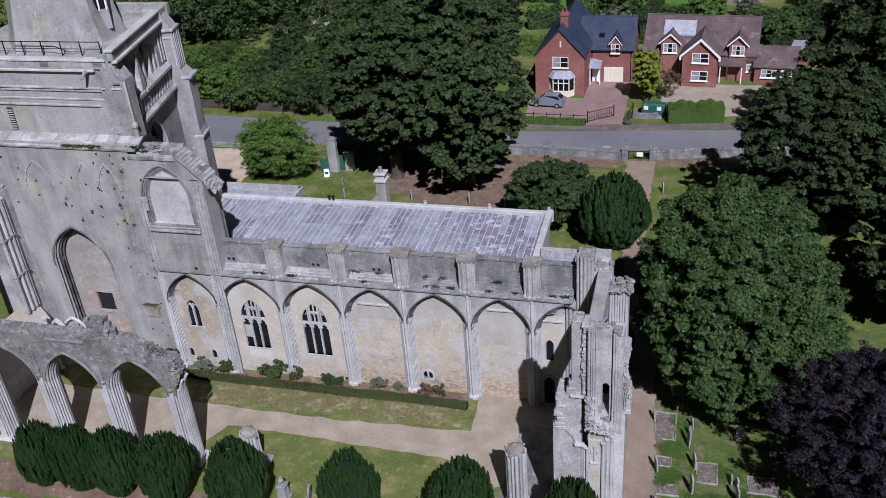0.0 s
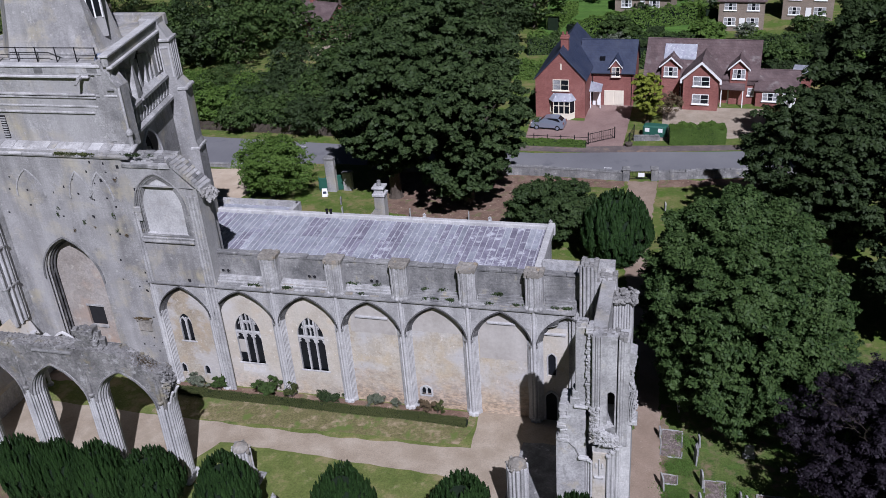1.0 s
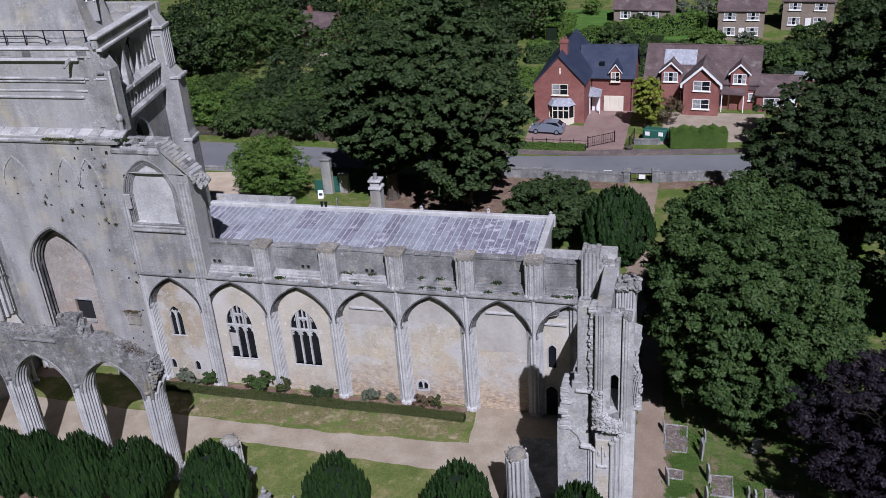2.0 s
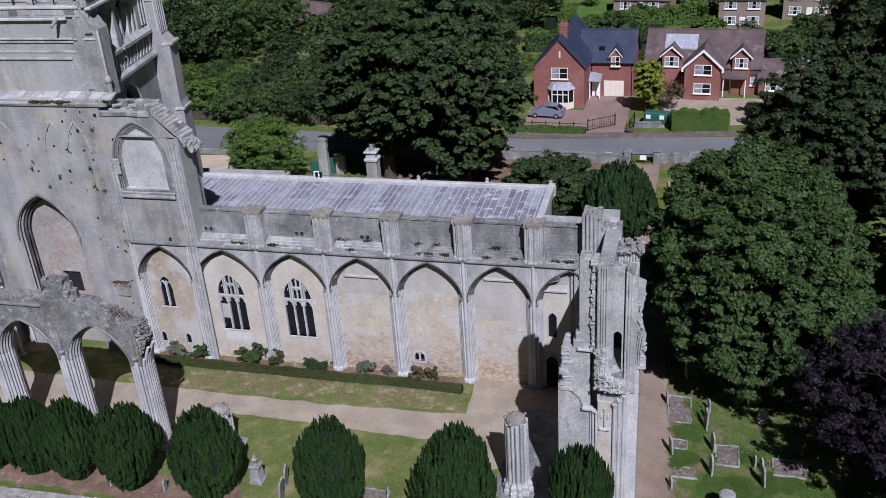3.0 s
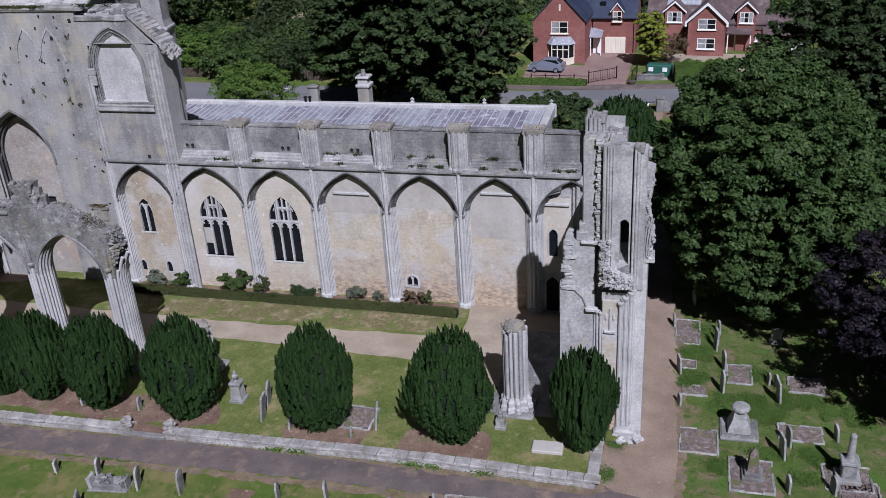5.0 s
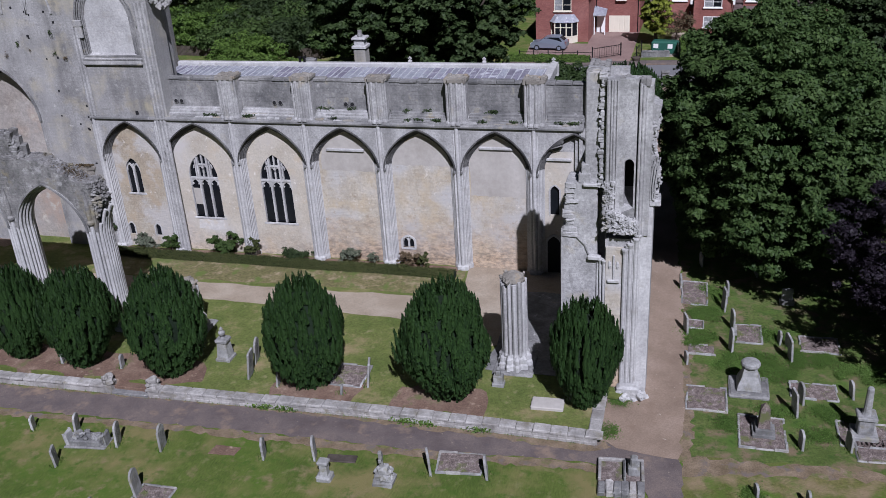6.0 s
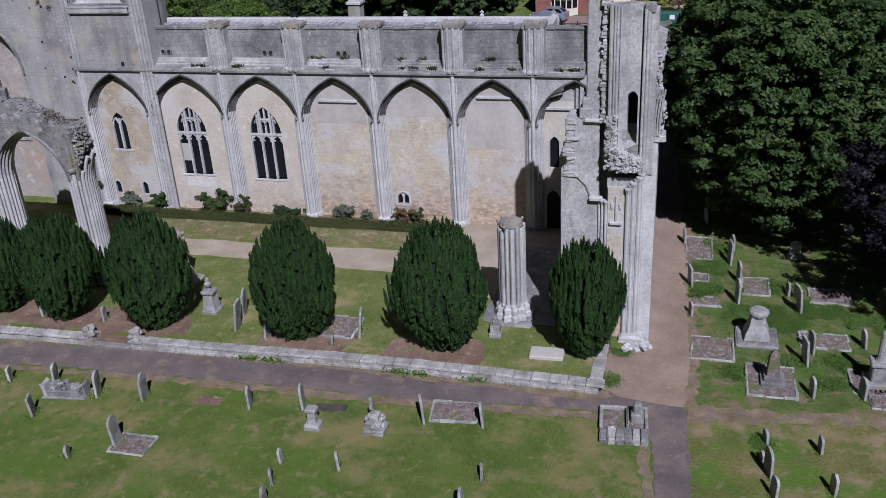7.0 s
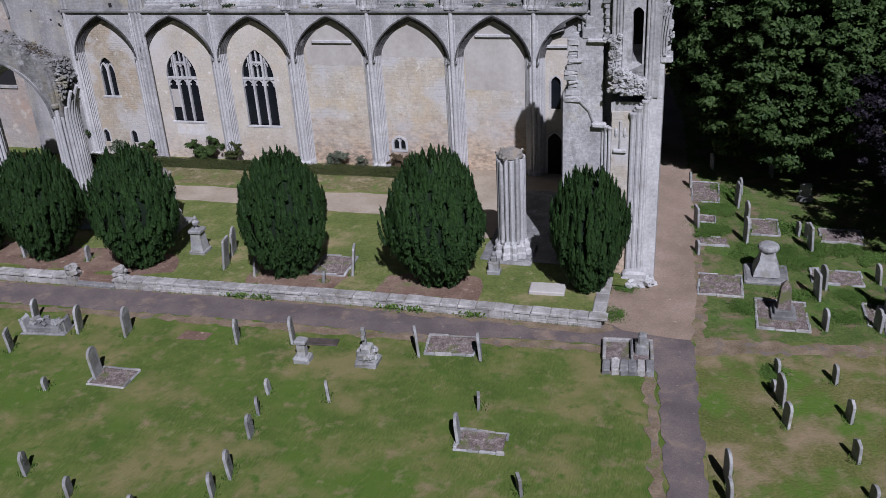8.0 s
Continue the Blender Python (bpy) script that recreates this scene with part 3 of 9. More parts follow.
patch("earth_verge", [(4, 41.6), (17.0, 41.4), (17.2, 43.6), (4, 44.0)], 0.016, BARE, "rough brown bank below the road wall", 0.8, 0.35, 27)
patch("earth_verge", [(21.2, 42.4), (36, 43.8), (36, 46.2), (21.0, 44.0)], 0.016, BARE, "rough brown bank beside the gate", 0.8, 0.35, 28)
patch("far_drive", [(-41, 90), (-36, 90), (-34.5, 112), (-39.0, 112)], 0.02, GRAVEL, "far gravel drive", 2, 0.2, 22)
patch("far_lawn", [(-2, 92), (24, 92), (28, 130), (-4, 130)], 0.02, LAWN_BRIGHT, "far striped garden lawn", 3, 0.3, 23)


# ---- arches and openings ----
def arch_line(cx, half, spring, apex, n=9, foot=None):
    """The outline (x, z) of a pointed arch, from its left foot over the apex to its right foot."""
    rise = apex - spring
    if rise <= half * 1.25:
        left = []
        for i in range(n + 1):
            s = 1 - math.cos(math.pi / 2 * i / n)
            left.append((cx - half + half * s, spring + rise * (0.70 * math.sqrt(max(0.0, 1 - (1 - s) ** 2)) + 0.30 * s)))
        pts = left + [(2 * cx - x, z) for x, z in reversed(left[:-1])]
    else:
        rad = (half * half + rise * rise) / (2 * half)
        top = math.asin(min(1.0, rise / rad))
        left = [(cx - half + rad - rad * math.cos(top * i / n), spring + rad * math.sin(top * i / n)) for i in range(n + 1)]
        pts = left + [(2 * cx - x, z) for x, z in reversed(left[:-1])]
    if foot is not None:
        pts = [(pts[0][0], foot)] + pts + [(pts[-1][0], foot)]
    return pts


def holed_wall(g, x0, x1, z0, z1, y0, y1, holes):
    """A wall in the plane of x and z, from y0 (front) to y1, with openings: (outline as arch_line gives it, sill height)."""
    xs = x0
    for line, sill in sorted(holes, key=lambda h: h[0][0][0]):
        a, b = line[0][0], line[-1][0]
        if a > xs:
            for y, s in ((y0, 1), (y1, -1)):
                g.add([(xs, y, z0), (a, y, z0), (a, y, z1), (xs, y, z1)], [(0, 1, 2, 3)[::s]])
        for (xa, za), (xb, zb) in zip(line[:-1], line[1:]):
            if xb - xa > 1e-5:
                for y, s in ((y0, 1), (y1, -1)):
                    g.add([(xa, y, za), (xb, y, zb), (xb, y, z1), (xa, y, z1)], [(0, 1, 2, 3)[::s]])
            g.add([(xa, y0, za), (xb, y0, zb), (xb, y1, zb), (xa, y1, za)], [(0, 3, 2, 1)])
        if sill > z0:
            for y, s in ((y0, 1), (y1, -1)):
                g.add([(a, y, z0), (b, y, z0), (b, y, sill), (a, y, sill)], [(0, 1, 2, 3)[::s]])
            g.add([(a, y0, sill), (b, y0, sill), (b, y1, sill), (a, y1, sill)], [(0, 1, 2, 3)])
        xs = b
    if x1 > xs:
        for y, s in ((y0, 1), (y1, -1)):
            g.add([(xs, y, z0), (x1, y, z0), (x1, y, z1), (xs, y, z1)], [(0, 1, 2, 3)[::s]])
    g.add([(x0, y0, z1), (x1, y0, z1), (x1, y1, z1), (x0, y1, z1)], [(0, 1, 2, 3)])
    g.add([(x0, y0, z0), (x0, y0, z1), (x0, y1, z1), (x0, y1, z0)], [(0, 1, 2, 3)])
    g.add([(x1, y0, z0), (x1, y0, z1), (x1, y1, z1), (x1, y1, z0)], [(3, 2, 1, 0)])
    return g


def band(g, line, wide, y0, y1):
    """A moulding of square section that follows an outline, wide towards the inside, from y0 to y1."""
    cx = (line[0][0] + line[-1][0]) / 2
    inner = []
    for k, (x, z) in enumerate(line):
        xa, za = line[max(k - 1, 0)]
        xb, zb = line[min(k + 1, len(line) - 1)]
        d = Vector((xb - xa, zb - za))
        d.normalize()
        nx, nz = d.y, -d.x
        inner.append((x + nx * wide, z + nz * wide))
    mid = len(line) // 2
    inner = [((min(x, cx) if k < mid else max(x, cx) if k > mid else cx), z) for k, (x, z) in enumerate(inner)]
    rings = [[(a[0], y0, a[1]), (b[0], y0, b[1]), (b[0], y1, b[1]), (a[0], y1, a[1])] for a, b in zip(line, inner)]
    return g.rings(rings, True, True)


def inset_line(line, wide):
    """An outline moved towards its inside."""
    cx, mid = (line[0][0] + line[-1][0]) / 2, len(line) // 2
    out = []
    for k, (x, z) in enumerate(line):
        xa, za = line[max(k - 1, 0)]
        xb, zb = line[min(k + 1, len(line) - 1)]
        d = Vector((xb - xa, zb - za)).normalized()
        x, z = x + d.y * wide, z - d.x * wide
        out.append((min(x, cx) if k < mid else max(x, cx) if k > mid else cx, z))
    return out


def roll(g, line, wide, y, r, n=6):
    """A round moulding that follows an outline, moved inwards."""
    pts = [(x, y, z) for x, z in inset_line(line, wide)]
    return g.tube(pts, [r] * len(pts), n)


def shaft(g, x, y, z0, z1, r, n=8, cap=True, base=True):
    prof = [(r, z0), (r, z1)]
    if base:
        prof = [(r * 1.9, z0), (r * 1.9, z0 + r), (r * 1.3, z0 + r * 1.9), (r, z0 + r * 2.3), (r, z1)]
    if cap:
        prof = prof[:-1] + [(r, z1 - r * 2.6), (r * 1.5, z1 - r), (r * 1.7, z1 - r * 0.8), (r * 1.7, z1)]
    return g.lathe(prof, n, x, y)


def gothic_window(parent, cx, half, sill, spring, apex, y, lights, band_z=None, material=None):
    """A traceried window in a wall whose face is at y: mullions, cusped heads, panes."""
    win = part("window", band(G(), arch_line(cx, half + 0.12, spring, apex + 0.14, 9, sill), 0.14, y - 0.03, y + 0.25), STONE_PALE, parent, "pale stone traceried church window")
    part("window_sill", G().cbox(cx - half - 0.16, cx + half + 0.16, y - 0.07, y + 0.2, sill - 0.14, sill, 0.03), STONE_PALE, win)
    outline = arch_line(cx, half, spring, apex, 9, sill)
    step = 2 * half / lights
    tr = G()
    y -= 0.05
    def top_at(x):
        """The height of the window's arch over x."""
        return next(((za + (zb - za) * (x - xa) / (xb - xa)) for (xa, za), (xb, zb) in zip(outline[1:-1], outline[2:-1]) if xa - 1e-6 <= x <= xb + 1e-6 and xb > xa), spring)
    head = spring - 0.15 if band_z is None else band_z
    for i in range(1, lights):
        x = cx - half + i * step
        tr.box(x - 0.06, x + 0.06, y + 0.04, y + 0.2, sill, top_at(x) - 0.02 if band_z is not None else spring + (apex - spring) * 0.45)
    for i in range(lights):
        x = cx - half + (i + 0.5) * step
        if lights > 2:
            # cusped head of each light below the transom
            band(tr, arch_line(x, step / 2, head - 0.52, head - 0.02, 5), 0.07, y + 0.06, y + 0.19)
            for s_ in (-1, 1):
                tr.cbox(x + s_ * step * 0.30 - 0.05, x + s_ * step * 0.30 + 0.05, y + 0.08, y + 0.18, head - 0.44, head - 0.33, 0.03)
                tr.slab([(x + s_ * step * 0.5, head - 0.02), (x + s_ * step * 0.14, head - 0.02), (x + s_ * step * 0.44, head - 0.3)][::s_], y + 0.09, y + 0.18)
    if band_z is not None:
        tr.box(cx - half, cx + half, y + 0.03, y + 0.2, band_z - 0.05, band_z + 0.07)
        for u in (-5 / 6, -0.5, 0.0, 0.5, 5 / 6):
            x = cx + u * half
            if abs(u) < 0.8 and top_at(x) - 0.02 > band_z + 0.1:
                tr.box(x - 0.04, x + 0.04, y + 0.07, y + 0.19, band_z, top_at(x) - 0.02)
        # the middle pair: small heads under a short transom
        zt = band_z + (apex - band_z) * 0.52
        tr.box(cx - step / 2, cx + step / 2, y + 0.05, y + 0.19, zt, zt + 0.09)
        for s_ in (-0.5, 0.5):
            band(tr, arch_line(cx + s_ * step / 2, step / 4, zt - 0.3, zt - 0.02, 4), 0.04, y + 0.07, y + 0.18)
            band(tr, arch_line(cx + s_ * step * 1.5 / 2 * 2, step / 4, zt - 0.2, zt + 0.12, 4), 0.04, y + 0.07, y + 0.18)
    else:
        for s in (-1, 1):
            band(tr, arch_line(cx + s * half / 2, half / 2, spring - 0.1, spring + (apex - spring) * 0.55, 4), 0.07, y + 0.06, y + 0.19)
    tagged(part("tracery", tr, STONE_PALE, win), kind="stuff")
    y += 0.05
    for i in range(lights):
        x = cx - half + i * step
        pts = [(xx, zz) for xx, zz in outline if x + 0.005 < xx < x + step - 0.005]
        edge = lambda q: next(((za + (zb - za) * (q - xa) / (xb - xa)) for (xa, za), (xb, zb) in zip(outline[1:-1], outline[2:-1]) if xa - 1e-6 <= q <= xb + 1e-6 and xb > xa), spring)
        poly = [(x, sill), (x, edge(x))] + [p for p in pts if p[1] > sill + 0.01] + [(x + step, edge(x + step)), (x + step, sill)]
        part("pane", G().slab(poly[::-1], y + 0.15, y + 0.17), GLASS_DARK, win, "dark leaded glass")
    return win


def ragged(g, x0, x1, y0, y1, z, high, size, seed, lean=0.0):
    """Broken masonry along the top of a ruin: uneven blocks with gaps."""
    rnd = random.Random(seed)
    nx, ny = max(1, round((x1 - x0) / size)), max(1, round((y1 - y0) / size))
    for i in range(nx):
        for j in range(ny):
            if rnd.random() < 0.2:
                continue
            a, b = x0 + (x1 - x0) * i / nx, y0 + (y1 - y0) * j / ny
            w, d = (x1 - x0) / nx, (y1 - y0) / ny
            k = Matrix.Translation((a + w / 2, b + d / 2, z)) @ Euler((rnd.uniform(-.16, .16), rnd.uniform(-.16, .16), rnd.uniform(-.3, .3))).to_matrix().to_4x4()
            block = G().cbox(-w * .52, w * .52, -d * .52, d * .52, -0.2, high * rnd.uniform(0.25, 1.0) + lean * i / nx, size * 0.12, size * 0.05, rnd)
            g.join(block, k)
    return g


# ---- the nave's north arcade, walled up as the church's south wall ----
NAVE = 0.45
PIERS = [-14.40, -9.86, -4.65, 0.28, 5.06, 9.86, 14.42]
church = thing("abbey_church", (0, 0, 0), "long grey limestone abbey church aisle with walled-up gothic arches", "church")
arches = []
for k in range(7):
    a = PIERS[k]
    b = PIERS[k + 1] if k < 6 else 19.0
    arches.append(((a + b) / 2, (b - a) / 2 - 0.21))
holes = []
for k, (cx, half) in enumerate(arches[:6]):
    holes.append((arch_line(cx, half, 7.2, 9.5, 10, 0.2), 0.2))
half_arch = [p for p in arch_line(arches[6][0], arches[6][1], 7.2, 9.55, 10, NAVE) if p[0] <= 17.0]
half_arch[0] = (half_arch[0][0], 0.2)
holes.append((half_arch + [(17.0, 9.6), (17.0, 0.2)], 0.2))
part("arcade_wall", holed_wall(G(), -14.6, 17.2, 0.1, 9.72, 0.0, 0.95, holes), STONE, church, "grey limestone wall over pointed arches")
ROLLS = ((0.02, 0.03, 0.06), (0.10, 0.12, 0.045), (0.17, 0.20, 0.05), (0.24, 0.28, 0.04), (0.30, 0.35, 0.045))
for k, (cx, half) in enumerate(arches):
    whole = arch_line(cx, half, 7.2, 9.5, 10, NAVE)
    for wide, y, r in ROLLS:
        jamb = [whole[0], whole[1]]
        for s_ in ((1, -1) if k < 6 else (1,)):
            x = cx - s_ * (half - wide)
            part("jamb_roll", G().lathe([(r * 1.7, NAVE), (r * 1.7, NAVE + 0.25), (r, NAVE + 0.4), (r, 7.22)], 7, x, y), STONE_PALE, church)
        head = whole[1:-1] if k < 6 else whole[1:14]
        # deeper rolls take the darker tone: arch shade painted over real crust
        part("arch_roll", roll(G(), head, wide, y, r), SHADED_CRUST if y > 0.1 else STONE_DARK, church, "arch moulding with dark crust, shade painted into its inner rolls")
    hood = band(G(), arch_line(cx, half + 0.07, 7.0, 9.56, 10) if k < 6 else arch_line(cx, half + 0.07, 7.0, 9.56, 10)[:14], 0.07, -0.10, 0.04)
    part("hood_mould", hood, SHADED_CRUST, church)
    for s_ in ((-1, 1) if k < 6 else (-1,)):
        part("hood_stop", G().lathe([(0.03, 6.82), (0.08, 6.88), (0.08, 7.0), (0.04, 7.06)], 8, cx + s_ * half, -0.07), STONE_DARK, church)
for k, x in enumerate(PIERS):
    pier = part("pier", G().cbox(x - 0.38, x + 0.38, -0.16, 0.45, NAVE - 0.2, NAVE + 0.3, 0.08), STONE_PALE, church, "bleached clustered stone pier")
    part("shaft", shaft(G(), x, -0.01, NAVE, 9.72, 0.12, 10, False), STONE_PALE, pier)
    for s_ in (-1, 1):
        part("shaft", shaft(G(), x + s_ * 0.19, 0.03, NAVE, 9.3, 0.05, 7, False), STONE_PALE, pier)

# walled-up bays with their windows
BAY = 0.41
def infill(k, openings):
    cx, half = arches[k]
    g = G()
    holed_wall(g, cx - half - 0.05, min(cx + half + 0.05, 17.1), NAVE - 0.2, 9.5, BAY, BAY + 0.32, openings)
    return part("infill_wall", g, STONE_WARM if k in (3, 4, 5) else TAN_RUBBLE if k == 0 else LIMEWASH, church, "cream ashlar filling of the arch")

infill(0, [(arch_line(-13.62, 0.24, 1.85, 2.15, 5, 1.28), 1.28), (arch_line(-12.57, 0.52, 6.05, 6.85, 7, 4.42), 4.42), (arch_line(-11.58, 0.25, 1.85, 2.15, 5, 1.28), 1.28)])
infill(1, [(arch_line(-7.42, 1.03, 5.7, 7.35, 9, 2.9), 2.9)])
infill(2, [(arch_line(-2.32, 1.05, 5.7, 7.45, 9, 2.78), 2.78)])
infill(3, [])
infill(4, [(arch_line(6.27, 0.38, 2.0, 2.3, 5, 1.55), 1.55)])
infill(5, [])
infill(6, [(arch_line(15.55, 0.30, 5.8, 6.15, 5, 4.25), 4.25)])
gothic_window(church, -12.57, 0.52, 4.42, 6.05, 6.85, BAY + 0.04, 2)
gothic_window(church, -7.42, 1.03, 2.9, 5.7, 7.35, BAY + 0.04, 3, 5.62)
gothic_window(church, -2.32, 1.05, 2.78, 5.7, 7.45, BAY + 0.04, 3, 5.66)
for cx in (-13.62, -11.58):
    w = part("small_window", band(G(), arch_line(cx, 0.30, 1.85, 2.24, 5, 1.28), 0.09, BAY - 0.02, BAY + 0.2), STONE_PALE, church)
    part("pane", G().slab(arch_line(cx, 0.25, 1.85, 2.16, 5, 1.28)[::-1], BAY + 0.14, BAY + 0.16), GLASS_DARK, w)
w = part("small_window", band(G(), arch_line(6.27, 0.50, 2.0, 2.44, 5, 1.5), 0.13, BAY - 0.04, BAY + 0.2).box(6.225, 6.315, BAY + 0.02, BAY + 0.16, 1.55, 2.26).box(5.8, 6.74, BAY - 0.05, BAY + 0.1, 1.42, 1.55), STONE_PALE, church, "small two-light stone window")
for s in (-1, 1):
    part("light_head", band(G(), arch_line(6.27 + s * 0.19, 0.17, 1.98, 2.2, 4), 0.05, BAY + 0.05, BAY + 0.14), STONE_PALE, w)
    part("pane", G().slab(arch_line(6.27 + s * 0.19, 0.17, 2.0, 2.24, 4, 1.55)[::-1], BAY + 0.15, BAY + 0.17), GLASS_DARK, w)
w = part("lancet_window", band(G(), arch_line(15.55, 0.36, 5.8, 6.24, 5, 4.25), 0.09, BAY - 0.03, BAY + 0.2), STONE_PALE, church)
part("pane", G().slab(arch_line(15.55, 0.30, 5.8, 6.15, 5, 4.25)[::-1], BAY + 0.16, BAY + 0.18), GLASS_DARK, w)
dw = part("doorway", band(G(), arch_line(15.5, 0.52, 2.45, 3.05, 6, NAVE), 0.13, BAY - 0.12, BAY + 0.02), STONE_PALE, church, "small pointed stone doorway")
part("door", G().slab(arch_line(15.5, 0.42, 2.4, 2.92, 6, NAVE)[::-1], BAY - 0.05, BAY - 0.004), VOID, dw, "dark timber door")
# ledges inside the heads of three arches
for cx, wide, z in ((2.66, 1.22, 7.9), (12.1, 1.0, 8.3), (15.6, 0.95, 7.75)):
    part("ledge", G().cbox(cx - wide, cx + wide, BAY - 0.14, BAY + 0.05, z, z + 0.14, 0.03), STONE_PALE, church)
part("dark_gable_head", G().box(14.9, 17.0, BAY - 0.02, BAY + 0.0, 8.3, 9.3), STONE, church)

# string course, weathering, parapet
part("string_course", G().cbox(-14.6, 17.2, -0.16, 0.1, 9.72, 9.86, 0.04), STONE_DARK, church, "weathered string course")
for a, b in zip(PIERS, PIERS[1:] + [17.25]):
    g = G().add([(a, -0.08, 9.86), (b, -0.08, 9.86), (b, 0.84, 10.28), (a, 0.84, 10.28), (a, -0.08, 9.70), (b, -0.08, 9.70), (b, 0.84, 9.70), (a, 0.84, 9.70)], [(0, 1, 2, 3), (0, 4, 5, 1), (1, 5, 6, 2), (3, 7, 4, 0)])
    part("weathering", g, STONE_DARK, church, "sloping weathered ledge")
# stepped courses of the ledge
for k, (a, b) in enumerate(zip(PIERS, PIERS[1:] + [17.25])):
    a2 = a + 0.7 if k else a + 4.0
    if b - a2 > 0.6:
        g = G()
        for i in range(3):
            g.cbox(a2, b - 0.65 if k < 6 else b, 0.28 + 0.17 * i, 0.9, 9.9, 10.12 + 0.13 * i, 0.03)
        tagged(part("ledge_step", g, STONE if k < 4 else STONE_DARK, church), kind="stuff")
rnd = random.Random(3)
x = -13.6
while x < 17.0:
    w = rnd.uniform(0.35, 0.8)
    if min(abs(x + w / 2 - q) for q in PIERS) > 0.75 and x > -8.8:
        for j in range(2):
            part("ledge_stone", G().cbox(x, x + w - 0.03, 0.02 + 0.36 * j, 0.4 + 0.36 * j, 9.8, 9.97 + 0.17 * j + rnd.uniform(-0.04, 0.05), 0.04, 0.02, rnd), rnd.choice((STONE_DARK, STONE, STONE_DARK, EXPOSED)), church)
    x += w
rnd = random.Random(4)
x = -9.0
while x < 17.3:
    w = rnd.uniform(0.7, 1.1)
    part("coping_stone", G().cbox(x, min(x + w, 17.6) - 0.012, 0.85 - rnd.uniform(0, 0.03), 1.35, 12.1, 12.1 + rnd.uniform(0.10, 0.19), 0.03, 0.008, rnd), STONE_DARK, church)
    x += w
part("parapet", G().box(-9.2, 17.6, 0.9, 1.3, 9.8, 12.1), STONE_DARK, church, "dark stained parapet wall")
for x in PIERS[2:]:
    g = G()
    oct_ = [(x - 0.60, 1.1), (x - 0.60, 0.25), (x - 0.32, -0.06), (x + 0.32, -0.06), (x + 0.60, 0.25), (x + 0.60, 1.1)]
    g.prism(oct_, 9.8, 12.36)
    for s in (-0.46, -0.16, 0.16, 0.46):
        shaft(g, x + s, (0.1 if abs(s) > 0.3 else -0.06), 9.86, 12.36, 0.10, 8, False)
    t_ = part("turret", g, STONE, church, "stump of a clustered wall shaft")
    cap = G().prism([(x + (px - x) * 1.1, 0.5 + (py - 0.5) * 1.12) for px, py in oct_], 12.36, 12.52)
    ragged(cap, x - 0.6, x + 0.6, 0.0, 1.1, 12.5, 0.12, 0.22, round(x * 10))
    tagged(part("cap", cap, EXPOSED, t_, "brown lichened broken top"), kind="stuff")
for cx in (-8.65, -1.85, 2.85):
    for dx in (0, 0.40):
        d = part("drain_hole", G().lathe([(0.16, 0), (0.16, 0.06), (0.11, 0.07)], 12).shift(Matrix.Translation((cx + dx, 0.89, 10.72)) @ Matrix.Rotation(radians(90), 4, 'X')), STONE_DARK, church, "round drain hole")
        part("pipe_mouth", G().lathe([(0.115, 0.05), (0.115, 0.085)], 12).shift(Matrix.Translation((cx + dx, 0.89, 10.72)) @ Matrix.Rotation(radians(90), 4, 'X')), VOID, d)

# the lead roof behind the parapet: sheets between rolls
ROOF_S, ROOF_N, ZS, ZN = 1.9, 10.7, 10.15, 10.40
def roof_z(y):
    return ZS + (ZN - ZS) * (y - ROOF_S) / (ROOF_N - ROOF_S)
part("aisle_body", G().box(-14.0, 14.0, 1.3, 10.9, 0, 10.2), STONE, church)
roof = part("roof", G().add([(-14.2, 1.3, ZS - 0.06), (13.9, 1.3, ZS - 0.06), (13.9, 10.9, ZN - 0.06), (-14.2, 10.9, ZN - 0.06), (-14.2, 1.3, 10.1), (13.9, 1.3, 10.1), (13.9, 10.9, 10.1), (-14.2, 10.9, 10.1)],
            [(0, 1, 2, 3), (0, 4, 5, 1), (1, 5, 6, 2), (2, 6, 7, 3), (3, 7, 4, 0)]), LEAD, church, "low pitched roof of pale lead sheets")
rnd = random.Random(11)
cuts = [ROOF_S - 0.5, 4.7, 7.6, ROOF_N]
x = -13.9
while x < 13.6:
    w = rnd.uniform(0.40, 0.52)
    for row, (ya, yb) in enumerate(zip(cuts[:-1], cuts[1:])):
        streaky = 0.22 * math.sin(0.55 * x + 1.3 * row) + 0.12 * math.sin(1.7 * x - row)
        stained = rnd.random() < streaky + (0.66 if x > 5 else 0.36 if x > -3 else 0.14) - (0.25 if row == 0 else 0)
        yb, lift = yb + 0.06, rnd.uniform(0.0, 0.012)
        g = G().add([(x + 0.02, ya, roof_z(ya) + 0.03), (x + w - 0.02, ya, roof_z(ya) + 0.03), (x + w - 0.02, yb - 0.14, roof_z(yb) + lift), (x + 0.02, yb - 0.14, roof_z(yb) + lift),
                     (x + 0.02, ya, roof_z(ya) - 0.05), (x + w - 0.02, ya, roof_z(ya) - 0.05)], [(0, 1, 2, 3), (0, 4, 5, 1)])
        part("lead_sheet", g, LEAD_STAINED if stained else LEAD, roof)
    g = G().tube([(x, ROOF_S - 0.5, roof_z(ROOF_S - 0.5) + 0.04), (x, ROOF_N, roof_z(ROOF_N) + 0.04)], [0.036, 0.036], 5)
    part("lead_roll", g, LEAD_PALE, roof)
    x += w
part("ridge_coping", G().cbox(-14.2, 14.3, 10.75, 11.2, 9.9, 10.66, 0.05), STONE_PALE, church, "pale stone coping")
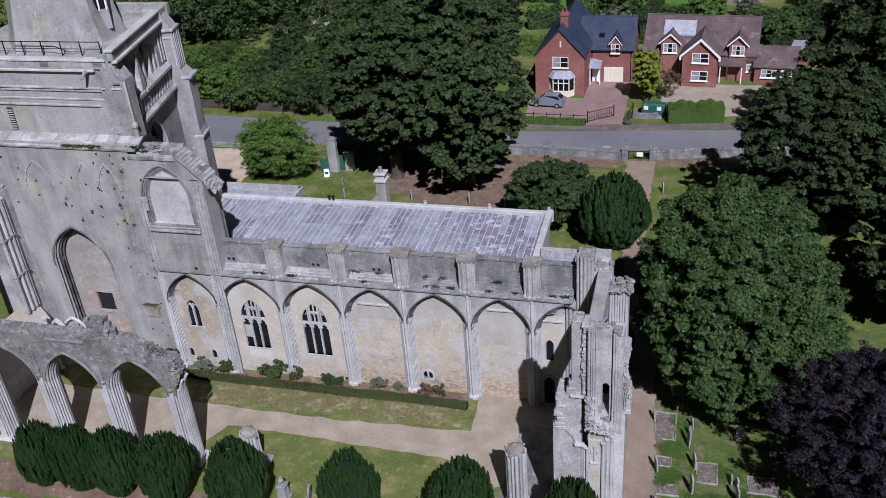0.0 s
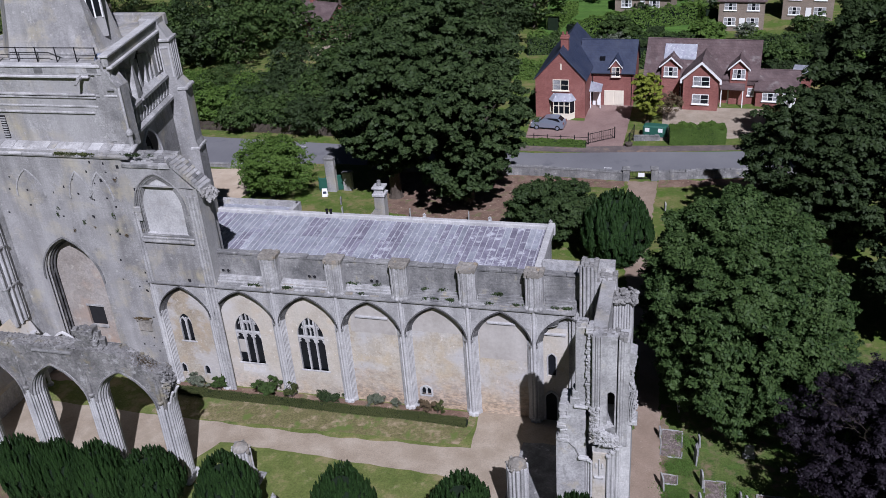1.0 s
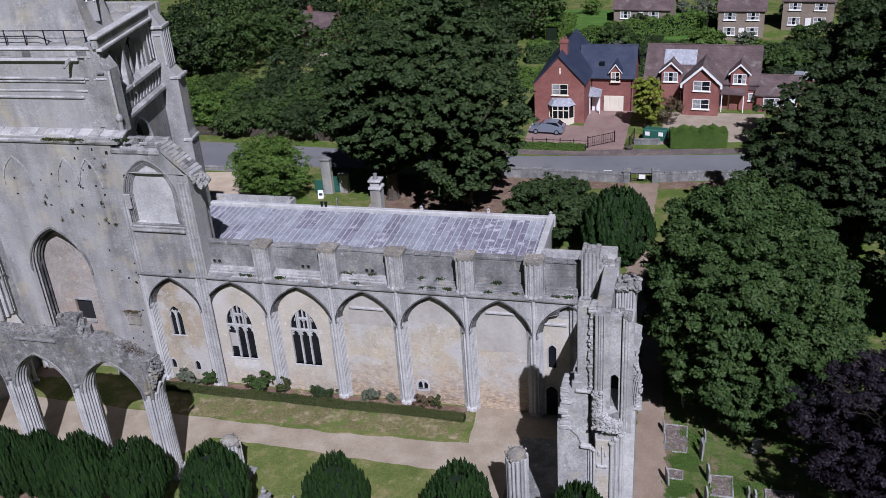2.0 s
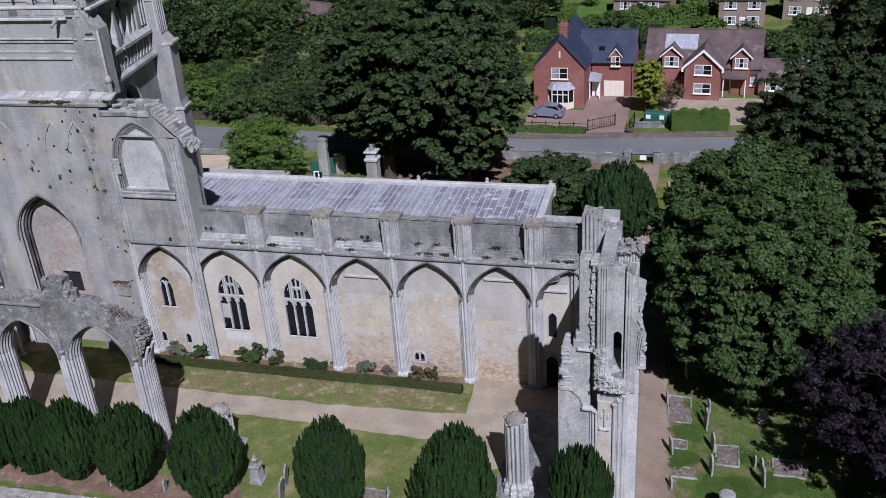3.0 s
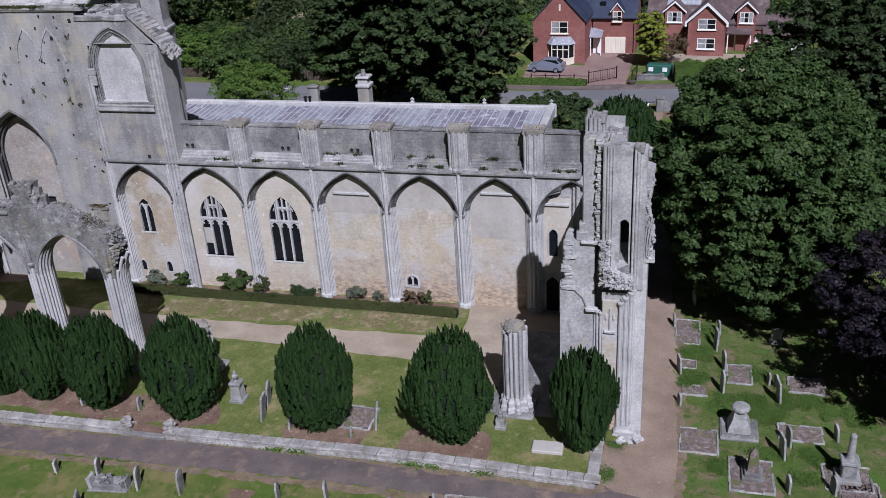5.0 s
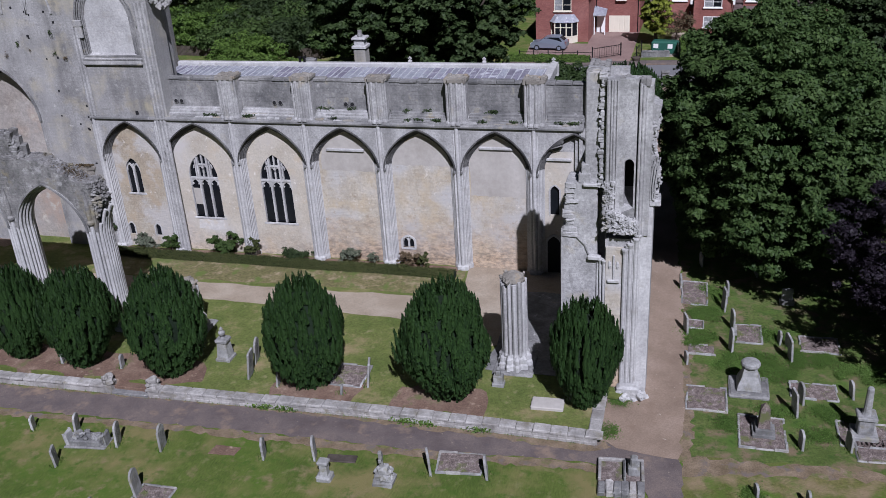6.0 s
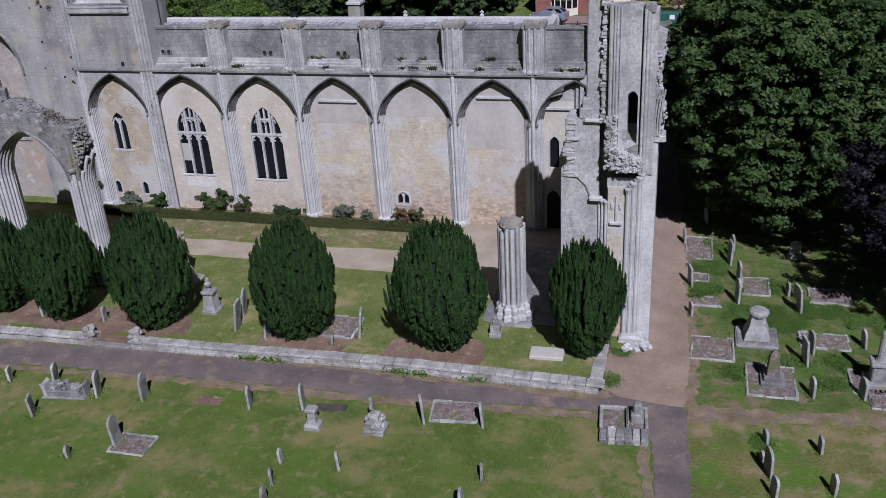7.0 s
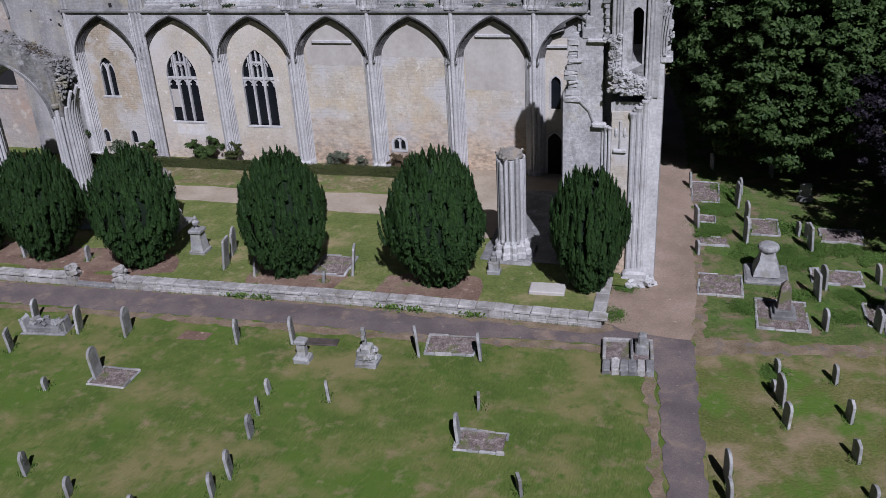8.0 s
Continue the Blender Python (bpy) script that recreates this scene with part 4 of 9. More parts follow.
part("gable_coping", G().add([(13.75, 1.3, 10.0), (14.25, 1.3, 10.0), (14.25, 11.2, 10.2), (13.75, 11.2, 10.2), (13.75, 1.3, 10.5), (14.25, 1.3, 10.5), (14.25, 11.2, 10.75), (13.75, 11.2, 10.75)], [(4, 5, 6, 7), (0, 1, 5, 4), (1, 2, 6, 5), (2, 3, 7, 6), (3, 0, 4, 7)]), STONE_PALE, church)
for x in (3.9, 9.2, 13.95):
    g = G().cbox(x - 0.13, x + 0.13, 10.85, 11.1, 10.6, 10.85, 0.03)
    g.cbox(x - 0.05, x + 0.05, 10.93, 11.03, 10.85, 11.1, 0.015).cbox(x - 0.13, x + 0.13, 10.93, 11.03, 10.93, 11.02, 0.015)
    part("finial_cross", g, STONE_PALE, church, "small stone cross")
for x in (-4.35, -4.0):
    part("vent_pipe", G().lathe([(0.09, 10.6), (0.09, 10.95), (0.14, 10.97), (0.14, 11.05)], 10, x, 10.9), IRON, church)
# low roof east of the aisle and north chapel
part("east_bay_roof", G().box(14.4, 16.9, 1.6, 4.6, 10.0, 10.3), LEAD_BLUE, church, "small flat lead roof")
part("east_bay_wall", G().box(14.2, 17.2, 1.2, 5.2, 0, 10.0).box(16.9, 17.3, 1.3, 5.2, 9.9, 10.9).box(14.3, 17.3, 4.7, 5.2, 9.9, 10.9), STONE, church)
part("north_chapel_roof", G().box(-24.0, -10.0, 11.3, 17.0, 7.7, 8.1), LEAD, church, "lower lead roof")
part("north_chapel", G().box(-24.2, -9.8, 11.2, 17.2, 0, 7.7).box(-24.2, -9.8, 16.8, 17.3, 7.7, 8.5).box(-10.0, -9.6, 11.2, 17.2, 7.7, 8.5), STONE, church)

# ---- the west tower ----
tower = thing("church_tower", (-20, 5, 0), "massive square limestone bell tower with short stone spire", "tower")
T = Matrix.Translation((20, -5, 0))
def tpart(name, g, mat, parent=None, label=""):
    if parent is None:
        return part(name, g.shift(T), mat, tower, label)
    return part(name, g.shift(T), mat, parent, label)
tpart("lower_wall", holed_wall(G(), -30.0, -14.4, 0.0, 20.0, 0.0, 1.2, [(arch_line(-21.0, 2.55, 9.6, 13.0, 10, 0.4), 0.4)]), STONE_TOWER, None, "grey tower wall with a great blocked arch")
tpart("lower_core", G().box(-15.45, -9.2, 1.2, 2.4, 0, 16.8), STONE_TOWER)
for wide, y, r in ((0.02, 0.06, 0.10), (0.16, 0.26, 0.08), (0.28, 0.46, 0.08), (0.40, 0.68, 0.08)):
    # the deep rolls carry the great arch's shade in their colour
    tpart("arch_roll", roll(G(), arch_line(-21.0, 2.55, 9.6, 13.0, 10, 0.4), wide, y, r), SHADED_CRUST if y > 0.4 else STONE_TOWER)
tpart("hood_mould", band(G(), arch_line(-21.0, 2.66, 9.4, 13.15, 10), 0.13, -0.12, 0.05), STONE_DARK)
tpart("great_arch_infill", holed_wall(G(), -23.4, -18.6, 0.3, 12.6, 0.9, 1.18, [([(-21.45, 4.75), (-21.45, 6.55), (-19.95, 6.55), (-19.95, 4.75)], 4.75)]), GREY_INFILL, None, "stained rubble filling of the great arch")
sq = tpart("square_window", G().box(-21.4, -20.0, 1.04, 1.1, 4.78, 6.5), VOID, None, "dark square window opening")
tpart("lintel", G().box(-21.5, -19.9, 0.86, 1.0, 6.5, 6.68), STONE, sq)
tpart("window_sill", G().box(-21.5, -19.9, 0.8, 1.0, 4.6, 4.76), STONE, sq)
# blind arches high on the wall
for cx in (-22.6, -18.4, -16.6):
    tpart("blind_arch", band(G(), arch_line(cx, 1.25 if cx < -20 else 0.95, 16.4, 18.6, 8), 0.12, -0.06, 0.05), STONE)
tpart("setoff", G().add([(-30, -0.12, 19.84), (-13.7, -0.12, 19.84), (-13.7, 1.2, 20.30), (-30, 1.2, 20.30), (-30, -0.12, 19.66), (-13.7, -0.12, 19.66), (-13.7, 1.2, 19.66)], [(0, 1, 2, 3), (0, 4, 5, 1), (1, 5, 6, 2)]), STONE_TOWER, None, "sloping stone set-off")
rnd = random.Random(15)
for row, (ya, yb) in enumerate(((-0.16, 0.42), (0.44, 1.16))):
    x = -29.6 + 0.3 * row
    while x < -14.2:
        w = rnd.uniform(0.55, 1.25)
        za, zb = 19.86 + (ya + 0.12) * 0.348, 19.86 + (yb + 0.12) * 0.348
        e = rnd.uniform(0.0, 0.03)
        g = G().rings([[(x, ya, za + e), (x + w - 0.03, ya, za + e), (x + w - 0.03, yb, zb + e), (x, yb, zb + e)][::-1], [(x, ya, za - 0.1), (x + w - 0.03, ya, za - 0.1), (x + w - 0.03, yb, zb - 0.1), (x, yb, zb - 0.1)][::-1]], True, True)
        tpart("setoff_stone", g, rnd.choice((STONE_TOWER, STONE_TOWER, STONE, STONE, STONE_PALE)))
        x += w
# stair and niche block east of the tower
NICHE = arch_line(-12.08, 2.06, 15.9, 18.62, 10, 13.75)
tpart("niche_block", holed_wall(G(), -14.4, -8.95, 9.86, 17.6, 0.0, 0.45, [([(x, min(z, 17.59)) for x, z in NICHE], 13.75)]), STONE_TOWER, None, "buttress block with a tall blind niche")
tpart("block_body", G().box(-14.4, -8.95, 0.46, 1.6, 9.86, 17.3).slab([(-14.4, 17.3), (-8.95, 17.3), (-10.75, 19.3), (-14.4, 19.4)][::-1], 0.46, 1.6), STONE_TOWER)
HEAD = [p for p in NICHE if p[1] > 17.6]
tpart("niche_head", G().slab([(-14.4, 17.6), (HEAD[0][0] - 0.05, 17.6)] + HEAD + [(HEAD[-1][0] + 0.05, 17.6), (-9.17, 17.5), (-10.75, 19.3), (-14.4, 19.35)], 0.0, 0.45), STONE_TOWER, None, "wall over the niche")
tpart("niche_back", G().box(-14.2, -9.9, 0.30, 0.44, 13.5, 18.8), STONE_PALE, None, "smooth pale back of the niche")
g = G()
for w, y, r in ((0.0, -0.02, 0.075), (0.12, 0.05, 0.05), (0.24, 0.11, 0.07), (0.35, 0.17, 0.045), (0.44, 0.23, 0.06)):
    roll(g, NICHE, w + 0.02, y + 0.05, r)
tagged(tpart("niche_moulding", g, STONE_DARK), kind="stuff")
tpart("niche_sill", G().add([(-14.1, -0.12, 13.5), (-9.95, -0.12, 13.5), (-9.95, 0.34, 13.95), (-14.1, 0.34, 13.95), (-14.1, -0.12, 13.3), (-9.95, -0.12, 13.3)], [(0, 1, 2, 3), (0, 4, 5, 1)]), STONE, None, "moulded sill")
for z, d in ((13.24, 0.17), (13.52, 0.14), (13.72, 0.02)):
    tpart("sill_mould", G().cbox(-14.12, -9.93, -d, 0.2 + 0.1 * (z > 13.7), z, z + 0.07, 0.02), STONE_DARK)
for x0, x1 in ((-14.3, -13.72), (-9.9, -9.6)):
    tpart("capital_block", G().cbox(x0, x1, -0.13, 0.1, 15.62, 16.0, 0.05).cbox(x0 + 0.05, x1 - 0.05, -0.09, 0.1, 14.9, 15.62, 0.04), STONE_TOWER, None, "worn capital of the niche")
for x in (-14.4, -14.15, -9.7, -9.45, -9.2):
    tpart("wall_shaft", shaft(G(), x, -0.04, 0.45 if x > -10 else 9.9, 15.5 if x < -10 else 17.0, 0.12, 8, False, False), STONE)
# stepped slope of the roof line over the block
rnd = random.Random(16)
n = 11
for i in range(n):
    xa, xb = -10.72 + 2.2 * i / n, -10.72 + 2.2 * (i + 1) / n
    za, zb = 19.72 - 2.1 * i / n, 19.72 - 2.1 * (i + 1) / n
    for j in range(3):
        ya, yb = -0.12 + 0.52 * j, 0.38 + 0.52 * j
        e = rnd.uniform(0.0, 0.05)
        tpart("slope_stone", G().rings([[(xa, y, za + e), (xb - 0.025, y, zb + 0.05 + e), (xb - 0.025, y, zb - 0.3), (xa, y, za - 0.3)] for y in (ya, yb)], True, True), rnd.choice((STONE_TOWER, STONE, STONE_TOWER, STONE_DARK)))
g = G()
for i in range(60):
    x = rnd.uniform(-8.7, -8.1)
    b = rnd.uniform(0.07, 0.17)
    g.join(G().cbox(-b, b, -b, b, -b, b * 0.8, b * 0.3, b * 0.2, rnd), Matrix.Translation((x, rnd.uniform(-0.02, 1.4), 17.45 - 1.35 * (x + 8.7) + rnd.uniform(-0.12, 0.12))) @ Euler((rnd.uniform(-.4, .4), rnd.uniform(0.2, 1.0), rnd.uniform(-.4, .4))).to_matrix().to_4x4())
tagged(tpart("broken_slope_end", g, RUBBLE, None, "broken lower end of the sloping ledge"), kind="stuff")
for row in range(4):
    x = -14.4 + 0.2 * row
    while x < -10.9:
        w = rnd.uniform(0.45, 0.9)
        y0, z0 = -0.10 + 0.38 * row, 19.30 + 0.15 * row
        tpart("ledge_stone", G().cbox(x, min(x + w, -10.5) - 0.02, y0, y0 + 0.42, z0 - 0.25, z0 + rnd.uniform(0, 0.05), 0.04, 0.02, rnd), rnd.choice((STONE, STONE_DARK, STONE_TOWER)))
        x += w
# corner buttresses
def quad_at(x0, x1, y0, y1, z):
    return [(x0, y0, z), (x1, y0, z), (x1, y1, z), (x0, y1, z)]
EAST = Matrix.Translation((-14.55, 1.9, 0)) @ Matrix(((-0.19, -0.982, 0, 0), (0.982, -0.19, 0, 0), (0, 0, 1, 0), (0, 0, 0, 1)))
def epart(name, g, mat, parent=None, label=""):
    """A part of the tower's skewed east side: x runs north along the face, -y points out of it."""
    return tpart(name, g.shift(EAST), mat, parent, label)
# south-east corner buttress with a sloping head
tpart("buttress", G().rings([[(-15.6, y, 20.0), (-13.95, y, 20.0), (-13.95, y, 24.45), (-15.05, y, 26.15), (-15.6, y, 26.15)] for y in (2.2, 1.12)], True, True), STONE_TOWER, None, "stepped corner buttress")
for i in range(5):
    xa, za = -15.1 + 0.23 * i, 26.24 - 0.36 * i
    tpart("slope_stone", G().rings([[(xa, y, za), (xa + 0.22, y, za - 0.34), (xa + 0.22, y, za - 0.5), (xa, y, za - 0.16)] for y in (1.02, 2.3)], True, True), STONE if i % 2 else STONE_TOWER)
tpart("corner_shaft", G().lathe([(0.17, 19.9), (0.17, 20.9), (0.26, 21.05), (0.26, 21.2), (0.1, 21.45), (0.1, 24.4)], 8, -13.95, 1.12), STONE, None, "slender corner shaft with a moulded cap")
tpart("drip_mould", G().cbox(-14.85, -14.3, 1.0, 1.14, 24.2, 24.3, 0.03), STONE_DARK)
# north-east corner buttress, narrowing upwards in set-offs
epart("buttress", G().rings([quad_at(8.57, 10.3, -1.55, 0.3, 0.0), quad_at(8.57, 10.3, -1.55, 0.3, 16.2), quad_at(8.57, 10.2, -1.42, 0.3, 16.7), quad_at(8.57, 10.2, -1.42, 0.3, 21.2), quad_at(8.57, 10.05, -0.95, 0.3, 21.9), quad_at(8.57, 10.05, -0.90, 0.3, 25.1), quad_at(8.7, 9.9, -0.1, 0.3, 26.5)], True, True), STONE_TOWER, None, "tall set-back corner buttress")
epart("setoff_cap", G().cbox(8.5, 10.3, -1.66, -0.8, 21.1, 21.3, 0.05), STONE)
epart("setoff_cap", G().cbox(8.5, 10.35, -1.68, -0.9, 16.05, 16.25, 0.05), STONE)
for u in (8.75, 9.1, 9.5, 9.9):
    epart("nook_shaft", G().lathe([(0.07, 22.0), (0.07, 25.0)], 6, u, -0.93), STONE)
epart("gablet", G().cbox(8.42, 10.2, -1.02, 0.2, 25.0, 25.2, 0.05), STONE)
# blind panel on the buttress's southern flank
epart("blind_panel", G().box(8.50, 8.56, -0.85, -0.74, 22.2, 24.6).box(8.50, 8.56, -0.16, -0.05, 22.2, 24.6).box(8.50, 8.56, -0.74, -0.16, 24.45, 24.6), STONE_PALE)
# belfry stage
tpart("belfry_wall", G().prism([(-29.0, 1.15), (-15.2, 1.15), (-16.3, 5.0), (-17.9, 13.4), (-29.0, 13.4)], 19.8, 25.9), STONE_TOWER, None, "banded belfry stage")
tpart("lower_stage", G().prism([(-29.0, 1.4), (-15.6, 1.4), (-17.9, 13.4), (-29.0, 13.4)], 0.0, 20.0), STONE_TOWER)
epart("east_wall", holed_wall(G(), -0.7, 8.6, 0.0, 20.5, 0.0, 0.7, [(arch_line(3.15, 1.95, 17.2, 19.95, 8, 14.5), 14.5)]), STONE_TOWER)
epart("window_arch", roll(G(), arch_line(3.15, 1.95, 17.2, 19.95, 8, 14.5), 0.04, 0.0, 0.10), STONE_PALE)
epart("window_shade", G().box(1.0, 5.4, 0.72, 0.76, 14.3, 20.2), VOID)
for i in range(5):
    epart("window_mullion", G().box(1.75 + 0.65 * i, 1.93 + 0.65 * i, 0.35, 0.6, 14.5, 19.0 - 0.5 * abs(i - 1.6)), STONE_WARM)
# belfry windows: two deep lights with tall hoods, over a panelled frieze
epart("east_belfry_wall", holed_wall(G(), -0.7, 8.6, 20.5, 25.9, 0.0, 1.1, [(arch_line(1.45, 1.40, 24.2, 25.62, 6, 22.6), 22.6), (arch_line(4.95, 1.95, 23.9, 25.66, 6, 22.6), 22.6)]), STONE_TOWER)
epart("belfry_shade", G().box(-0.1, 7.2, 1.02, 1.08, 22.4, 25.8), VOID)
for i in range(8):
    z = 22.75 + 0.36 * i
    epart("louvre", G().rings([[(0.05, 0.95, z + 0.24), (6.9, 0.95, z + 0.24), (6.9, 0.72, z), (0.05, 0.72, z)], [(0.05, 0.97, z + 0.20), (6.9, 0.97, z + 0.20), (6.9, 0.74, z - 0.04), (0.05, 0.74, z - 0.04)]], True, True), VOID)
for u, w in ((0.95, 0.09), (1.95, 0.09), (4.3, 0.10), (5.6, 0.10), (6.5, 0.09)):
    g = G().box(u - w, u + w, 0.12, 0.4, 22.6, 24.6)
    g.rings([[(u - w * 2.2, y, 22.6), (u + w * 2.2, y, 22.6), (u, y, 24.9)] for y in (0.55, 0.10)], True, True)
    epart("belfry_mullion", g, STONE_PALE, None, "pointed stone mullion")
epart("great_mullion", G().rings([[(2.84 - w, -d, z), (2.84 + w, -d, z), (2.84 + w, 0.5, z), (2.84 - w, 0.5, z)] for z, w, d in ((22.5, 0.42, 0.22), (23.2, 0.36, 0.2), (25.3, 0.06, 0.08))], True, True), STONE, None, "thick middle pier of the belfry window")
for a, b in ((0.1, 2.7), (3.0, 8.5)):
    epart("east_sill", G().add([(a, -0.34, 22.4), (b, -0.34, 22.4), (b, 0.4, 23.0), (a, 0.4, 23.0), (a, -0.34, 22.18), (b, -0.34, 22.18), (a, 0.0, 22.18), (b, 0.0, 22.18), (a, 0.4, 22.18), (b, 0.4, 22.18)], [(0, 1, 2, 3), (0, 4, 5, 1), (4, 6, 7, 5), (0, 3, 8, 4), (1, 5, 9, 2)]), STONE, None, "sloping stone sill")
epart("frieze_string", G().add([(-0.3, -0.38, 20.62), (8.55, -0.38, 20.62), (8.55, 0.0, 20.95), (-0.3, 0.0, 20.95), (-0.3, -0.38, 20.42), (8.55, -0.38, 20.42), (8.55, 0.0, 20.3), (-0.3, 0.0, 20.3)], [(0, 1, 2, 3), (0, 4, 5, 1), (4, 7, 6, 5)]), STONE, None, "projecting sloped string course")
for i in range(13):
    u = 0.2 + 0.64 * i
    epart("frieze_panel", G().rings([[(u, y, 20.9), (u + 0.44, y, 20.9), (u + 0.34, y, 21.6), (u + 0.22, y, 22.15), (u + 0.10, y, 21.6)] for y in (0.1, -0.14)], True, True), STONE_PALE)
epart("tall_panel", G().box(7.55, 7.65, -0.1, 0.05, 22.9, 25.3).box(8.1, 8.2, -0.1, 0.05, 22.9, 25.3), STONE)
epart("parapet", G().cbox(-0.9, 9.0, -0.12, 0.35, 25.9, 26.55, 0.06), STONE_TOWER, None, "low parapet over the belfry")
epart("parapet_string", G().cbox(-0.9, 8.7, -0.32, 0.1, 25.72, 25.9, 0.05), STONE_PALE)
epart("parapet_coping", G().cbox(-1.0, 9.2, -0.24, 0.45, 26.55, 26.7, 0.05), STONE_PALE)
epart("corner_block", G().cbox(8.6, 10.1, -0.25, 1.2, 25.9, 26.75, 0.1), STONE_TOWER)
tpart("north_parapet", G().cbox(-29.0, -16.8, 12.9, 13.4, 25.6, 26.5, 0.06), STONE_TOWER)
for z, d, x1 in ((22.50, 0.12, -16.3), (22.95, 0.05, -15.9), (23.62, 0.10, -15.9), (23.82, 0.16, -15.9)):
    tpart("band_course", G().cbox(-29.2, x1, 1.15 - d, 1.3, z, z + 0.13, 0.04), STONE)
tpart("band_course", G().cbox(-15.9, -14.2, 1.06, 1.2, 23.78, 23.9, 0.04), STONE)
tpart("parapet", G().cbox(-29.4, -15.0, 1.02, 1.45, 25.3, 25.85, 0.05), STONE, None, "low plain parapet")
tpart("parapet_coping", G().cbox(-29.4, -14.95, 0.94, 1.55, 25.85, 26.0, 0.05), STONE_PALE)
tpart("parapet_string", G().cbox(-29.4, -16.0, 0.90, 1.2, 25.12, 25.28, 0.05), STONE_PALE)
rnd = random.Random(19)
x = -28.9
while x < -16.0:
    w = rnd.uniform(0.5, 0.9)
    tpart("parapet_stone", G().cbox(x, x + w - 0.02, 1.0, 1.1, 25.4 + rnd.uniform(0, 0.1), 25.78, 0.02, 0.01, rnd), rnd.choice((STONE, STONE_TOWER, STONE_TOWER, STONE_DARK)))
    x += w + rnd.choice((0.0, 0.0, 0.5))
slit = tpart("louvred_slit", G().box(-24.35, -23.88, 1.10, 1.16, 20.5, 22.2), VOID)
for i in range(9):
    tpart("slat", G().box(-24.35, -23.88, 1.06, 1.12, 20.55 + 0.18 * i, 20.63 + 0.18 * i), STONE, slit)
tpart("tower_roof", G().box(-29, -16.9, 1.4, 13.0, 25.4, 25.6).prism([(-16.9, 1.4), (-15.2, 1.4), (-16.9, 10.5)], 25.4, 25.6), LEAD_BLUE, None, "bluish lead walkway round the spire")
spire = tpart("spire", G().lathe([(4.45, 25.5), (4.25, 26.2), (3.95, 27.5), (2.95, 33.0), (1.25, 41.0), (0.2, 46.0)], 8, -21.4, 6.3, 0, math.pi / 8), STONE_TOWER, None, "short octagonal stone spire")
# lucarne on the spire's eastern side
LUC = Matrix.Translation((-17.85, 5.9, 0)) @ Matrix.Rotation(radians(40), 4, 'Z')
tpart("lucarne", G().slab([(-0.62, 26.6), (0.62, 26.6), (0.62, 30.6), (0.0, 31.9), (-0.62, 30.6)], -0.15, 2.2).shift(LUC), STONE_TOWER, spire)
for x in (-0.44, 0.06):
    tpart("lucarne_light", G().box(x, x + 0.38, -0.19, -0.15, 28.1, 30.2).shift(LUC), GLASS_DARK, spire)
for x in (-0.5, -0.06, 0.44):
    tpart("lucarne_mullion", G().box(x, x + 0.10, -0.24, -0.14, 28.0, 30.3).shift(LUC), WHITE, spire)
rail = tpart("railing", G().tube([(-28.5, 2.0, 26.9), (-15.7, 2.0, 26.9)], [0.035, 0.035], 5).tube([(-28.5, 2.0, 26.4), (-15.7, 2.0, 26.4)], [0.025, 0.025], 5), IRON, None, "thin iron safety railing")
for i in range(9):
    tpart("post", G().lathe([(0.045, 25.6), (0.045, 26.95)], 6, -28.4 + 1.58 * i, 2.0), IRON, rail)
tpart("lamp_cowl", G().lathe([(0.1, 25.6), (0.32, 25.7), (0.36, 26.0), (0.2, 26.3), (0.05, 26.35)], 10, -15.95, 2.6), LEAD_BLUE, None, "small rounded lead cowl")
tpart("gargoyle", G().tube([(-16.55, 1.2, 25.2), (-16.6, 0.7, 25.1), (-16.62, 0.25, 24.8)], [0.17, 0.14, 0.07], 7), STONE_DARK, None, "weathered stone gargoyle")
ch = part("chimney", G().cbox(-1.4, -0.5, 14.05, 14.95, 0, 10.9, 0.05, 0.02, random.Random(2)).add([(-2.3, 14.1, 0), (-1.38, 14.1, 0), (-1.38, 14.9, 0), (-2.3, 14.9, 0), (-2.3, 14.1, 8.6), (-1.38, 14.1, 9.7), (-1.38, 14.9, 9.7), (-2.3, 14.9, 8.6)], [(0, 1, 5, 4), (1, 2, 6, 5), (2, 3, 7, 6), (3, 0, 4, 7), (4, 5, 6, 7)]), STONE_TOWER, church, "square grey stone chimney with a sloping shoulder")
part("cap", G().cbox(-1.5, -0.4, 13.95, 15.05, 10.9, 11.1, 0.04).cbox(-1.35, -0.55, 14.1, 14.9, 11.1, 11.55, 0.04).cbox(-1.48, -0.42, 13.97, 15.03, 11.55, 11.7, 0.04), STONE_PALE, ch)
part("pot", G().lathe([(0.2, 11.7), (0.22, 11.8), (0.16, 11.95), (0.17, 12.15)], 10, -0.95, 14.5), STONE_DARK, ch)
rnd = random.Random(66)
for i in range(34):
    x, z = rnd.uniform(-29, -14.8), rnd.uniform(14.5, 19.3)
    tpart("putlog_hole", G().cbox(x, x + rnd.uniform(0.1, 0.2), -0.012, 0.1, z, z + rnd.uniform(0.1, 0.2), 0.01), VOID)
for i in range(16):
    x, z = rnd.uniform(-17.8, -14.6), rnd.uniform(3.0, 14.0)
    tpart("putlog_hole", G().cbox(x, x + rnd.uniform(0.08, 0.16), -0.012, 0.1, z, z + rnd.uniform(0.08, 0.16), 0.01), VOID)
for i, (x, z) in enumerate(((-11.2, 10.0), (-13.9, 17.2), (-16.5, 17.8), (-14.9, 18.9))):
    tpart("putlog_hole", G().cbox(x, x + 0.22, -0.014, 0.1, z, z + 0.25, 0.01), VOID)
